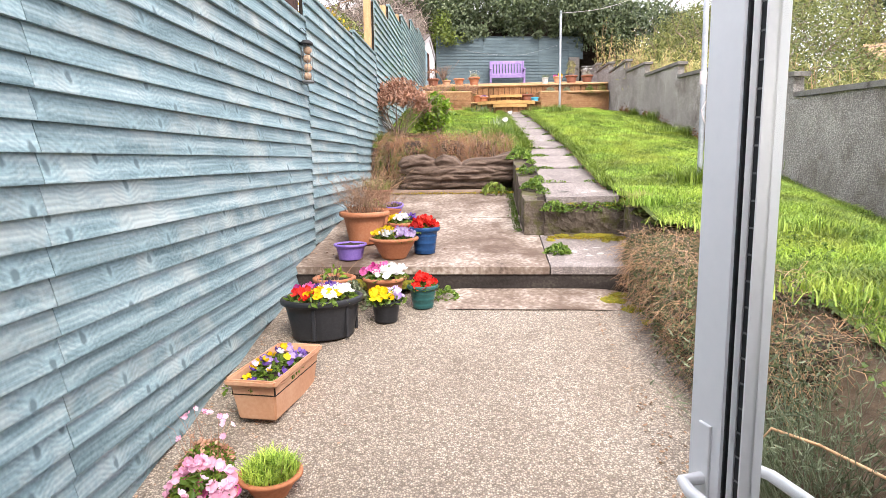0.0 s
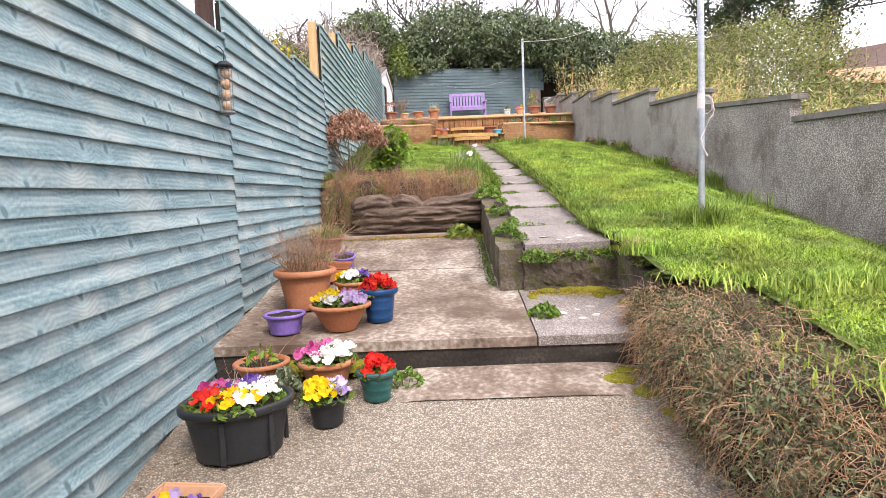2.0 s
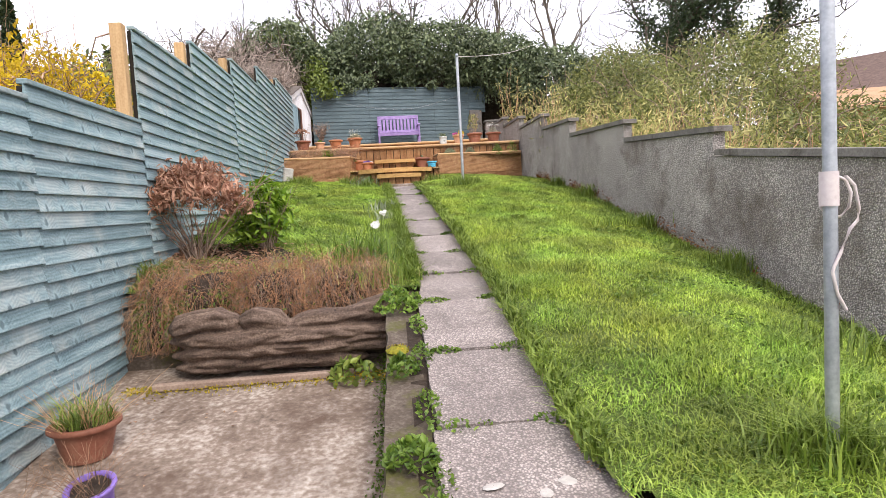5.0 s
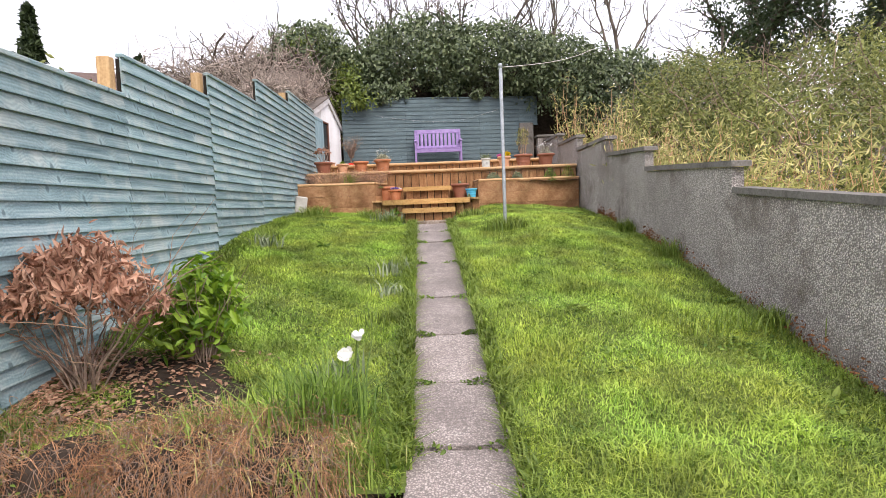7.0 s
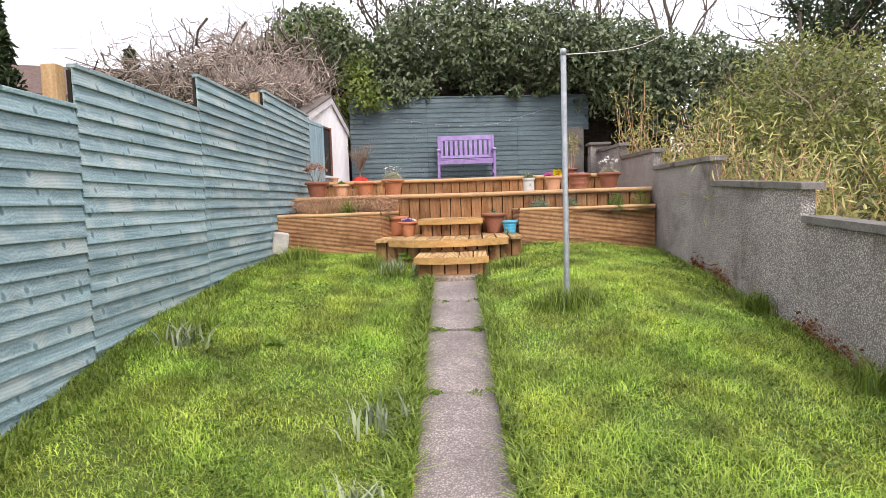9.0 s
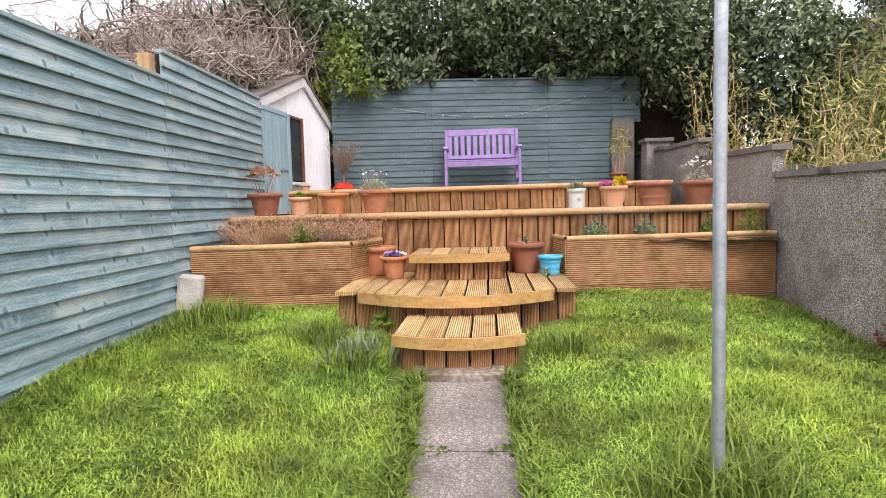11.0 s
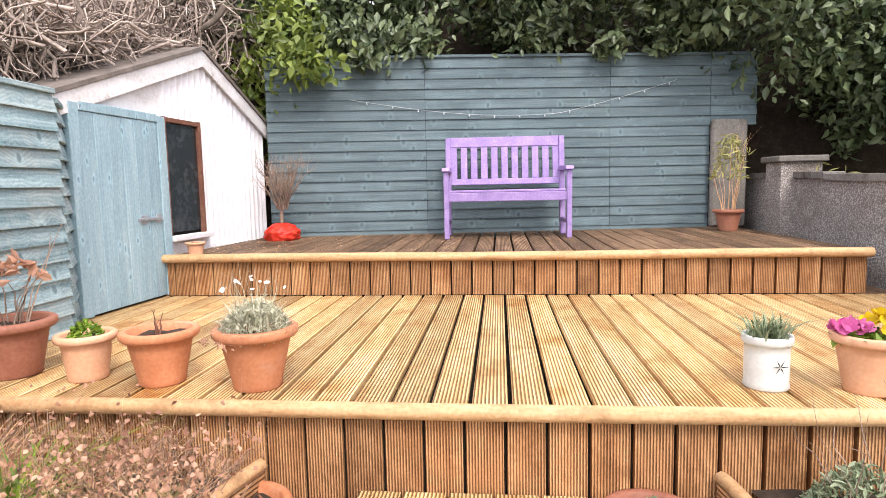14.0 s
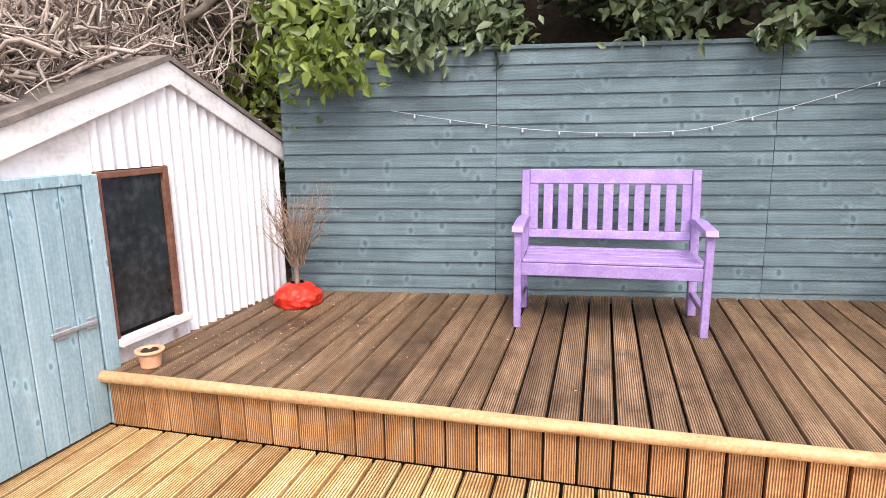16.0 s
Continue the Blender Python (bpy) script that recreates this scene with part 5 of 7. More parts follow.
t = trough("planter_trough", -0.79, 2.97, G(2.95) + 0.005, 0.58, 0.25, 0.225, 84, M["terracotta_pale"], "pale terracotta trough of small violas on the gravel")
foliage(t, 420, 0.27, 0.07, 0.17, 0.035, M["herb"], 1.0, 0.45)
for c, n in (("purple", 26), ("yellow", 12), ("lilac", 10)):
    q = mound(n, 0.26, 0.08, 0.20)
    q[:, 1] *= 0.45
    blooms(t, q, 0.036, M[c])
p = pot("barrel_planter", -0.77, 3.80, G(3.80), 0.238, 0.262, M["pot_black"], "large black oval planter full of mixed pansies", 0.018, 0.78, 1.05, 0.82, bands=0, group=YARD, category="planter", rz=20)
for a in (-1.9, -0.9, 0.2):
    o = part("strap", block(-0.012, 0.012, -0.006, 0.012, 0.0, 0.20, 0.003), M["pot_black"], p)
    o.matrix_basis = Matrix.Translation((0.217 * math.cos(a) * 1.05, 0.217 * math.sin(a) * 0.85, 0.01)) @ Matrix.Rotation(a + math.pi / 2, 4, "Z")
pansies(p, 0.23, 0.257, ("white", "purple", "pink", "red", "yellow", "white"), 9, 0.058, 0.06)
twigs(p, 6, 0.05, 0.32, M["twig_grey"], 0.2, 0.15, 0.003, 1)
p = pot("plant_pot", -0.39, 4.03, G(4.03), 0.10, 0.15, M["pot_black"], "small dark grey pot of yellow and lilac pansies", 0.012, 0.75, group=YARD)
pansies(p, 0.13, 0.15, ("lilac", "yellow", "yellow"), 8, 0.065, 0.08)
p = pot("plant_pot", -0.16, 4.28, G(4.28), 0.10, 0.17, M["pot_green"], "green glazed pot of red primulas", 0.014, 0.72, bands=1, group=YARD)
foliage(p, 120, 0.11, 0.03, 0.15, 0.06, M["herb"])
blooms(p, mound(34, 0.10, 0.09, 0.16), 0.045, M["red"])
p = pot("plant_bowl", -0.46, 4.40, G(4.40), 0.15, 0.19, M["terracotta"], "terracotta pot of pink, white and yellow pansies", 0.02, 0.65, group=YARD)
pansies(p, 0.17, 0.19, ("white", "pink", "pink", "white"), 9, 0.07, 0.08)
p = thing("herb_clump", pose(-0.68, 4.28, G(4.28)), "grey green herb sprawling between the pots", "plant")
foliage(p, 500, 0.14, 0.2, 0.0, 0.035, M["sage"])
twigs(p, 30, 0.1, 0.24, M["twig_grey"], 0, 0.5, 0.002, 1)
p = pot("plant_bowl", -0.86, 4.47, G(4.47), 0.145, 0.16, M["terracotta"], "terracotta pot with a few pale bulb shoots", 0.02, 0.65, group=YARD)
twigs(p, 12, 0.08, 0.16, M["twig"], 0.12, 0.6, 0.004, 0)
foliage(p, 18, 0.09, 0.12, 0.15, 0.06, M["shrub_green"])
# patio
p = pot("plant_pot", -0.82, 4.87, P(4.87), 0.125, 0.13, M["pot_violet"], "violet plastic pot of bare compost", 0.012, 0.75, group=YARD, soil=0.9)
p = pot("plant_bowl", -0.46, 4.90, P(4.9), 0.185, 0.175, M["terracotta"], "wide terracotta bowl of bright mixed pansies on the patio", 0.02, 0.52, group=YARD)
pansies(p, 0.19, 0.165, ("lilac", "pink", "yellow", "yellow", "white", "lilac"), 8, 0.07, 0.08)
p = pot("plant_pot", -0.22, 5.05, P(5.05), 0.115, 0.225, M["pot_blue"], "blue glazed pot of red primulas on the patio", 0.016, 0.74, bands=1, group=YARD)
foliage(p, 120, 0.12, 0.03, 0.2, 0.06, M["herb"])
blooms(p, mound(42, 0.115, 0.10, 0.22), 0.05, M["red"])
p = pot("plant_pot", -0.80, 5.40, P(5.40), 0.20, 0.29, M["terracotta"], "large terracotta pot of dry brown twiggy stems", 0.028, 0.70, bands=0, group=YARD)
twigs(p, 130, 0.15, 0.34, M["twig"], 0.24, 0.60, 0.003, 6, wob=0.15)
p = pot("plant_pot", -0.46, 5.48, P(5.48), 0.13, 0.17, M["terracotta"], "terracotta pot of purple and yellow pansies", 0.016, 0.65, group=YARD)
pansies(p, 0.14, 0.17, ("purple", "yellow", "white"), 9, 0.065, 0.07)
t = trough("planter_trough", -0.82, 5.98, P(5.98) + 0.035, 0.62, 0.24, 0.17, 68, M["terracotta"], "terracotta trough of dead stems leaning by the fence", 6)
twigs(t, 60, 0.12, 0.3, M["twig"], 0.12, 0.7, 0.0025, 1)
foliage(t, 60, 0.16, 0.14, 0.14, 0.04, M["herb"], 1.3, 0.5)
p = pot("plant_pot", -0.72, 6.62, P(6.62), 0.10, 0.12, M["pot_violet"], "crushed violet pot lying among dry stalks", 0.012, 0.8, group=YARD, tilt=14)
twigs(p, 60, 0.09, 0.2, M["twig"], 0.08, 0.9, 0.002, 1)
p = pot("plant_pot", -0.98, 7.1, P(7.1), 0.16, 0.2, M["pot_brown"], "brown pot of straggling grass and dry stalks", 0.02, 0.7, group=YARD)
part("grass_tuft", blades(mound(220, 0.14, 0.02, 0.17), 0.13, 0.008, 0.9), M["ivy_light"], p)
twigs(p, 90, 0.14, 0.24, M["straw"], 0.15, 0.9, 0.0022, 1)
# middle step
p = pot("plant_pot", 0.03, 17.22, MZ, 0.15, 0.27, M["terracotta"], "plain terracotta pot of compost on the step", 0.022, 0.72, group=DECKP)
twigs(p, 5, 0.05, 0.06, M["twig"], 0.24, 0.6, 0.003, 0)
p = pot("plant_pot", 0.23, 16.93, MZ, 0.115, 0.2, M["terracotta"], "terracotta pot of white and violet violas on the step", 0.02, 0.66, group=DECKP)
pansies(p, 0.11, 0.18, ("white", "lilac", "purple"), 7, 0.045, 0.04)
p = pot("plant_pot", 1.42, 17.22, MZ, 0.15, 0.275, M["pot_brown"], "brown terracotta pot with a small pale shoot", 0.024, 0.72, group=DECKP)
foliage(p, 26, 0.04, 0.08, 0.25, 0.05, M["sage"])
p = pot("plant_pot", 1.62, 17.02, MZ, 0.10, 0.17, M["pot_cyan"], "sky blue banded pot of dry compost", 0.012, 0.76, bands=1, group=DECKP)
twigs(p, 14, 0.06, 0.04, M["straw"], 0.14, 0.8, 0.002, 0)
# lower deck
p = pot("plant_pot", -1.22, 17.72, Z1, 0.155, 0.25, M["pot_brown"], "terracotta pot with a sparse dead hydrangea", 0.026, 0.68, group=DECKP)
twigs(p, 12, 0.07, 0.38, M["twig_grey"], 0.2, 0.5, 0.005, 1)
foliage(p, 60, 0.16, 0.12, 0.42, 0.07, M["rust_leaf"])
p = pot("plant_pot", -0.84, 17.68, Z1, 0.105, 0.20, M["terracotta_pale"], "pale terracotta pot with a tuft of parsley", 0.018, 0.74, group=DECKP)
foliage(p, 150, 0.075, 0.09, 0.17, 0.03, M["shrub_green"])
p = pot("plant_pot", -0.48, 17.64, Z1, 0.135, 0.23, M["terracotta"], "terracotta pot with one withered stem", 0.022, 0.66, group=DECKP)
twigs(p, 4, 0.02, 0.13, M["rust"], 0.19, 0.2, 0.007, 1)
p = pot("plant_pot", -0.05, 17.60, Z1, 0.145, 0.25, M["terracotta"], "terracotta pot of silvery cushion plant with white flowers", 0.024, 0.64, group=DECKP)
foliage(p, 700, 0.16, 0.14, 0.22, 0.022, M["silver"])
part("cushion", blades(mound(900, 0.15, 0.13, 0.20), 0.05, 0.005, 1.2), M["silver"], p)
part("dead_leafage", leaf_cloud(mound(160, 0.16, 0.06, 0.20) + np.array([-0.05, -0.03, 0]), 0.024, 0.4), M["rust_leaf"], p)
twigs(p, 40, 0.11, 0.24, M["silver"], 0.24, 0.35, 0.0015, 0, "flower_stalk_growth")
blooms(p, mound(12, 0.13, 0.06, 0.40), 0.017, M["white"])
p = pot("plant_pot", 1.95, 17.66, Z1, 0.085, 0.205, M["pot_white"], "grey white ceramic pot with a star motif", 0.006, 0.92, group=DECKP)
foliage(p, 60, 0.075, 0.05, 0.17, 0.03, M["sage"])
part("cushion", blades(mound(160, 0.08, 0.03, 0.17), 0.09, 0.009, 0.9), M["sage"], p)
star = bmesh.new()
for k in range(6):
    a = k * math.pi / 3
    c = [star.verts.new((math.cos(a + d) * r, 0, math.sin(a + d) * r)) for d, r in ((-0.25, 0.01), (0, 0.032), (0.25, 0.01))]
    star.faces.new((*c, star.verts.new((0, 0, 0))))
o = part("star_motif", star, M["seal"], p, "dark star motif")
o.matrix_basis = pose(0.012, -0.0895, 0.10, 4, 0, 6)
p = pot("plant_pot", 2.30, 17.62, Z1, 0.12, 0.22, M["terracotta_pale"], "pale terracotta pot of yellow and pink primulas", 0.014, 0.68, group=DECKP)
foliage(p, 120, 0.12, 0.04, 0.19, 0.06, M["shrub_green"])
q = mound(26, 0.07, 0.07, 0.24)
q[:, 0] += 0.06
blooms(p, q, 0.05, M["yellow"])
q = mound(16, 0.06, 0.03, 0.23)
q[:, 0] -= 0.07
blooms(p, q, 0.05, M["pink"])
p = pot("plant_pot", 2.68, 17.68, Z1, 0.155, 0.25, M["pot_brown"], "brown ribbed pot of fading primulas", 0.026, 0.68, bands=1, group=DECKP)
foliage(p, 60, 0.11, 0.05, 0.2, 0.05, M["sage"])
blooms(p, mound(8, 0.1, 0.03, 0.24), 0.04, M["rose"])
p = pot("plant_pot", 3.12, 17.70, Z1, 0.15, 0.25, M["pot_brown"], "brown pot of pale dried flower heads", 0.024, 0.68, group=DECKP)
foliage(p, 240, 0.15, 0.16, 0.22, 0.03, M["silver"])
twigs(p, 40, 0.1, 0.24, M["twig_grey"], 0.22, 0.7, 0.0018, 0)
blooms(p, mound(30, 0.17, 0.10, 0.38), 0.022, M["white"])
# upper deck
p = pot("plant_pot", -1.42, 19.76, Z2, 0.065, 0.10, M["terracotta_pale"], "small pale terracotta pot by the shed window", 0.012, 0.78, group=DECKP)
p = pot("plant_pot", 3.16, 21.42, Z2, 0.125, 0.21, M["pot_brown"], "brown pot of slender bamboo at the fence", 0.02, 0.66, group=DECKP)
line, rad = stems(14, (0, 0, 0.17), 0.07, 0.8, 0.2, 0.004, wob=0.03)
part("cane_growth", tubes(line, rad, 4), M["straw"], p)
part("foliage", leaf_cloud(np.concatenate([mound(170, 0.16, 0.45, 0.5), mound(60, 0.2, 0.2, 0.75)]), 0.09, 0.14), M["bamboo"], p)
p = thing("bagged_shrub", pose(-1.18, 21.0, Z2), "bare twiggy shrub with its roots in a red plastic bag", "shrub")
bag = lathe([(0.001, 0.0), (0.14, 0.0)] + [(0.05 + 0.115 * math.sin(math.pi * (0.25 + 0.75 * f)) ** 0.7, 0.17 * f) for f in np.linspace(0.05, 1, 16)], 48)
for v in bag.vertices:
    k = 1 + 0.30 * abs(noise.noise(v.co * 16)) - 0.22 * abs(noise.noise(v.co * 34))
    v.co.x, v.co.y = v.co.x * k, v.co.y * k
part("bag", bag, M["red_bag"], p, "crumpled red plastic bag")
part("trunk", tubes(np.array([[[0, 0, 0.1], [0.0, 0, 0.25], [0.015, 0, 0.4]]]), np.array([[0.022, 0.018, 0.014]]), 6), M["twig_grey"], p)
line, rad = stems(90, (0.01, 0, 0.30), 0.05, 0.5, 0.48, 0.005, wob=0.06)
part("twig_growth", tubes(line, rad, 3), M["twig_grey"], p)
l2, r2 = branchlets(line, rad, 3, 0.4)
part("twig_growth", tubes(l2, r2, 3), M["twig"], p)

# ---- carved log ----
def carved_log():
    """A weathered trunk carved into flowing lumps above long split layers."""
    verts, faces = [], []

    def limb(pts, radii, flat, seed, na=40, n=70):
        pts, radii = np.array(pts, float), np.array(radii, float)
        u = np.linspace(0, 1, len(pts))
        base = len(verts)
        for i in range(n):
            s = i / (n - 1)
            c = np.array([np.interp(s, u, pts[:, k]) for k in range(3)])
            r = np.interp(s, u, radii) * min(1.0, 0.25 + 6 * s, 0.25 + 9 * (1 - s) + (0.6 if radii[-1] > 0.1 else 0))
            for j in range(na):
                a = 2 * math.pi * j / na
                k = 1 + 0.16 * noise.noise((c[0] * 5 + seed, math.cos(a) * 1.6, math.sin(a) * 1.6)) - 0.13 * abs(math.sin(3 * a + 2.5 * math.sin(c[0] * 6 + seed))) ** 6
                k += 0.05 * math.sin(9 * a + c[0] * 8) + 0.10 * noise.noise((c[0] * 16 + seed, math.cos(a) * 4, math.sin(a) * 4)) - 0.10 * abs(math.sin(2.5 * a + 3 * c[0] + seed)) ** 12
                verts.append((c[0], c[1] + r * k * math.cos(a), max(0.0, c[2] + r * flat * k * math.sin(a))))
        for i in range(n - 1):
            for j in range(na):
                j2 = (j + 1) % na
                faces.append((base + i * na + j, base + i * na + j2, base + (i + 1) * na + j2, base + (i + 1) * na + j))
        faces.append(tuple(base + j for j in range(na - 1, -1, -1)))
        faces.append(tuple(base + (n - 1) * na + j for j in range(na)))

    limb([(-0.76, 0, 0.05), (-0.2, 0.01, 0.07), (0.6, 0, 0.05)], (0.11, 0.12, 0.10), 0.55, 1)
    limb([(-0.78, 0, 0.14), (-0.1, -0.02, 0.17), (0.75, 0.01, 0.15)], (0.12, 0.13, 0.13), 0.5, 4)
    limb([(-0.78, -0.02, 0.245), (-0.3, -0.03, 0.25), (0.2, -0.02, 0.25), (0.77, 0.0, 0.24)], (0.12, 0.13, 0.13, 0.14), 0.55, 7)
    limb([(-0.78, -0.03, 0.335), (-0.62, -0.04, 0.36), (-0.42, -0.03, 0.385), (-0.26, -0.03, 0.36)], (0.09, 0.105, 0.10, 0.06), 0.85, 11)
    limb([(-0.30, -0.04, 0.36), (-0.16, -0.05, 0.385), (0.0, -0.04, 0.35), (0.08, -0.03, 0.30)], (0.06, 0.10, 0.095, 0.05), 0.85, 15)
    limb([(0.03, -0.03, 0.31), (0.2, -0.03, 0.345), (0.45, -0.01, 0.35), (0.66, 0.0, 0.39), (0.78, 0.01, 0.41)], (0.07, 0.095, 0.09, 0.11, 0.13), 0.75, 19)
    return raw(verts, faces, True)


log = part("carved_log", carved_log(), M["log"])
log.matrix_world = pose(-0.10, 8.12, P(8.12) + 0.03, 0, 0, -1)
carve = log.modifiers.new("blend", "REMESH")
carve.mode, carve.voxel_size, carve.use_smooth_shade = "VOXEL", 0.011, True
tagged(log, "weathered brown log carved in flowing lumpy shapes", "sculpture")
plank = part("plank", block(-0.75, 0.6, -0.03, 0.03, 0, 0.05, 0.008), M["twig_grey"])
plank.matrix_world = pose(-0.2, 7.94, P(7.94), 0, 0, 1)
tagged(plank, "weathered grey timber batten lying before the log", "plank")

# ---- washing line poles, feeder, lights ----
def line_pole(x, y, z, top, bend, label):
    p = thing("washing_pole", pose(x, y, z), label, "pole", "washing line poles")
    t = np.linspace(0, 1, 10)
    line = np.stack([bend * t ** 2, 0 * t, -0.1 + (top - z + 0.1) * t], 1)[None]
    part("tube", tubes(line, np.full((1, 10), 0.024), 10), M["steel"], p)
    part("cap", lathe([(0.001, 0.03), (0.022, 0.028), (0.027, 0.02), (0.027, -0.03), (0.024, -0.03)], 12), M["steel"], p).location = (bend, 0, top - z)
    return p


pole = line_pole(2.27, 5.78, lawn_z(2.27, 5.78), 4.15, -0.03, "grey galvanised washing line pole with a cord tied on")
loop = np.array([[[0.03 + 0.05 * math.sin(k * 0.7), -0.03, 1.0 - 0.05 * k + 0.02 * math.sin(k * 2)] for k in range(10)]])
part("cord", tubes(loop, np.full((1, 10), 0.006), 5), M["cord"], pole, "pale pink cord")
loop = np.array([[[0.03 + 0.06 * math.sin(k * 0.7), 0.02, 0.93 + 0.075 * math.cos(k * 0.7)] for k in range(10)]])
part("cord", tubes(loop, np.full((1, 10), 0.006), 5), M["cord"], pole, "pale pink cord")
part("cord_wrap", tubes(np.array([[[-0.008, 0, 0.9], [-0.008, 0, 1.02]]]), np.full((1, 2), 0.031), 8), M["cord"], pole)
pole2 = line_pole(1.925, 13.9, lawn_z(1.925, 13.9), 4.78, 0.0, "grey galvanised washing line pole on the lawn")
wire = np.array([[[1.925 + 3.3 * s, 13.9 + 8.0 * s, 4.76 + 2.2 * s - 0.10 * math.sin(math.pi * s)] for s in np.linspace(0, 1, 12)]])
w = part("washing_line", tubes(wire, np.full((1, 12), 0.005), 4), M["cord"])
tagged(w, "thin pale washing line slung from the pole", "cable")

feeder = thing("bird_feeder", pose(fence_x(5.05) + 0.075, 5.05, 2.28), "hanging mesh bird feeder filled with suet balls", "bird feeder")
part("tube", tubes(np.array([[[0.045 * math.cos(a), 0.045 * math.sin(a), z] for z in (0.0, 0.3)] for a in np.linspace(0, 2 * math.pi, 10, endpoint=False)]), np.full((10, 2), 0.0018), 4), M["plastic_clear"], feeder)
part("lid", lathe([(0.001, 0.335), (0.03, 0.33), (0.055, 0.31), (0.056, 0.295), (0.001, 0.295)], 18), M["seal"], feeder, "dark lid")
part("base", lathe([(0.001, -0.01), (0.05, -0.008), (0.05, 0.008), (0.001, 0.008)], 18), M["plastic_clear"], feeder)
for k in range(4):
    part("suet_ball", lathe([(0.001, -0.034), (0.02, -0.028), (0.034, -0.01), (0.034, 0.01), (0.02, 0.028), (0.001, 0.034)], 14), M["fat_ball"], feeder).location = (0.004 * (k % 2), 0.003 * k, 0.045 + 0.07 * k)
part("hook", tubes(np.array([[[0, 0, 0.33], [0, 0, 0.40], [-0.03, 0, 0.43], [-0.07, 0, 0.42]]]), np.full((1, 4), 0.003), 5), M["seal"], feeder)

string = thing("string_lights", BACK, "string of small clear bulbs draped on the back fence", "lights")
ys = np.linspace(0.85, 4.25, 40)
zs = 5.36 - 0.18 * np.sin((ys - 0.85) / 3.4 * math.pi) + 0.16 * np.maximum(0, (ys - 3.0) / 1.25)
part("cable", tubes(np.stack([np.full(40, 0.034), ys, zs], 1)[None], np.full((1, 40), 0.0028), 4), M["steel"], string)
for k in range(2, 40, 3):
    o = part("bulb", lathe([(0.001, 0.0), (0.006, -0.003), (0.006, -0.009), (0.009, -0.016), (0.010, -0.022), (0.006, -0.03), (0.001, -0.031)], 10), M["steel"], string)
    o.location = (0.04, ys[k], zs[k])
rock = part("stone_block", block(-0.10, 0.10, -0.07, 0.07, 0.0, 0.30, 0.02), M["stone"])
rock.matrix_world = pose(-1.40, 16.36, bank(16.36) + 0.02, 0, 8, 20)
tagged(rock, "broken pale concrete block leaning at the fence", "stone block")


# ---- lawns, hedges and trees ----
def scatter(n, x0, x1, y0, y1):
    return rng.uniform(x0, x1, n), rng.uniform(y0, y1, n)


def lawn_blades(name, n, xf, y0, y1, h, w, mat, label, density=None):
    y = rng.uniform(y0, y1, n)
    f = rng.uniform(0, 1, n)
    a, b = xf(y)
    x = a + (b - a) * f
    if density is not None:
        keep = rng.uniform(0, 1, n) < density(x, y)
        x, y = x[keep], y[keep]
    free = ~((y > 15.12) & (x > 0.44) & (x < 1.31)) & ~((y > 15.98) & (x > -0.06) & (x < 1.68)) & ~((y > 15.86) & (x > 0.3) & (x < 1.3)) & ~((y > 16.56 + 0.164 * (x + 1.47)) & (x < 0.3)) & ~((y > 16.98 + 0.1 * (x - 1.76)) & (x > 1.4)) & ~((x < -0.05) & (y > 8.95) & (y < 9.95) & (np.sin(x * 9) + np.sin(y * 7 + x * 4) > -0.9))
    x, y = x[free], y[free]
    z = np.array([lawn_z(float(p), float(q)) for p, q in zip(x, y)]) - 0.008
    lush = 0.62 + 0.45 * np.sin(x * 2.3 + 1.9 * np.sin(y * 1.1)) * np.sin(y * 1.9 + 0.8 * x) + 0.35 * np.sin(x * 7.1 + y * 3.3) * np.sin(y * 6.3 - x * 2.2)
    o = part(name, blades(np.stack([x, y, z], 1), h * np.clip(lush + 0.25, 0.65, 1.5)[:, None] if density is not None else h, w, 0.7, 0.9), mat)
    return tagged(o, label, "grass", kind="stuff")


def patchy(x, y):
    return 0.72 + 0.28 * (np.sin(x * 3.1 + 1.3 * np.sin(y * 1.7)) * np.cos(y * 2.3 + x) > -0.35)


def px(y):
    return np.where(y < 8.5, 1.19, 1.19 - 0.041 * (y - 8.5))


right_side = lambda y: (np.where(y < 5.7, np.where(y < 4.5, 1.95, 1.60), px(y) + 0.28), np.full_like(y, 3.65))
left_side = lambda y: (np.full_like(y, -1.42), np.where(y < 15, px(y) - 0.29, 0.44))
lawn_blades("lawn_grass", 330000, right_side, 0.7, 17.2, 0.044, 0.0065, M["grass"], "short bright green lawn grass", patchy)
lawn_blades("lawn_grass", 185000, left_side, 8.45, 16.9, 0.046, 0.0065, M["grass"], "short bright green lawn grass", patchy)
lawn_blades("rough_grass", 6000, lambda y: (np.full_like(y, 3.50), np.full_like(y, 3.65)), 0.7, 17.2, 0.065, 0.008, M["grass_dark"], "long coarse grass along the wall's foot")
lawn_blades("rough_grass", 6000, lambda y: (-1.13 - 0.022 * y + 0.03, np.full_like(y, -1.12)), 9.5, 16.6, 0.07, 0.008, M["grass_dark"], "long coarse grass along the fence's foot")
lawn_blades("rough_grass", 5000, lambda y: (px(y) + 0.22, px(y) + 0.33), 5.9, 15.2, 0.07, 0.012, M["grass_dark"], "grass and weeds creeping over the path's edge")
lawn_blades("rough_grass", 6000, lambda y: (px(y) - 0.36, px(y) - 0.24), 8.6, 15.2, 0.08, 0.012, M["grass_dark"], "grass and weeds creeping over the path's edge")


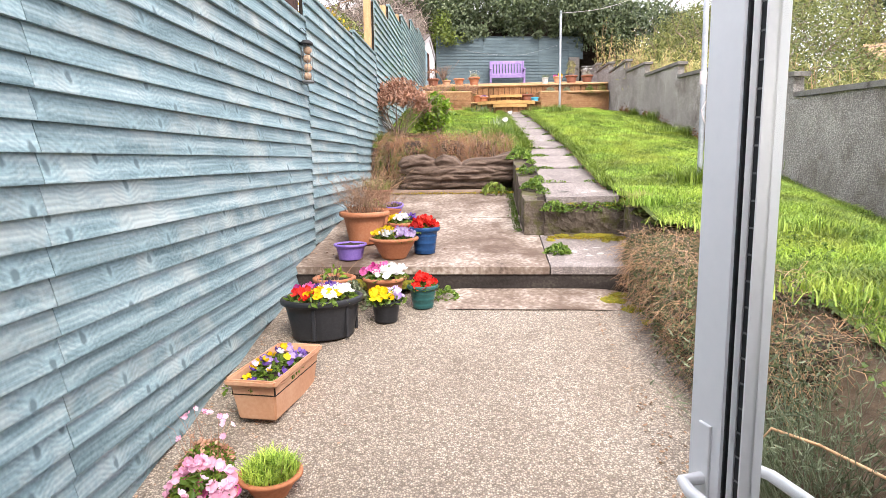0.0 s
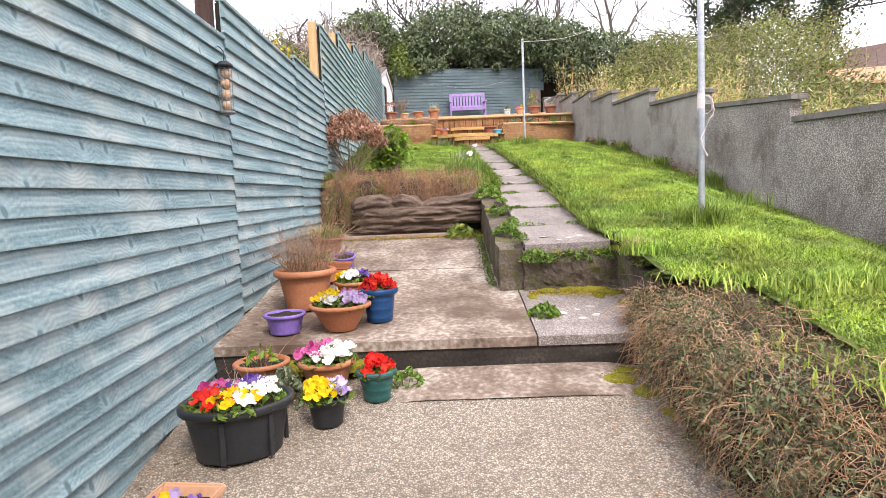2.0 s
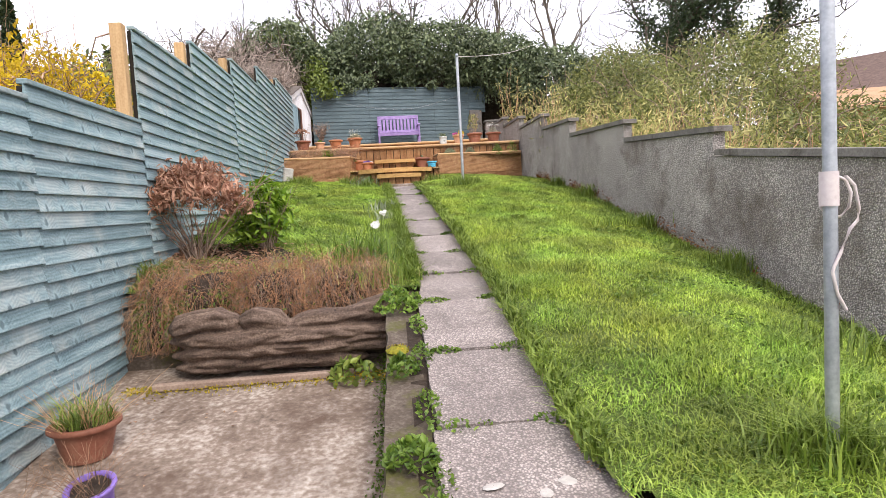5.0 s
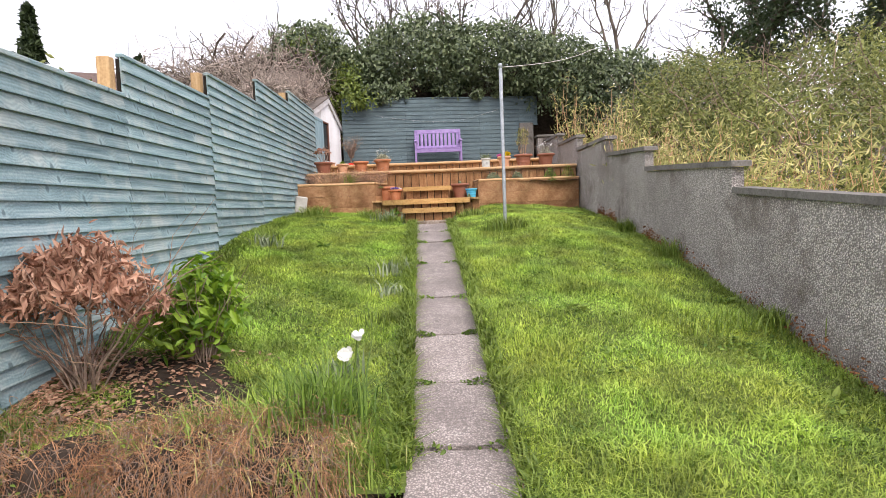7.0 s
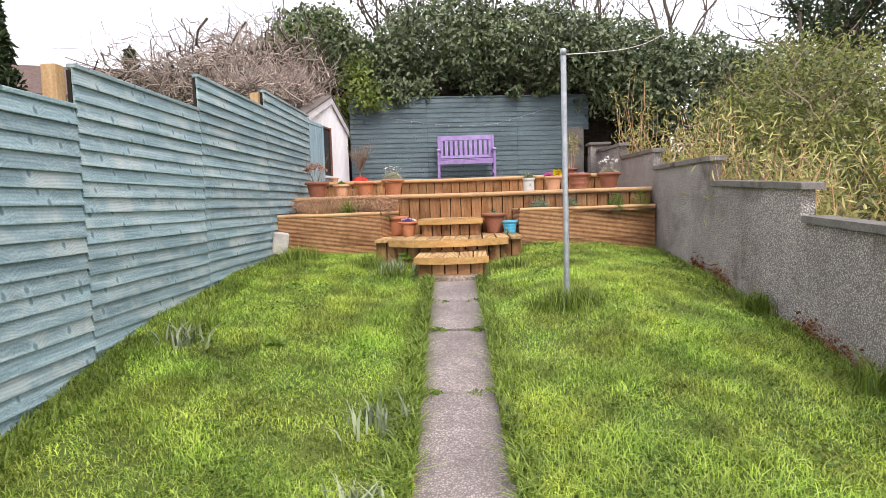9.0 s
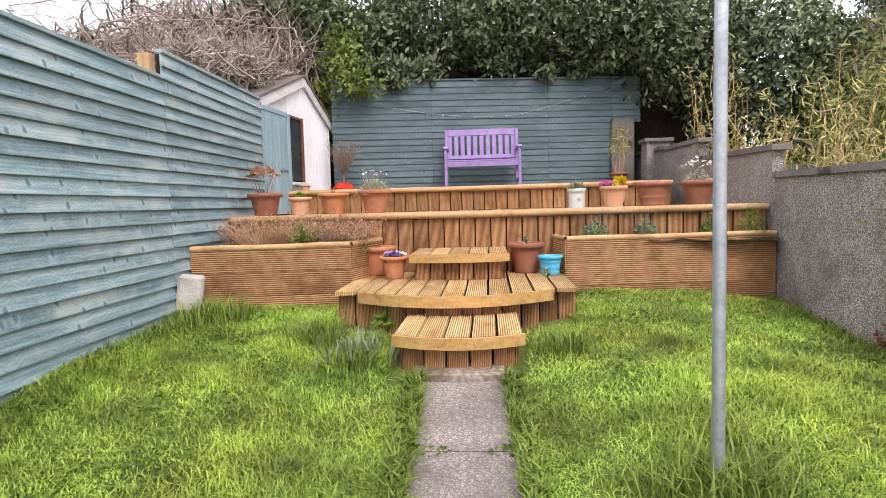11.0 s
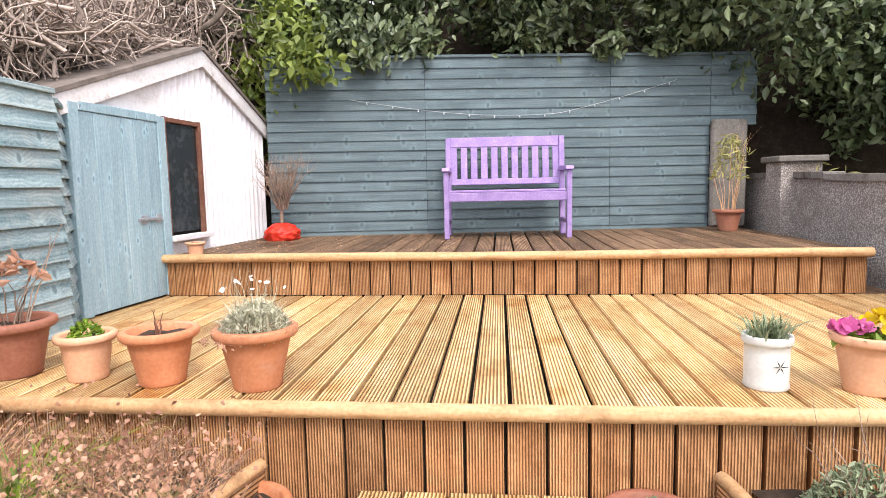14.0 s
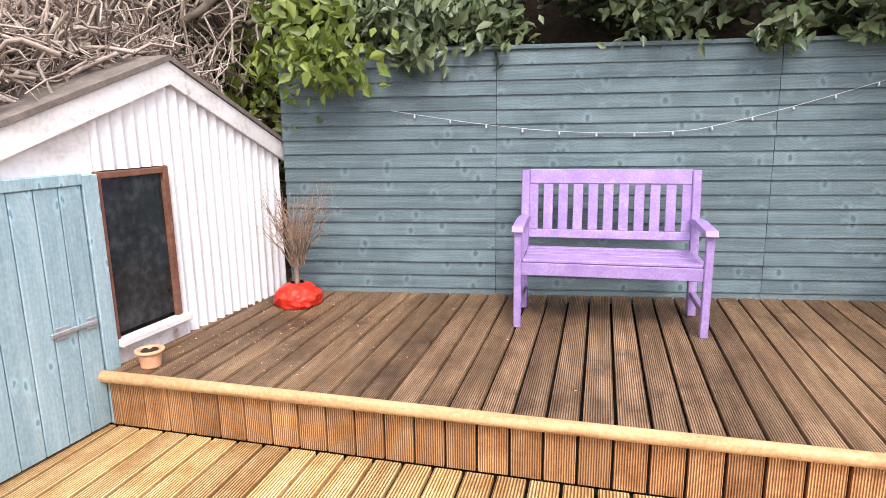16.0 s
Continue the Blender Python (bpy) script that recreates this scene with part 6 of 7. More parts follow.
def tuft(x, y, z, n, r, h, label, mat="grass_dark", w=0.008):
    t = part("grass_tuft", blades(np.stack([x + rng.normal(size=n) * r, y + rng.normal(size=n) * r, np.full(n, z)], 1), h, w, 0.6, 0.8), M[mat])
    return tagged(t, label, "grass", kind="stuff")


for x, y, n, r, h in ((2.27, 5.80, 500, 0.09, 0.17), (1.93, 13.88, 600, 0.13, 0.16), (-0.15, 15.75, 300, 0.10, 0.17), (0.25, 15.3, 200, 0.08, 0.14), (-1.1, 16.2, 400, 0.12, 0.17), (-1.0, 13.2, 160, 0.07, 0.15), (0.62, 12.3, 140, 0.10, 0.12),
                      (0.62, 10.6, 140, 0.10, 0.12), (1.55, 15.5, 240, 0.10, 0.13), (3.56, 8.6, 300, 0.08, 0.2), (3.56, 12.4, 260, 0.08, 0.2), (3.58, 14.0, 260, 0.07, 0.18), (3.58, 10.4, 260, 0.07, 0.16), (3.4, 3.6, 350, 0.15, 0.16), (2.6, 2.8, 350, 0.18, 0.15), (2.9, 6.8, 300, 0.2, 0.12), (3.0, 10.2, 300, 0.2, 0.12)):
    tuft(x, y, lawn_z(x, y) - 0.01, n, r, h, "dark tuft of long grass in the lawn")


def weeds(x, y, z, n, r, h, size, mat, label, aspect=0.5, sx=1.0, sy=1.0, kind=""):
    w = thing("weed", pose(x, y, z), label, "weed", kind=kind)
    part("leafage", leaf_cloud(mound(n, r, h, 0, sx, sy), size, aspect), M[mat], w)
    return w


weeds(1.28, 5.64, bank(5.66) - 0.13, 420, 0.12, 0.09, 0.03, "herb", "weeds and moss along the old step's edge", 0.5, 3.4, 0.35)
weeds(0.93, 5.6, bank(5.66) - 0.12, 260, 0.14, 0.10, 0.035, "herb", "green leafy weed on the mossy step")
weeds(0.90, 5.05, P(5.05), 160, 0.11, 0.07, 0.05, "herb", "green leafy weed in the slab joint")
weeds(0.76, 6.15, bank(6.15) - 0.02, 220, 0.12, 0.10, 0.045, "herb", "green weed on the low wall's top")
weeds(0.74, 7.0, bank(7.0) - 0.02, 180, 0.09, 0.09, 0.04, "herb", "green weed on the low wall's top", 0.5, 1, 1.6)
weeds(0.72, 8.0, bank(8.0) - 0.02, 420, 0.16, 0.18, 0.04, "herb", "green weeds where wall and bank meet")
weeds(0.40, 7.9, P(7.9), 130, 0.18, 0.16, 0.07, "ivy_light", "ivy sprig growing at the log's foot")
weeds(0.30, 16.05, bank(16.0), 34, 0.11, 0.12, 0.085, "shrub_green", "broad-leaved dock beside the step", 0.4)
weeds(1.58, 16.85, MZ, 26, 0.05, 0.08, 0.045, "sage", "small weed growing between step boards")
weeds(1.75, 1.75, gravel_z(1.75), 500, 0.20, 0.14, 0.035, "herb", "low green weeds at the gravel's edge", 0.6)
weeds(-1.08, 3.25, G(3.25), 160, 0.1, 0.05, 0.03, "herb", "moss and weeds under the fence", 0.6, 0.6, 3.0)
weeds(0.0, 4.45, G(4.45), 130, 0.1, 0.10, 0.04, "herb", "weeds at the patio's step", 0.4)
for x, y, z, r, sx in ((1.22, 4.42, G(4.42), 0.09, 1.2), (1.34, 4.25, G(4.25), 0.08, 1.0), (1.30, 4.52, G(4.52), 0.05, 1.6), (1.38, 4.02, G(4.02), 0.05, 0.8), (1.62, 5.74, bank(5.74) - 0.055, 0.15, 0.9), (1.66, 4.98, lawn_z(1.66, 4.98) - 0.03, 0.10, 0.8), (1.72, 4.75, lawn_z(1.7, 4.75) - 0.03, 0.08, 0.8), (1.35, 5.60, P(5.6), 0.07, 2.4), (1.45, 5.5, P(5.5), 0.08, 1.3), (1.2, 5.62, P(5.62), 0.05, 2.2), (1.0, 5.60, P(5.6), 0.05, 1.6), (1.5, 5.25, P(5.25), 0.05, 0.9), (1.52, 5.0, P(5.0), 0.045, 0.7), (1.5, 4.75, P(4.75), 0.05, 1.2), (1.36, 5.40, P(5.4), 0.035, 1.0), (0.88, 5.45, P(5.45), 0.04, 1.0), (1.1, 5.68, bank(5.68) - 0.075, 0.05, 2.5), (1.4, 5.67, bank(5.67) - 0.075, 0.045, 2.2), (-0.55, 4.60, P(4.6) - 0.12, 0.16, 2.2), (0.72, 7.3, bank(7.3) - 0.03, 0.07, 1.0)):
    v, f, n = [], [], 26
    ring = 6
    v.append((0, 0, 0.022))
    for q in range(1, ring + 1):
        for k in range(n):
            a = 2 * math.pi * k / n
            rr = r * q / ring * (1 + 0.35 * noise.noise((math.cos(a) * 2 + x, math.sin(a) * 2 + y, q * 0.2)))
            v.append((rr * sx * math.cos(a), rr * math.sin(a), (0.022 + 0.012 * noise.noise((rr * 40, a * 3, x))) * (1 - (q / ring) ** 3) - 0.004))
    f += [(0, 1 + k, 1 + (k + 1) % n) for k in range(n)]
    f += [(1 + (q - 1) * n + k, 1 + q * n + k, 1 + q * n + (k + 1) % n, 1 + (q - 1) * n + (k + 1) % n) for q in range(1, ring) for k in range(n)]
    o = part("moss_patch", raw(v, f, True), M["moss"])
    o.matrix_world = pose(x, y, z, math.degrees(math.atan(0.13)))
    tagged(o, "yellow-green moss cushion on old concrete", "moss", kind="stuff")
    q = mound(int(9000 * r * r * sx) + 20, r * 1.15, 0.018, 0.006, sx, 1.0) + np.array([x, y, z])
    q[:, 2] += (q[:, 1] - y) * 0.13
    o = part("moss_fringe", leaf_cloud(q, 0.013, 0.6), M["moss_leaf"])
    tagged(o, "yellow-green moss fronds on old concrete", "moss", kind="stuff")
for k in range(9):
    x, y = (1.14 + 0.12 * math.sin(k * 2.1), 4.95 + 0.1 * k * 0.6) if k < 5 else (1.05 + 0.09 * (k - 5), 5.78 + 0.06 * (k % 3))
    z = P(y) if k < 5 else bank(y)
    o = part("lichen_spot", lathe([(0.001, 0.003), (0.02 + 0.006 * (k % 3), 0.003), (0.026 + 0.006 * (k % 3), -0.001)], 9, 1.2, 0.8), M["stone"])
    o.matrix_world = pose(x, y, z + 0.001, 6, 0, k * 40)
    tagged(o, "white lichen spot on the slab", "lichen", kind="stuff")


def shaggy(name, centre, size, n_straw, n_leaf, label, straw="straw", leaf="privet", length=0.3, drape=0.5, leaf_low=0.6, leaf_size=0.022):
    """A dense low mass of dry stalks over small leaves."""
    cx, cy, cz = centre
    sx, sy, sz = size
    s = thing(name, pose(cx, cy, cz), label, "shrub")
    # stalks spring from a mounded body and hang outwards
    d = unit(rng.normal(size=(n_straw, 3)))
    d[:, 2] = np.abs(d[:, 2])
    body = np.sign(d) * np.abs(d) ** 0.6 * np.array([sx, sy, sz]) * rng.uniform(0.72, 1.0, (n_straw, 1))
    out = unit(d * np.array([1, 1, 0.7 - drape * 0.8]) + rng.normal(size=d.shape) * 1.0)
    t = np.linspace(0, 1, 5)
    ln = length * rng.uniform(0.4, 1.2, n_straw)
    line = body[:, None, :] + out[:, None, :] * t[None, :, None] * ln[:, None, None] * 0.6
    line[:, :, 2] -= drape * (t ** 2)[None, :] * ln[:, None]
    line += np.cumsum(rng.normal(size=line.shape), axis=1) * (0.014 + 0.010 * drape)
    line[:, :, 2] = np.maximum(line[:, :, 2], 0.005)
    rad = 0.0016 * (1 - 0.5 * t)[None, :] * rng.uniform(0.6, 1.4, (n_straw, 1))
    half = n_straw * 2 // 3
    part("stalk_growth", tubes(line[:half], rad[:half], 3), M[straw], s)
    part("stalk_growth", tubes(line[half:], rad[half:], 3), M["twig_grey"], s)
    d = unit(rng.normal(size=(n_leaf, 3)))
    d[:, 2] = np.abs(d[:, 2]) * leaf_low
    q = np.sign(d) * np.abs(d) ** 0.6 * np.array([sx, sy, sz]) * rng.uniform(0.92, 1.14, (n_leaf, 1))
    part("leafage", leaf_cloud(q, leaf_size, 0.5), M[leaf], s)
    # added dark dome under the stalks, its colour standing for inner shade
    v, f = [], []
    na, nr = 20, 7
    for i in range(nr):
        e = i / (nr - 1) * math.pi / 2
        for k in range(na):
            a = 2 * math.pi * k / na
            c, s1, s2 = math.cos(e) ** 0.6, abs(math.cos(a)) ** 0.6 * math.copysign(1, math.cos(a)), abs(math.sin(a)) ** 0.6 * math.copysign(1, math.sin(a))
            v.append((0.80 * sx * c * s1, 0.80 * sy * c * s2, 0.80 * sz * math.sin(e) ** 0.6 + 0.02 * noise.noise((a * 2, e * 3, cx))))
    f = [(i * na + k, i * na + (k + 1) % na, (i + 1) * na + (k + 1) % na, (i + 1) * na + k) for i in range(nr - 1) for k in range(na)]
    part("root_mass", raw(v, f, True), M["soil"], s, "dark dome that stands for shade inside the shrub")
    return s


# heather along the gravel's edge, in clumps
for k, (x, y, w, l, h) in enumerate(((1.64, 4.60, 0.26, 0.34, 0.50), (1.70, 4.05, 0.36, 0.42, 0.60), (1.72, 3.4, 0.38, 0.44, 0.62), (1.80, 2.85, 0.40, 0.40, 0.58))):
    shaggy("heather_clump", (x, y, gravel_z(y) - 0.02), (w, l, h), 3000, 6500, "brown dying heather clump edging the gravel", "straw", "heather_leaf", 0.26, 0.35, 0.8, 0.022)
s = thing("lavender_bush", pose(1.56, 2.25, gravel_z(2.25)), "grey green lavender bush at the gravel's edge", "shrub")
line, rad = stems(420, (0, 0, 0), 0.20, 0.56, 0.6, 0.0025, wob=0.04)
part("stem_growth", tubes(line, rad, 3), M["sage"], s)
part("leafage", leaf_cloud(line[:, 2:, :].reshape(-1, 3) + rng.normal(size=(420 * 4, 3)) * 0.01, 0.04, 0.16), M["sage"], s)
twig_line = np.array([[[1.25, 2.05, gravel_z(2.05) + 0.02], [1.25, 2.07, 0.62], [1.30, 2.08, 0.68], [1.42, 2.0, 0.66], [1.6, 1.85, 0.60]]])
o = part("dead_stalk", tubes(twig_line, np.full((1, 5), 0.006), 5), M["straw"])
tagged(o, "pale bent dead stalk", "twig")
# draped dry plant over the wall behind the log
for x, w in ((-1.04, 0.20), (-0.72, 0.34), (-0.2, 0.36), (0.34, 0.36)):
    shaggy("draped_shrub", (x, 8.68, bank(8.5) - 0.36), (w, 0.42, 0.66), 4600 if x > -0.6 else 2400, 260 if x > -0.6 else 2600, "russet dry creeper draped over the low wall", "russet", "herb", 0.30, 0.75, 0.5, 0.026)
b = part("bare_earth", sheet(-1.3, 0.2, 8.9, 10.1, 16, 14, lambda x, y: lawn_z(x, y) + 0.012 + 0.02 * noise.noise((x * 6, y * 6, 0)) - 0.05 * max(abs(x + 0.6) / 0.7, abs(y - 9.45) / 0.6) ** 4), M["soil"])
tagged(b, "dark bare earth round the shrubs", "soil", kind="structure")
tuft(0.45, 8.95, lawn_z(0.45, 8.95), 420, 0.14, 0.34, "tall thin grass by the path", "herb", 0.009)
tuft(0.05, 8.95, lawn_z(0.05, 8.95), 200, 0.2, 0.18, "tall thin grass by the path", "grass", 0.009)
daff = thing("daffodil", pose(0.57, 9.08, lawn_z(0.57, 9.08)), "white daffodils in bloom beside the path", "flower")
for x, z in ((0.0, 0.36), (0.07, 0.46)):
    part("stem", tubes(np.array([[[x * 0.3 - 0.03, 0, 0], [x * 0.7, 0, z * 0.6], [x, -0.01, z]]]), np.full((1, 3), 0.005), 5), M["herb"], daff)
    blooms(daff, [np.array([x, -0.03, z]), np.array([x + 0.01, -0.02, z + 0.01])], 0.058, M["white"])

ac = thing("rusty_shrub", pose(-1.05, 9.42, lawn_z(-1.05, 9.42)), "rounded shrub of rusty pinkish dry leaves", "shrub")
line, rad = stems(34, (0, 0, 0), 0.10, 0.74, 0.85, 0.008, wob=0.05)
part("stem_growth", tubes(line, rad, 4), M["twig_grey"], ac)
l2, r2 = branchlets(line, rad, 4, 0.5)
part("twig_growth", tubes(l2, r2, 3), M["twig"], ac)
q, d = shell(2300, ((0.02, 0, 0.76, 0.26, 0.28, 0.11), (-0.20, 0.05, 0.68, 0.20, 0.30, 0.10), (0.22, -0.1, 0.62, 0.22, 0.26, 0.12), (0.0, -0.22, 0.58, 0.24, 0.18, 0.10), (0.32, 0.02, 0.50, 0.14, 0.2, 0.10), (-0.26, -0.2, 0.56, 0.13, 0.2, 0.10), (-0.05, 0.2, 0.84, 0.12, 0.14, 0.06)), 0.55, -0.7)
q = q * np.array([1.08, 1.0, 1.0]) + rng.normal(size=q.shape) * np.array([0.03, 0.03, 0.04])
q[:, 0] = np.maximum(q[:, 0], -0.24)
part("leafage", leaf_cloud(q, 0.075, 0.30, d * 0.3, 1.2), M["rust_leaf"], ac)
gs = thing("green_shrub", pose(-0.52, 9.85, lawn_z(-0.52, 9.85)), "small shrub of glossy bright green leaves", "shrub")
line, rad = stems(40, (0, 0, 0), 0.08, 0.55, 0.5, 0.006, wob=0.04)
part("stem_growth", tubes(line, rad, 4), M["twig_grey"], gs)
q, d = shell(900, ((0, 0, 0.36, 0.30, 0.28, 0.26), (0.02, 0, 0.55, 0.2, 0.2, 0.18), (-0.1, 0, 0.2, 0.3, 0.26, 0.2)), 0.75, -0.8)
part("leafage", leaf_cloud(q, 0.095, 0.42, d * 0.7 + np.array([0, 0, 0.5]), -0.6), M["shrub_green"], gs)

# plants in the raised beds
s = thing("dry_heather", pose(-1.04, 17.06, 3.36), "bushy dry heather with straw-coloured stalks in the bed", "plant")
line, rad = stems(420, (0.06, -0.06, 0), 0.15, 0.28, 0.8, 0.0034, wob=0.045)
part("stalk_growth", tubes(line, rad, 3), M["straw"], s)
line, rad = stems(260, (-0.05, 0.08, 0), 0.22, 0.29, 0.75, 0.0026, wob=0.06)
part("stalk_growth", tubes(line, rad, 3), M["twig_grey"], s)
l2, r2 = branchlets(line, rad, 4, 0.4)
part("twig_growth", tubes(l2, r2, 3), M["twig"], s)
tagged(part("seed_head_growth", leaf_cloud(l2[:, -1, :], 0.020, 0.8), M["rust_leaf"], s), kind="stuff")
part("leafage", leaf_cloud(mound(420, 0.34, 0.10, 0.01), 0.035, 0.4), M["herb"], s)
for x, y, n in ((-0.52, 17.10, 210), (-0.22, 17.06, 190)):
    s = thing("dry_heather", pose(x, y, 3.36), "thin twiggy plant with small dry seed heads in the bed", "plant")
    line, rad = stems(n, (0, 0, 0), 0.17, 0.28, 0.8, 0.0026, wob=0.07)
    part("stalk_growth", tubes(line, rad, 3), M["twig_grey"], s)
    l2, r2 = branchlets(line, rad, 4, 0.42)
    part("twig_growth", tubes(l2, r2, 3), M["straw"], s)
    tagged(part("seed_head_growth", leaf_cloud(l2[:, -1, :], 0.020, 0.9), M["rust_leaf"], s), kind="stuff")
    part("leafage", leaf_cloud(mound(340, 0.22, 0.14, 0.0), 0.038, 0.35), M["privet"], s)
tuft(-0.62, 17.0, 3.36, 160, 0.05, 0.24, "fresh green shoots in the raised bed", "shrub_green", 0.014)
for x, y, n, r, h, mt in ((2.05, 17.2, 420, 0.15, 0.16, "sage"), (2.5, 17.22, 260, 0.12, 0.16, "sage"), (3.12, 17.26, 260, 0.13, 0.2, "herb"), (3.45, 17.26, 120, 0.12, 0.26, "shrub_green")):
    w = weeds(x, y, 3.385, n * 2, r * 1.15, h * 1.25, 0.036, mt, "low herb clump in the raised bed", 0.3)
    line, rad = stems(14, (0, 0, 0), 0.08, 0.36, 0.35, 0.003, wob=0.06)
    part("stalk_growth", tubes(line, rad, 3), M["twig_grey"], w)

# ---- hedges behind the fences ----
hedge = thing("evergreen_hedge", pose(0, 0, 0), "towering dark evergreen hedge overhanging the back fence", "hedge")
BLOBS = ((0.5, 23.0, 7.03, 1.6, 1.6, 1.15), (2.5, 23.0, 6.83, 1.8, 1.7, 1.12), (-0.75, 22.9, 6.43, 0.9, 1.3, 0.9), (4.3, 22.9, 6.23, 1.5, 1.8, 1.25), (5.6, 22.0, 5.63, 1.4, 1.6, 1.25), (1.4, 22.3, 6.68, 1.1, 1.2, 0.75), (3.4, 22.2, 6.38, 1.0, 1.2, 0.75), (7.2, 21.8, 5.08, 1.8, 2.0, 1.4))
q, d = shell(52000, BLOBS, 0.42, -0.75)
part("leafage", leaf_cloud(q, 0.115, 0.52, d * 0.55, 0.9), M["ivy"], hedge)
# upper skin of the hedge, its daylight put in by leaf colour
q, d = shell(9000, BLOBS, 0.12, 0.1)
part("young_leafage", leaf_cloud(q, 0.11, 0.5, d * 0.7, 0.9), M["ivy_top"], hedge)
for x, y, z, n, r in ((-0.95, 21.15, 5.72, 260, 0.30), (-0.35, 21.35, 5.75, 120, 0.16), (2.05, 21.7, 5.82, 110, 0.14), (2.65, 21.8, 5.85, 70, 0.12), (0.1, 21.6, 5.95, 260, 0.3), (1.3, 21.7, 6.0, 260, 0.3), (3.1, 22.1, 6.05, 260, 0.26), (4.5, 22.2, 5.7, 420, 0.35), (5.0, 21.6, 5.3, 420, 0.4), (-0.5, 21.5, 6.0, 260, 0.3)):
    part("hanging_spray", leaf_cloud(np.array([x, y, z]) + rng.normal(size=(n, 3)) * r * np.array([0.6, 0.35, 0.42]), 0.11, 0.52, np.array([0, -0.8, 0.2]), 1.4), M["ivy_light"] if x < -0.9 else M["ivy"], hedge)
line, rad = stems(60, (1.6, 25.2, 4.6), 1.6, 2.6, 0.25, 0.05, wob=0.04)
part("branchwork", tubes(line, rad, 5), M["bark"], hedge)
dome = thing("ivy_clad_tree", pose(0, 0, 0), "rounded tree smothered in dark ivy over brown branches", "tree")
DB = ((-2.45, 22.7, 7.05, 1.15, 1.0, 1.05), (-3.2, 22.7, 6.75, 0.8, 0.9, 0.75), (-1.6, 22.6, 6.6, 0.8, 0.9, 0.8))
q, d = shell(9000, DB, 0.5, -0.5)
part("leafage", leaf_cloud(q, 0.11, 0.52, d * 0.5, 0.6), M["ivy"], dome)
# top leaves coloured as if lit from above
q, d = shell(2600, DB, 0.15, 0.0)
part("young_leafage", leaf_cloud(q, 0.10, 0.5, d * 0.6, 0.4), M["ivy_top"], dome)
part("trunk", tubes(np.array([[[-2.4, 23.5, 3.6], [-2.5, 23.4, 5.2], [-2.45, 23.3, 6.8]]]), np.array([[0.16, 0.13, 0.08]]), 8), M["bark"], dome)
# made-up dark block inside the hedge, so gaps between leaves look shaded
hedge_shade = part("bank", prism([(22.75, 2.0), (22.75, 5.3), (23.3, 6.7), (24.2, 7.1), (27.0, 5.6), (27.0, 2.0)], -3.4, 5.6, "x"), M["soil"])
tagged(hedge_shade, "added dark block that stands for shade inside the hedge", "ground", kind="structure")

def tangle(n, blobs, r0, pts=9, length=1.6, hang=0.15, rise=0.0):
    """Crooked bare branches through a volume."""
    q, d = shell(n, blobs, 0.9, -0.6)
    n = len(q)
    a = unit(d * 0.6 + rng.normal(size=(n, 3)) * 0.9 + np.array([0, 0, rise]))
    t = np.linspace(-0.5, 0.5, pts)
    ln = length * rng.uniform(0.4, 1.2, n)
    line = q[:, None, :] + a[:, None, :] * t[None, :, None] * ln[:, None, None]
    bend = np.cumsum(rng.normal(size=(n, pts, 3)) * 0.05, axis=1)
    line = line + bend * ln[:, None, None]
    line[:, :, 2] -= hang * (t[None, :] ** 2) * ln[:, None]
    rad = r0 * (1 - 0.7 * np.linspace(0, 1, pts))[None, :] * rng.uniform(0.3, 1.3, (n, 1))
    return line, rad


bare = thing("bare_climber", pose(0, 0, 0), "tangle of bare brown branches heaped over the shed roof", "shrub")
TB = ((-3.2, 20.8, 6.1, 1.4, 1.5, 0.75), (-4.0, 22.6, 6.6, 1.6, 1.4, 1.0), (-2.2, 21.7, 6.2, 0.8, 0.9, 0.6), (-5.4, 22.0, 6.2, 1.7, 1.8, 0.95))
def clear_of_shed(line, rad):
    """Leaves out what would hang before the shed's front."""
    keep = ~((line[:, :, 0] > -1.60) & (line[:, :, 1] < 21.4)).any(1) & ~((line[:, :, 0] > -1.82) & (line[:, :, 2] < 5.62 - 0.36 * np.abs(line[:, :, 1] - 20.3))).any(1)
    return line[keep], rad[keep]


line, rad = clear_of_shed(*tangle(1500, TB, 0.013, 9, 1.7))
part("branchwork", tubes(line, rad, 4), M["twig_pale"], bare)
line, rad = clear_of_shed(*tangle(230, TB, 0.030, 9, 2.0))
part("limbwork", tubes(line, rad, 5), M["bark"], bare)
line, rad = clear_of_shed(*tangle(2200, ((-2.3, 19.5, 5.52, 0.58, 0.8, 0.20), (-2.3, 20.2, 5.74, 0.58, 0.6, 0.18), (-2.25, 20.9, 5.58, 0.5, 0.5, 0.22), (-2.6, 19.0, 5.45, 0.8, 0.7, 0.25)), 0.013, 8, 0.9, 0.05))
part("brushwood", tubes(line, rad, 4), M["twig_pale"], bare)
q, d = shell(2600, ((-1.25, 21.6, 6.0, 0.45, 0.5, 0.75), (-1.75, 21.75, 5.35, 0.5, 0.35, 0.7), (-2.4, 22.6, 7.2, 0.9, 0.8, 0.7)), 0.6, -0.9)
part("ivy", leaf_cloud(q, 0.10, 0.55, d * 0.6, 0.9), M["ivy_light"], bare)

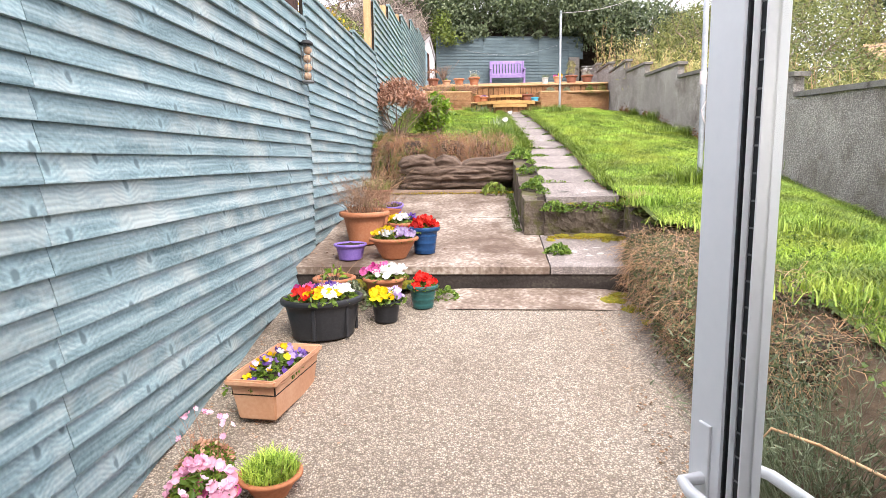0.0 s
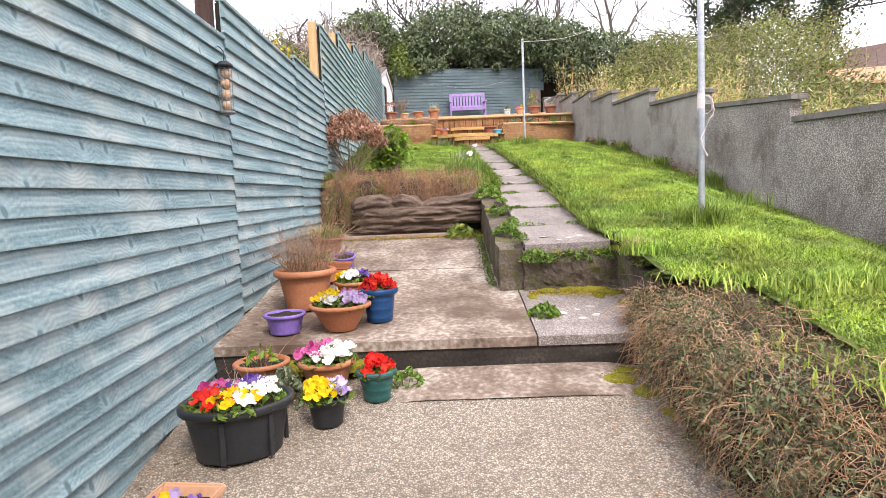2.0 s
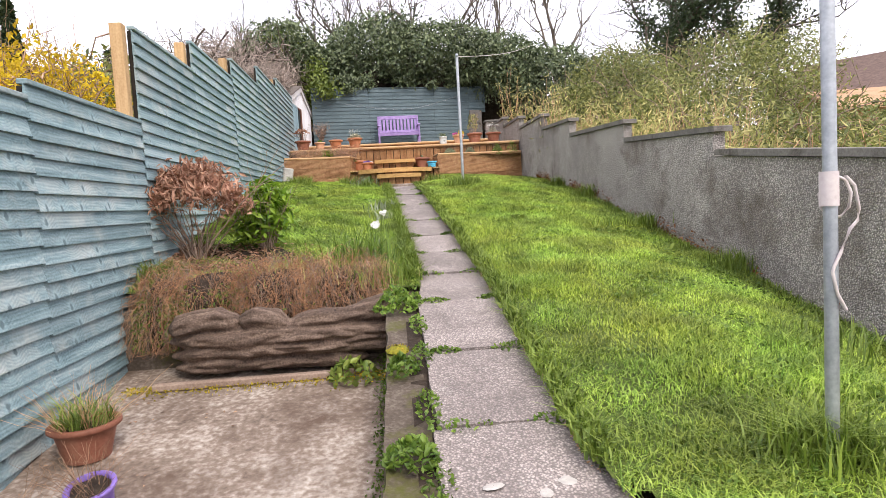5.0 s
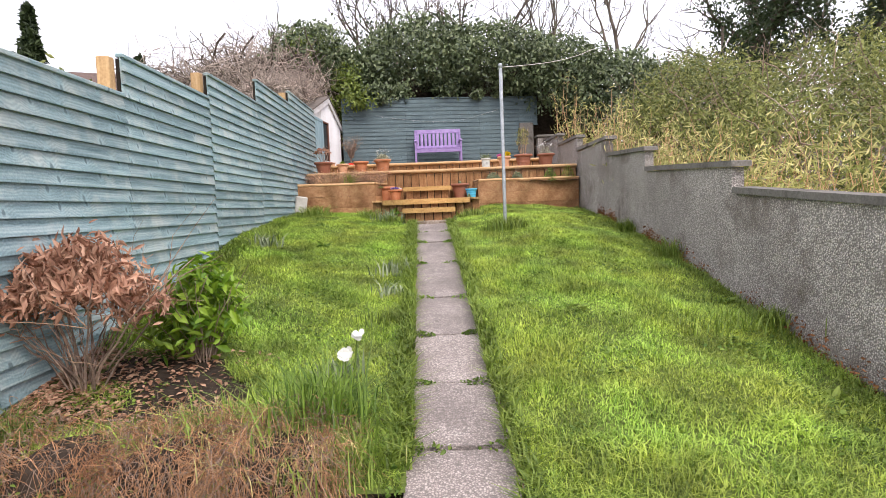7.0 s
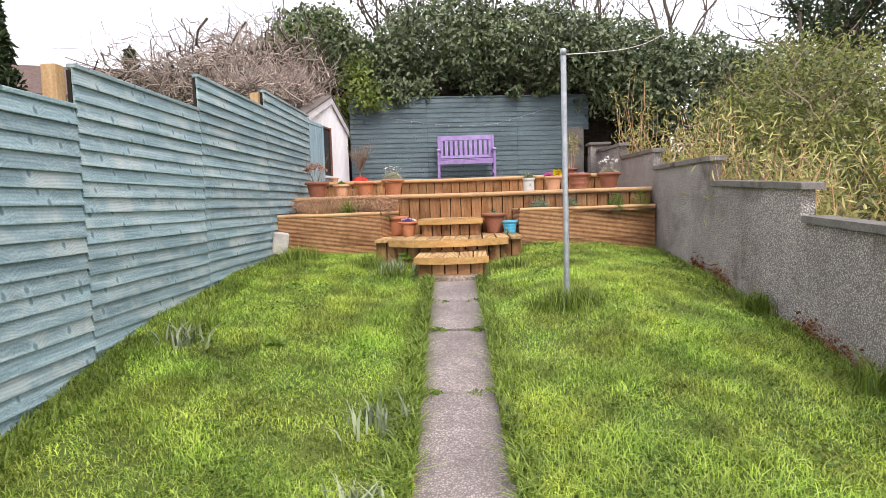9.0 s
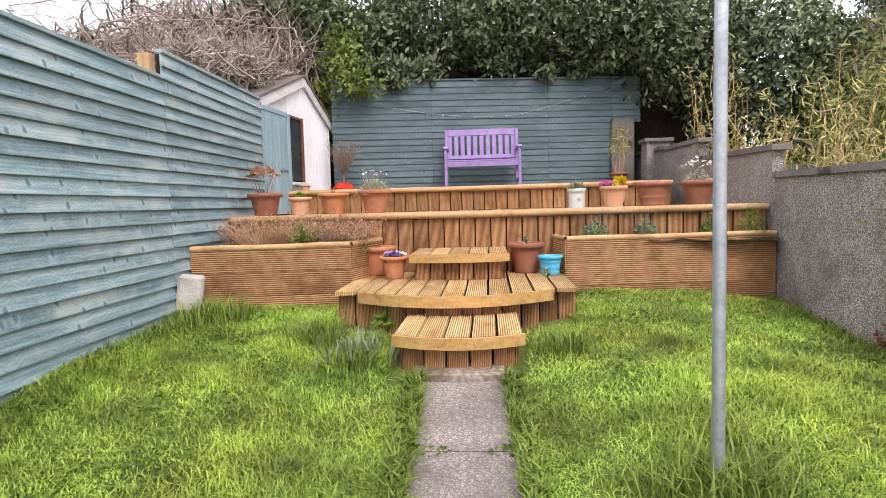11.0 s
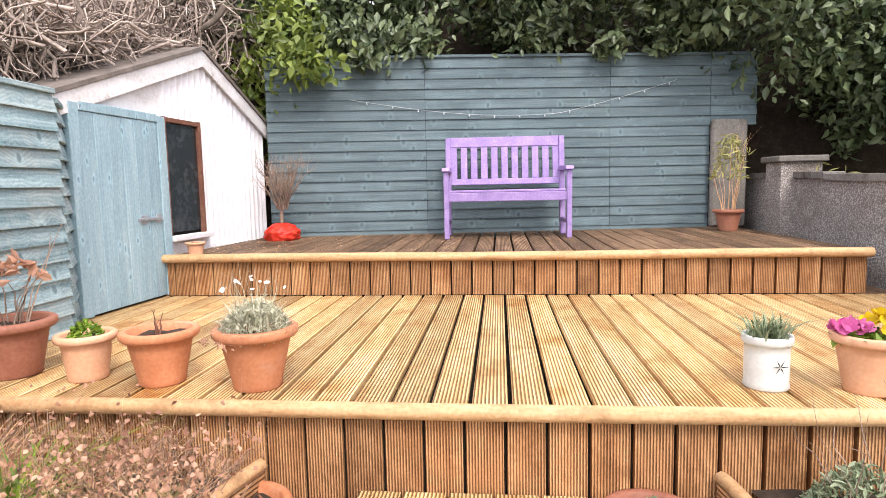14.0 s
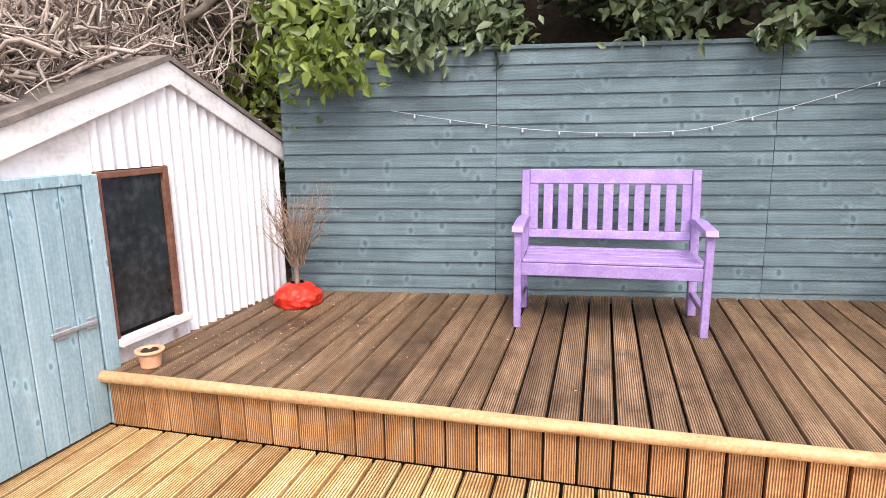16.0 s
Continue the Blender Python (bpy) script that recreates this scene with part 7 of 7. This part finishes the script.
# undergrowth beyond the roughcast wall
bam = thing("bamboo_thicket", pose(0, 0, 0), "thicket of pale yellow-green bamboo beyond the wall", "bamboo")
n = 420
by = rng.uniform(7.5, 21.0, n)
bx = 4.05 + rng.uniform(0, 1, n) ** 1.8 * 2.4
bz = np.array([bank(min(v, 19)) + 0.1 for v in by])
hh = rng.uniform(0.7, 1.5, n) + 0.45 * np.maximum(0, bx - 4.8) + 0.05 * (by - 7)
clump = 0.5 + 0.5 * np.sin(by * 2.7 + 1.5 * np.sin(bx * 2.1))
hh *= np.where(by < 12.5, 0.50, 0.58) * (0.65 + 0.55 * clump)
t = np.linspace(0, 1, 6)
lean = rng.normal(size=(n, 2)) * 0.22
line = np.stack([bx[:, None] + lean[:, :1] * hh[:, None] * t ** 2, by[:, None] + lean[:, 1:] * hh[:, None] * t ** 2, bz[:, None] + hh[:, None] * t], 2)
part("cane_growth", tubes(line, 0.009 * (1 - 0.6 * t)[None, :] * np.ones((n, 1)), 4), M["straw"], bam)
k = rng.choice(n, 9500, p=(0.1 + clump) / (0.1 + clump).sum())
s = rng.uniform(0.3, 1.02, 9500)
pos = np.stack([bx[k] + lean[k, 0] * hh[k] * s ** 2, by[k] + lean[k, 1] * hh[k] * s ** 2, bz[k] + hh[k] * s], 1) + rng.normal(size=(9500, 3)) * 0.09
part("leafage", leaf_cloud(pos, 0.105, 0.16, None, 0.8), M["bamboo"], bam)
for cx, cy, top in ((4.15, 19.6, 1.5), (4.3, 17.4, 1.35), (4.2, 15.2, 1.1), (4.25, 12.4, 1.0), (4.3, 10.3, 1.0)):
    g = thing("bamboo_clump", pose(cx, cy, bank(cy) - 0.2), "clump of pale yellow bamboo canes behind the wall", "bamboo", "bamboo clumps")
    line, rad = stems(34, (0, 0, 0), 0.32, top + 0.55, 0.16, 0.007, wob=0.025)
    part("cane_growth", tubes(line, rad, 4), M["straw"], g)
    q = line[:, 3:, :].reshape(-1, 3)
    q = np.repeat(q, 6, axis=0) + rng.normal(size=(len(q) * 6, 3)) * 0.07
    part("leafage", leaf_cloud(q, 0.095, 0.16, None, 0.7), M["bamboo"], g)
pr = thing("privet_hedge", pose(0, 0, 0), "overgrown olive green privet beyond the wall", "hedge")
PB = ((5.4, 18.0, 3.95, 0.95, 2.2, 1.15), (6.0, 14.6, 3.35, 1.1, 2.4, 1.05), (6.4, 11.6, 2.6, 1.1, 1.8, 0.75), (6.4, 18.6, 4.6, 1.5, 2.2, 1.3), (7.4, 15.6, 4.1, 1.5, 2.4, 1.2), (7.9, 13.0, 2.9, 1.3, 1.6, 0.8), (8.8, 17.6, 4.6, 2.0, 2.8, 1.4), (7.4, 20.6, 5.1, 1.9, 1.6, 1.3))
q, d = shell(46000, PB, 0.5, -0.5)
part("leafage", leaf_cloud(q, 0.085, 0.35, d * 0.4, 0.2), M["privet"], pr)
line, rad = tangle(500, PB, 0.012, 7, 1.5, 0.0, 0.8)
part("branchwork", tubes(line, rad, 4), M["twig_grey"], pr)


def bare_tree(x, y, z, h, seed, label, ivy=0, spread=0.55):
    """A leafless tree: a tapered trunk forking four times, with ivy on its lower limbs."""
    r = np.random.default_rng(seed)
    tr = thing("bare_tree", pose(x, y, z), label, "tree", "bare trees")
    lines, rads, ivy_pts = [], [], []

    def grow(p, d, ln, rad, depth):
        pts = [p]
        q, dd = p.copy(), d.copy()
        for _ in range(5):
            dd = unit(dd + r.normal(size=3) * 0.13 + np.array([0, 0, 0.05]))
            q = q + dd * ln / 5
            pts.append(q)
        lines.append(pts)
        rads.append(rad * np.linspace(1, 0.62, 6))
        if ivy and depth < 3:
            ivy_pts.extend([a + r.normal(size=3) * (0.24 + rad * 1.2) for a in pts for _ in range(int(ivy / (depth + 1)))])
        if depth < 5:
            for _ in range(3 if depth < 2 else r.integers(2, 4)):
                nd = unit(dd + r.normal(size=3) * spread + np.array([0, 0, 0.12]))
                start = pts[-1] if r.random() < 0.6 else pts[r.integers(2, 5)]
                grow(start, nd, ln * r.uniform(0.6, 0.82), rad * 0.58, depth + 1)

    grow(np.zeros(3), np.array([0, 0, 1.0]), h * 0.34, h * 0.0165, 0)
    lines, rads = np.array(lines), np.maximum(np.array(rads), 0.006)
    trunk = part("trunk", tubes(lines[:1], rads[:1], 8), M["bark"], tr)
    part("branchwork", tubes(lines[1:], rads[1:], 4), M["bark"], tr)
    if ivy:
        part("ivy", leaf_cloud(np.array(ivy_pts), 0.16, 0.6, None, 0.8), M["conifer"], tr)
    return tr


bare_tree(12.6, 31, 5.0, 12.5, 3, "tall bare tree with ivy-clad trunk beyond the hedge", 190, 0.42)
bare_tree(18.6, 31, 4.0, 13.0, 5, "tall bare tree with ivy-clad trunk beyond the hedge", 210, 0.45)
bare_tree(4.5, 36, 5.5, 10.5, 8, "slender bare tree beyond the hedge", 0, 0.45)
bare_tree(6.8, 37, 5.5, 10.0, 9, "slender bare tree beyond the hedge", 0, 0.45)
bare_tree(-1.0, 33, 5.0, 9.5, 11, "slender bare tree beyond the hedge", 12, 0.5)
bare_tree(1.2, 35, 5.5, 10.0, 14, "slender bare tree beyond the hedge", 10, 0.5)
bare_tree(8.6, 33, 5.5, 10.5, 21, "slender bare tree beyond the hedge", 0, 0.5)
bare_tree(3.0, 32, 5.5, 9.0, 23, "slender bare tree beyond the hedge", 14, 0.55)
bare_tree(-0.2, 30, 5.0, 8.5, 25, "slender bare tree beyond the hedge", 22, 0.6)
bare_tree(-5.5, 29, 4.5, 7.5, 27, "slender bare tree beyond the hedge", 0, 0.6)
bare_tree(15.2, 33, 5.0, 12.0, 29, "bare tree with ivy on its limbs beyond the hedge", 120, 0.5)
bare_tree(-3.6, 27, 4.5, 6.5, 17, "slender bare tree beyond the hedge", 0, 0.6)

# forsythia, conifers and roofs beyond the side fence
fo = thing("forsythia", pose(0, 0, 0), "bright yellow forsythia in flower beyond the fence", "shrub")
FB = ((-2.7, 10.2, 3.45, 0.8, 1.1, 0.75), (-2.5, 9.3, 3.15, 0.5, 0.6, 0.55), (-3.2, 11.2, 3.6, 0.7, 0.8, 0.7))
line, rad = tangle(260, FB, 0.008, 7, 1.1, 0.0, 1.2)
part("branchwork", tubes(line, rad, 4), M["twig"], fo)
q, d = shell(5200, FB, 0.5, -0.3)
part("blossom", leaf_cloud(q, 0.055, 0.5, None, 0), M["forsythia"], fo)
q, d = shell(1500, ((-2.6, 11.6, 3.7, 0.7, 0.9, 0.7),), 0.5, -0.3)
part("leafage", leaf_cloud(q, 0.08, 0.4, None, 0), M["privet"], fo)


def conifer(x, y, z, h, r, label):
    c = thing("conifer", pose(x, y, z), label, "tree", "conifers")
    part("trunk", tubes(np.array([[[0, 0, 0], [0, 0, h * 0.5], [0, 0, h * 0.97]]]), np.array([[h * 0.02, h * 0.013, 0.01]]), 6), M["bark"], c)
    n = 3200
    s = rng.uniform(0.1, 1, n)
    a = rng.uniform(0, 2 * np.pi, n)
    rr = r * (1 - s) ** 0.8 * (0.7 + 0.3 * np.sin(s * 46 + a * 2)) * rng.uniform(0.5, 1.05, n) + 0.04
    part("needle_foliage", leaf_cloud(np.stack([rr * np.cos(a), rr * np.sin(a), h * s - 0.2 * rr], 1), 0.30, 0.3, None, 0.6), M["conifer"], c)


conifer(-10.3, 23.0, 2.0, 7.0, 1.3, "dark green conifer beyond the fence")
conifer(-9.0, 26.5, 2.5, 5.9, 1.3, "dark green conifer beyond the fence")
conifer(-9.4, 18.5, 1.5, 4.9, 0.9, "dark green conifer beyond the fence")


def far_house(m, w, d, h, ridge, wall, label):
    b = thing("house", m, label, "house")
    part("wall", block(-w / 2, w / 2, -d / 2, d / 2, -3.0, h), wall, b)
    for s in (-1, 1):
        part("roof", prism([(0, h + ridge), (s * (d / 2 + 0.35), h - 0.05), (s * (d / 2 + 0.35), h + 0.05), (0, h + ridge + 0.12)], -w / 2 - 0.3, w / 2 + 0.3, "x"), M["roof_tile"], b)
    for s in (-w / 2, w / 2 - 0.02):
        part("gable", prism([(-d / 2, h), (d / 2, h), (0, h + ridge)], s, s + 0.02, "x"), wall, b)
    for k in range(3):
        x = -w / 2 + (k + 0.5) * w / 3
        part("window", block(x - 0.5, x + 0.5, -d / 2 - 0.03, -d / 2 + 0.02, h - 1.5, h - 0.4), M["dark_glass"], b)
    return b


far_house(pose(-16, 36, 5.1, 0, 0, 24), 9, 7, 3.2, 1.8, M["render_wall"], "distant house with a brown tiled roof")
far_house(pose(22.5, 25.0, 3.0, 0, 0, -52), 11, 8, 2.4, 2.0, M["roughcast"], "neighbouring house with a mossy brown tiled roof")
cab = thing("wooden_shed", pose(10.4, 14.9, 1.65, 0, 0, -14), "small orange-brown timber garden cabin beyond the wall", "shed")
part("wall", block(-1.3, 1.3, -1.0, 1.0, -1.0, 2.0), M["cedar"], cab)
for k in range(17):
    part("cladding_board", block(-1.32, 1.32, -1.022, -1.002, -0.2 + k * 0.13, -0.2 + k * 0.13 + 0.122), M["cedar"], cab)
    part("cladding_board", block(-1.322, -1.302, -1.0, 1.0, -0.2 + k * 0.13, -0.2 + k * 0.13 + 0.122), M["cedar"], cab)
for s in (-1, 1):
    part("roof", prism([(0, 2.42), (s * 1.2, 1.98), (s * 1.2, 2.04), (0, 2.5)], -1.45, 1.45, "x"), M["cedar"], cab)
part("window", block(-1.36, -1.323, -0.35, 0.35, 1.0, 1.65), M["dark_glass"], cab)

# dry grass and moss where the lawn overhangs the gravel's end
tuft(1.68, 5.15, lawn_z(1.7, 5.15) - 0.02, 900, 0.10, 0.075, "straw-coloured grass overhanging the step", "grass", 0.008)
tuft(1.70, 5.5, lawn_z(1.7, 5.5) - 0.02, 800, 0.09, 0.07, "grass overhanging the step", "grass", 0.008)
tuft(2.15, 4.4, lawn_z(2.15, 4.4) - 0.01, 1500, 0.22, 0.07, "pale rough grass behind the heather", "grass", 0.008)
tuft(2.2, 3.2, lawn_z(2.2, 3.2) - 0.01, 1500, 0.24, 0.07, "pale rough grass behind the heather", "grass", 0.008)

# clover and small weeds through the lawn, litter along the fence
def lawn_weeds(n, x0, x1, y0, y1, size, mat, label):
    x, y = scatter(n, x0, x1, y0, y1)
    clump = np.sin(x * 4.7 + 2 * np.sin(y * 2.9)) * np.cos(y * 3.9 + 1.7 * x) > 0.15
    away = (np.abs(x - px(y)) > 0.30) | (y < 5.7)
    step = ~((y > 15.0) & (x > -0.15) & (x < 1.75))
    x, y = x[clump & away & step], y[clump & away & step]
    z = np.array([lawn_z(float(a), float(b)) + 0.022 for a, b in zip(x, y)])
    o = part("clover", leaf_cloud(np.stack([x, y, z + rng.uniform(-0.01, 0.012, len(z))], 1), size, 0.8, np.array([0, 0, 1.6]), 0), M[mat])
    tagged(o, label, "weed", kind="stuff")


lawn_weeds(16000, 1.7, 3.68, 1.0, 16.8, 0.026, "herb", "small clover leaves spread through the lawn")
lawn_weeds(9000, -1.35, 0.9, 9.2, 16.4, 0.026, "herb", "small clover leaves spread through the lawn")


def litter(n, x0, x1, y0, y1, zf, label, size=0.022, mat="rust_leaf"):
    x, y = scatter(n, x0, x1, y0, y1)
    x = x0 + (x - x0) * rng.uniform(0, 1, n)
    z = np.array([zf(float(a), float(b)) for a, b in zip(x, y)])
    o = part("leaf_litter", leaf_cloud(np.stack([x, y, z + 0.006], 1), size, 0.6, np.array([0, 0, 2.5]), 0), M[mat])
    tagged(o, label, "leaf litter", kind="stuff")


litter(420, -1.15, -0.2, 0.6, 4.6, lambda x, y: gravel_z(y), "dark leaf litter along the fence on the gravel", 0.018, "twig")
litter(260, 1.05, 1.45, 1.2, 4.4, lambda x, y: gravel_z(y), "dry leaf litter under the heather", 0.02, "twig")
litter(160, -1.2, 0.2, 4.8, 8.0, lambda x, y: patio_z(y), "leaf litter on the patio by the fence", 0.02, "twig")
litter(170, -1.6, 0.0, 19.7, 21.2, lambda x, y: Z2, "pale dry litter on the deck by the shed", 0.016, "straw")
litter(60, -1.4, 3.6, 19.8, 21.4, lambda x, y: Z2, "pale dry litter on the deck", 0.016, "straw")

for k, y in enumerate(JOINTS[1:]):
    for sgn in (-1, 1):
        n = 60 + 40 * (k % 3)
        r = 0.07 + 0.02 * ((k + sgn) % 3)
        q = mound(n, r, 0.035, 0.0, 1.5, 0.6) + np.array([path_x(y) + sgn * 0.21, y, bank(y) - 0.004])
        o = part("joint_weed", leaf_cloud(q, 0.026, 0.6), M["herb"])
        tagged(o, "small weeds in the joint between path slabs", "weed", kind="stuff")

for y in (6.0, 6.6, 7.2, 7.7, 8.2, 8.6):
    q = mound(150, 0.10, 0.06, 0.0, 0.7, 2.6) + np.array([0.86, y, bank(y) - 0.03])
    o = part("edge_weed", leaf_cloud(q, 0.028, 0.55), M["herb"])
    tagged(o, "weeds and moss between path and low wall", "weed", kind="stuff")
# weeds and dry grass hanging where the lawn breaks off beside the step
for k in range(7):
    y = 4.72 + 0.15 * k
    q = mound(130, 0.075, 0.05, 0.0, 0.9, 1.6) + np.array([1.59 + 0.015 * (k % 3), y, lawn_z(1.65, y) - 0.05 - 0.05 * (k % 2)])
    o = part("edge_weed", leaf_cloud(q, 0.028, 0.5), M["herb" if k % 3 else "privet"])
    tagged(o, "weeds and moss on the broken lawn edge", "weed", kind="stuff")
tuft(1.60, 5.22, lawn_z(1.62, 5.22) - 0.05, 260, 0.05, 0.13, "pale straggling grass hanging over the broken lawn edge", "bamboo", 0.005)
for x in (0.95, 1.12, 1.3, 1.48):
    q = mound(170, 0.09, 0.03, 0.0, 1.2, 0.5) + np.array([x, 5.665, bank(5.66) - 0.10 - 0.03 * math.sin(x * 20)])
    o = part("edge_weed", leaf_cloud(q, 0.024, 0.55), M["herb"])
    tagged(o, "weeds rooted in the old step's face", "weed", kind="stuff")
tuft(0.55, 8.62, lawn_z(0.55, 8.62) - 0.02, 500, 0.13, 0.16, "rough grass above the low wall", "grass_dark", 0.009)
tuft(-1.15, 8.75, lawn_z(-1.1, 8.75) - 0.02, 400, 0.10, 0.16, "rough grass above the low wall", "grass_dark", 0.009)

# strappy bulb leaves, broad-leaved weeds and creeping edge weeds in the lawn
for x, y, n, r, h in ((0.60, 12.0, 60, 0.09, 0.15), (0.58, 11.3, 40, 0.07, 0.13), (0.18, 15.45, 90, 0.10, 0.19), (-1.02, 12.9, 50, 0.09, 0.15), (0.45, 9.6, 50, 0.08, 0.16)):
    tuft(x, y, lawn_z(x, y) - 0.01, n, r, h, "grey-green strappy bulb leaves in the lawn", "sage", 0.016)
for k, (x, y) in enumerate(((3.3, 9.2), (3.45, 10.9), (3.2, 6.6), (-0.7, 14.6), (2.9, 5.2), (-0.35, 13.0), (2.1, 10.4))):
    weeds(x, y, lawn_z(x, y) + 0.01, 16, 0.085, 0.04, 0.085, "herb" if k % 2 else "grass_dark", "flat rosette of broad weed leaves in the lawn", 0.42)


def edge_growth(pts, size, mat, label, name="edge_weed"):
    o = part(name, leaf_cloud(pts, size, 0.55), M[mat])
    return tagged(o, label, "weed", kind="stuff")


for sgn in (-1, 1):
    n = 5200
    y = rng.uniform(8.7 if sgn < 0 else 5.9, 15.1, n)
    keep = np.sin(y * 5.3 + sgn) + 0.8 * np.sin(y * 13.0 + 2 * sgn) + rng.normal(size=n) * 0.7 > -0.4
    y = y[keep]
    x = px(y) + sgn * (0.285 + np.abs(rng.normal(size=len(y))) * 0.045 - 0.02)
    z = np.array([bank(float(v)) for v in y]) + rng.uniform(0.0, 0.03, len(y))
    edge_growth(np.stack([x, y, z], 1), 0.022, "herb", "small creeping weeds along the path's edge")
    edge_growth(np.stack([x[::3] - sgn * 0.03, y[::3] + 0.02, z[::3] * 1.0 - 0.005], 1), 0.020, "straw", "dry leaf bits along the path's edge")
n = 2600
y = 7.5 + 8.3 * rng.uniform(0, 1, n) ** 0.6
keep = np.sin(y * 2.1) + 0.6 * np.sin(y * 7.7) + rng.normal(size=n) * 0.5 > 0.0
y = y[keep]
z = np.array([lawn_z(3.64, float(v)) for v in y]) + np.abs(rng.normal(size=len(y))) * 0.07
edge_growth(np.stack([np.full(len(y), WALL_X - 0.006) - rng.uniform(0, 0.03, len(y)), y, z], 1), 0.030, "rust_moss", "rusty brown moss along the roughcast wall's foot", "moss_fringe")
n = 900
y = rng.uniform(5.75, 8.3, n)
edge_growth(np.stack([0.635 - np.abs(rng.normal(size=n)) * 0.035, y, np.array([patio_z(float(v)) for v in y]) + rng.uniform(0, 0.025, n)], 1), 0.020, "herb", "moss and seedlings at the low wall's foot")
n = 1500
x = rng.uniform(-1.15, 0.7, n)
edge_growth(np.stack([x, 8.0 - np.abs(rng.normal(size=n)) * 0.10, np.full(n, patio_z(7.95)) + rng.uniform(0, 0.02, n)], 1), 0.020, "moss_leaf", "moss and litter before the carved log", "moss_fringe")
n = 1400
a = rng.uniform(0, 1, n)
edge_growth(np.stack([0.86 + 0.70 * a, 5.60 - np.abs(rng.normal(size=n)) * (0.05 + 0.10 * a), np.full(n, patio_z(5.55)) + rng.uniform(0, 0.012, n)], 1), 0.014, "moss_leaf", "golden moss spread over the corner slab", "moss_fringe")
litter(900, -1.3, -0.05, 8.95, 9.95, lambda x, y: lawn_z(x, y) + 0.02, "brown leaf litter and bark on the bare earth", 0.04, "rust_leaf")
litter(700, -1.3, 0.0, 8.95, 9.95, lambda x, y: lawn_z(x, y) + 0.02, "dark bark bits on the bare earth", 0.035, "twig")
tuft(-0.1, 9.0, lawn_z(-0.1, 9.0), 500, 0.22, 0.10, "dry straw-coloured grass before the shrubs", "bamboo", 0.006)
tuft(0.35, 8.8, lawn_z(0.35, 8.8), 600, 0.16, 0.14, "dry straw-coloured grass before the shrubs", "bamboo", 0.006)
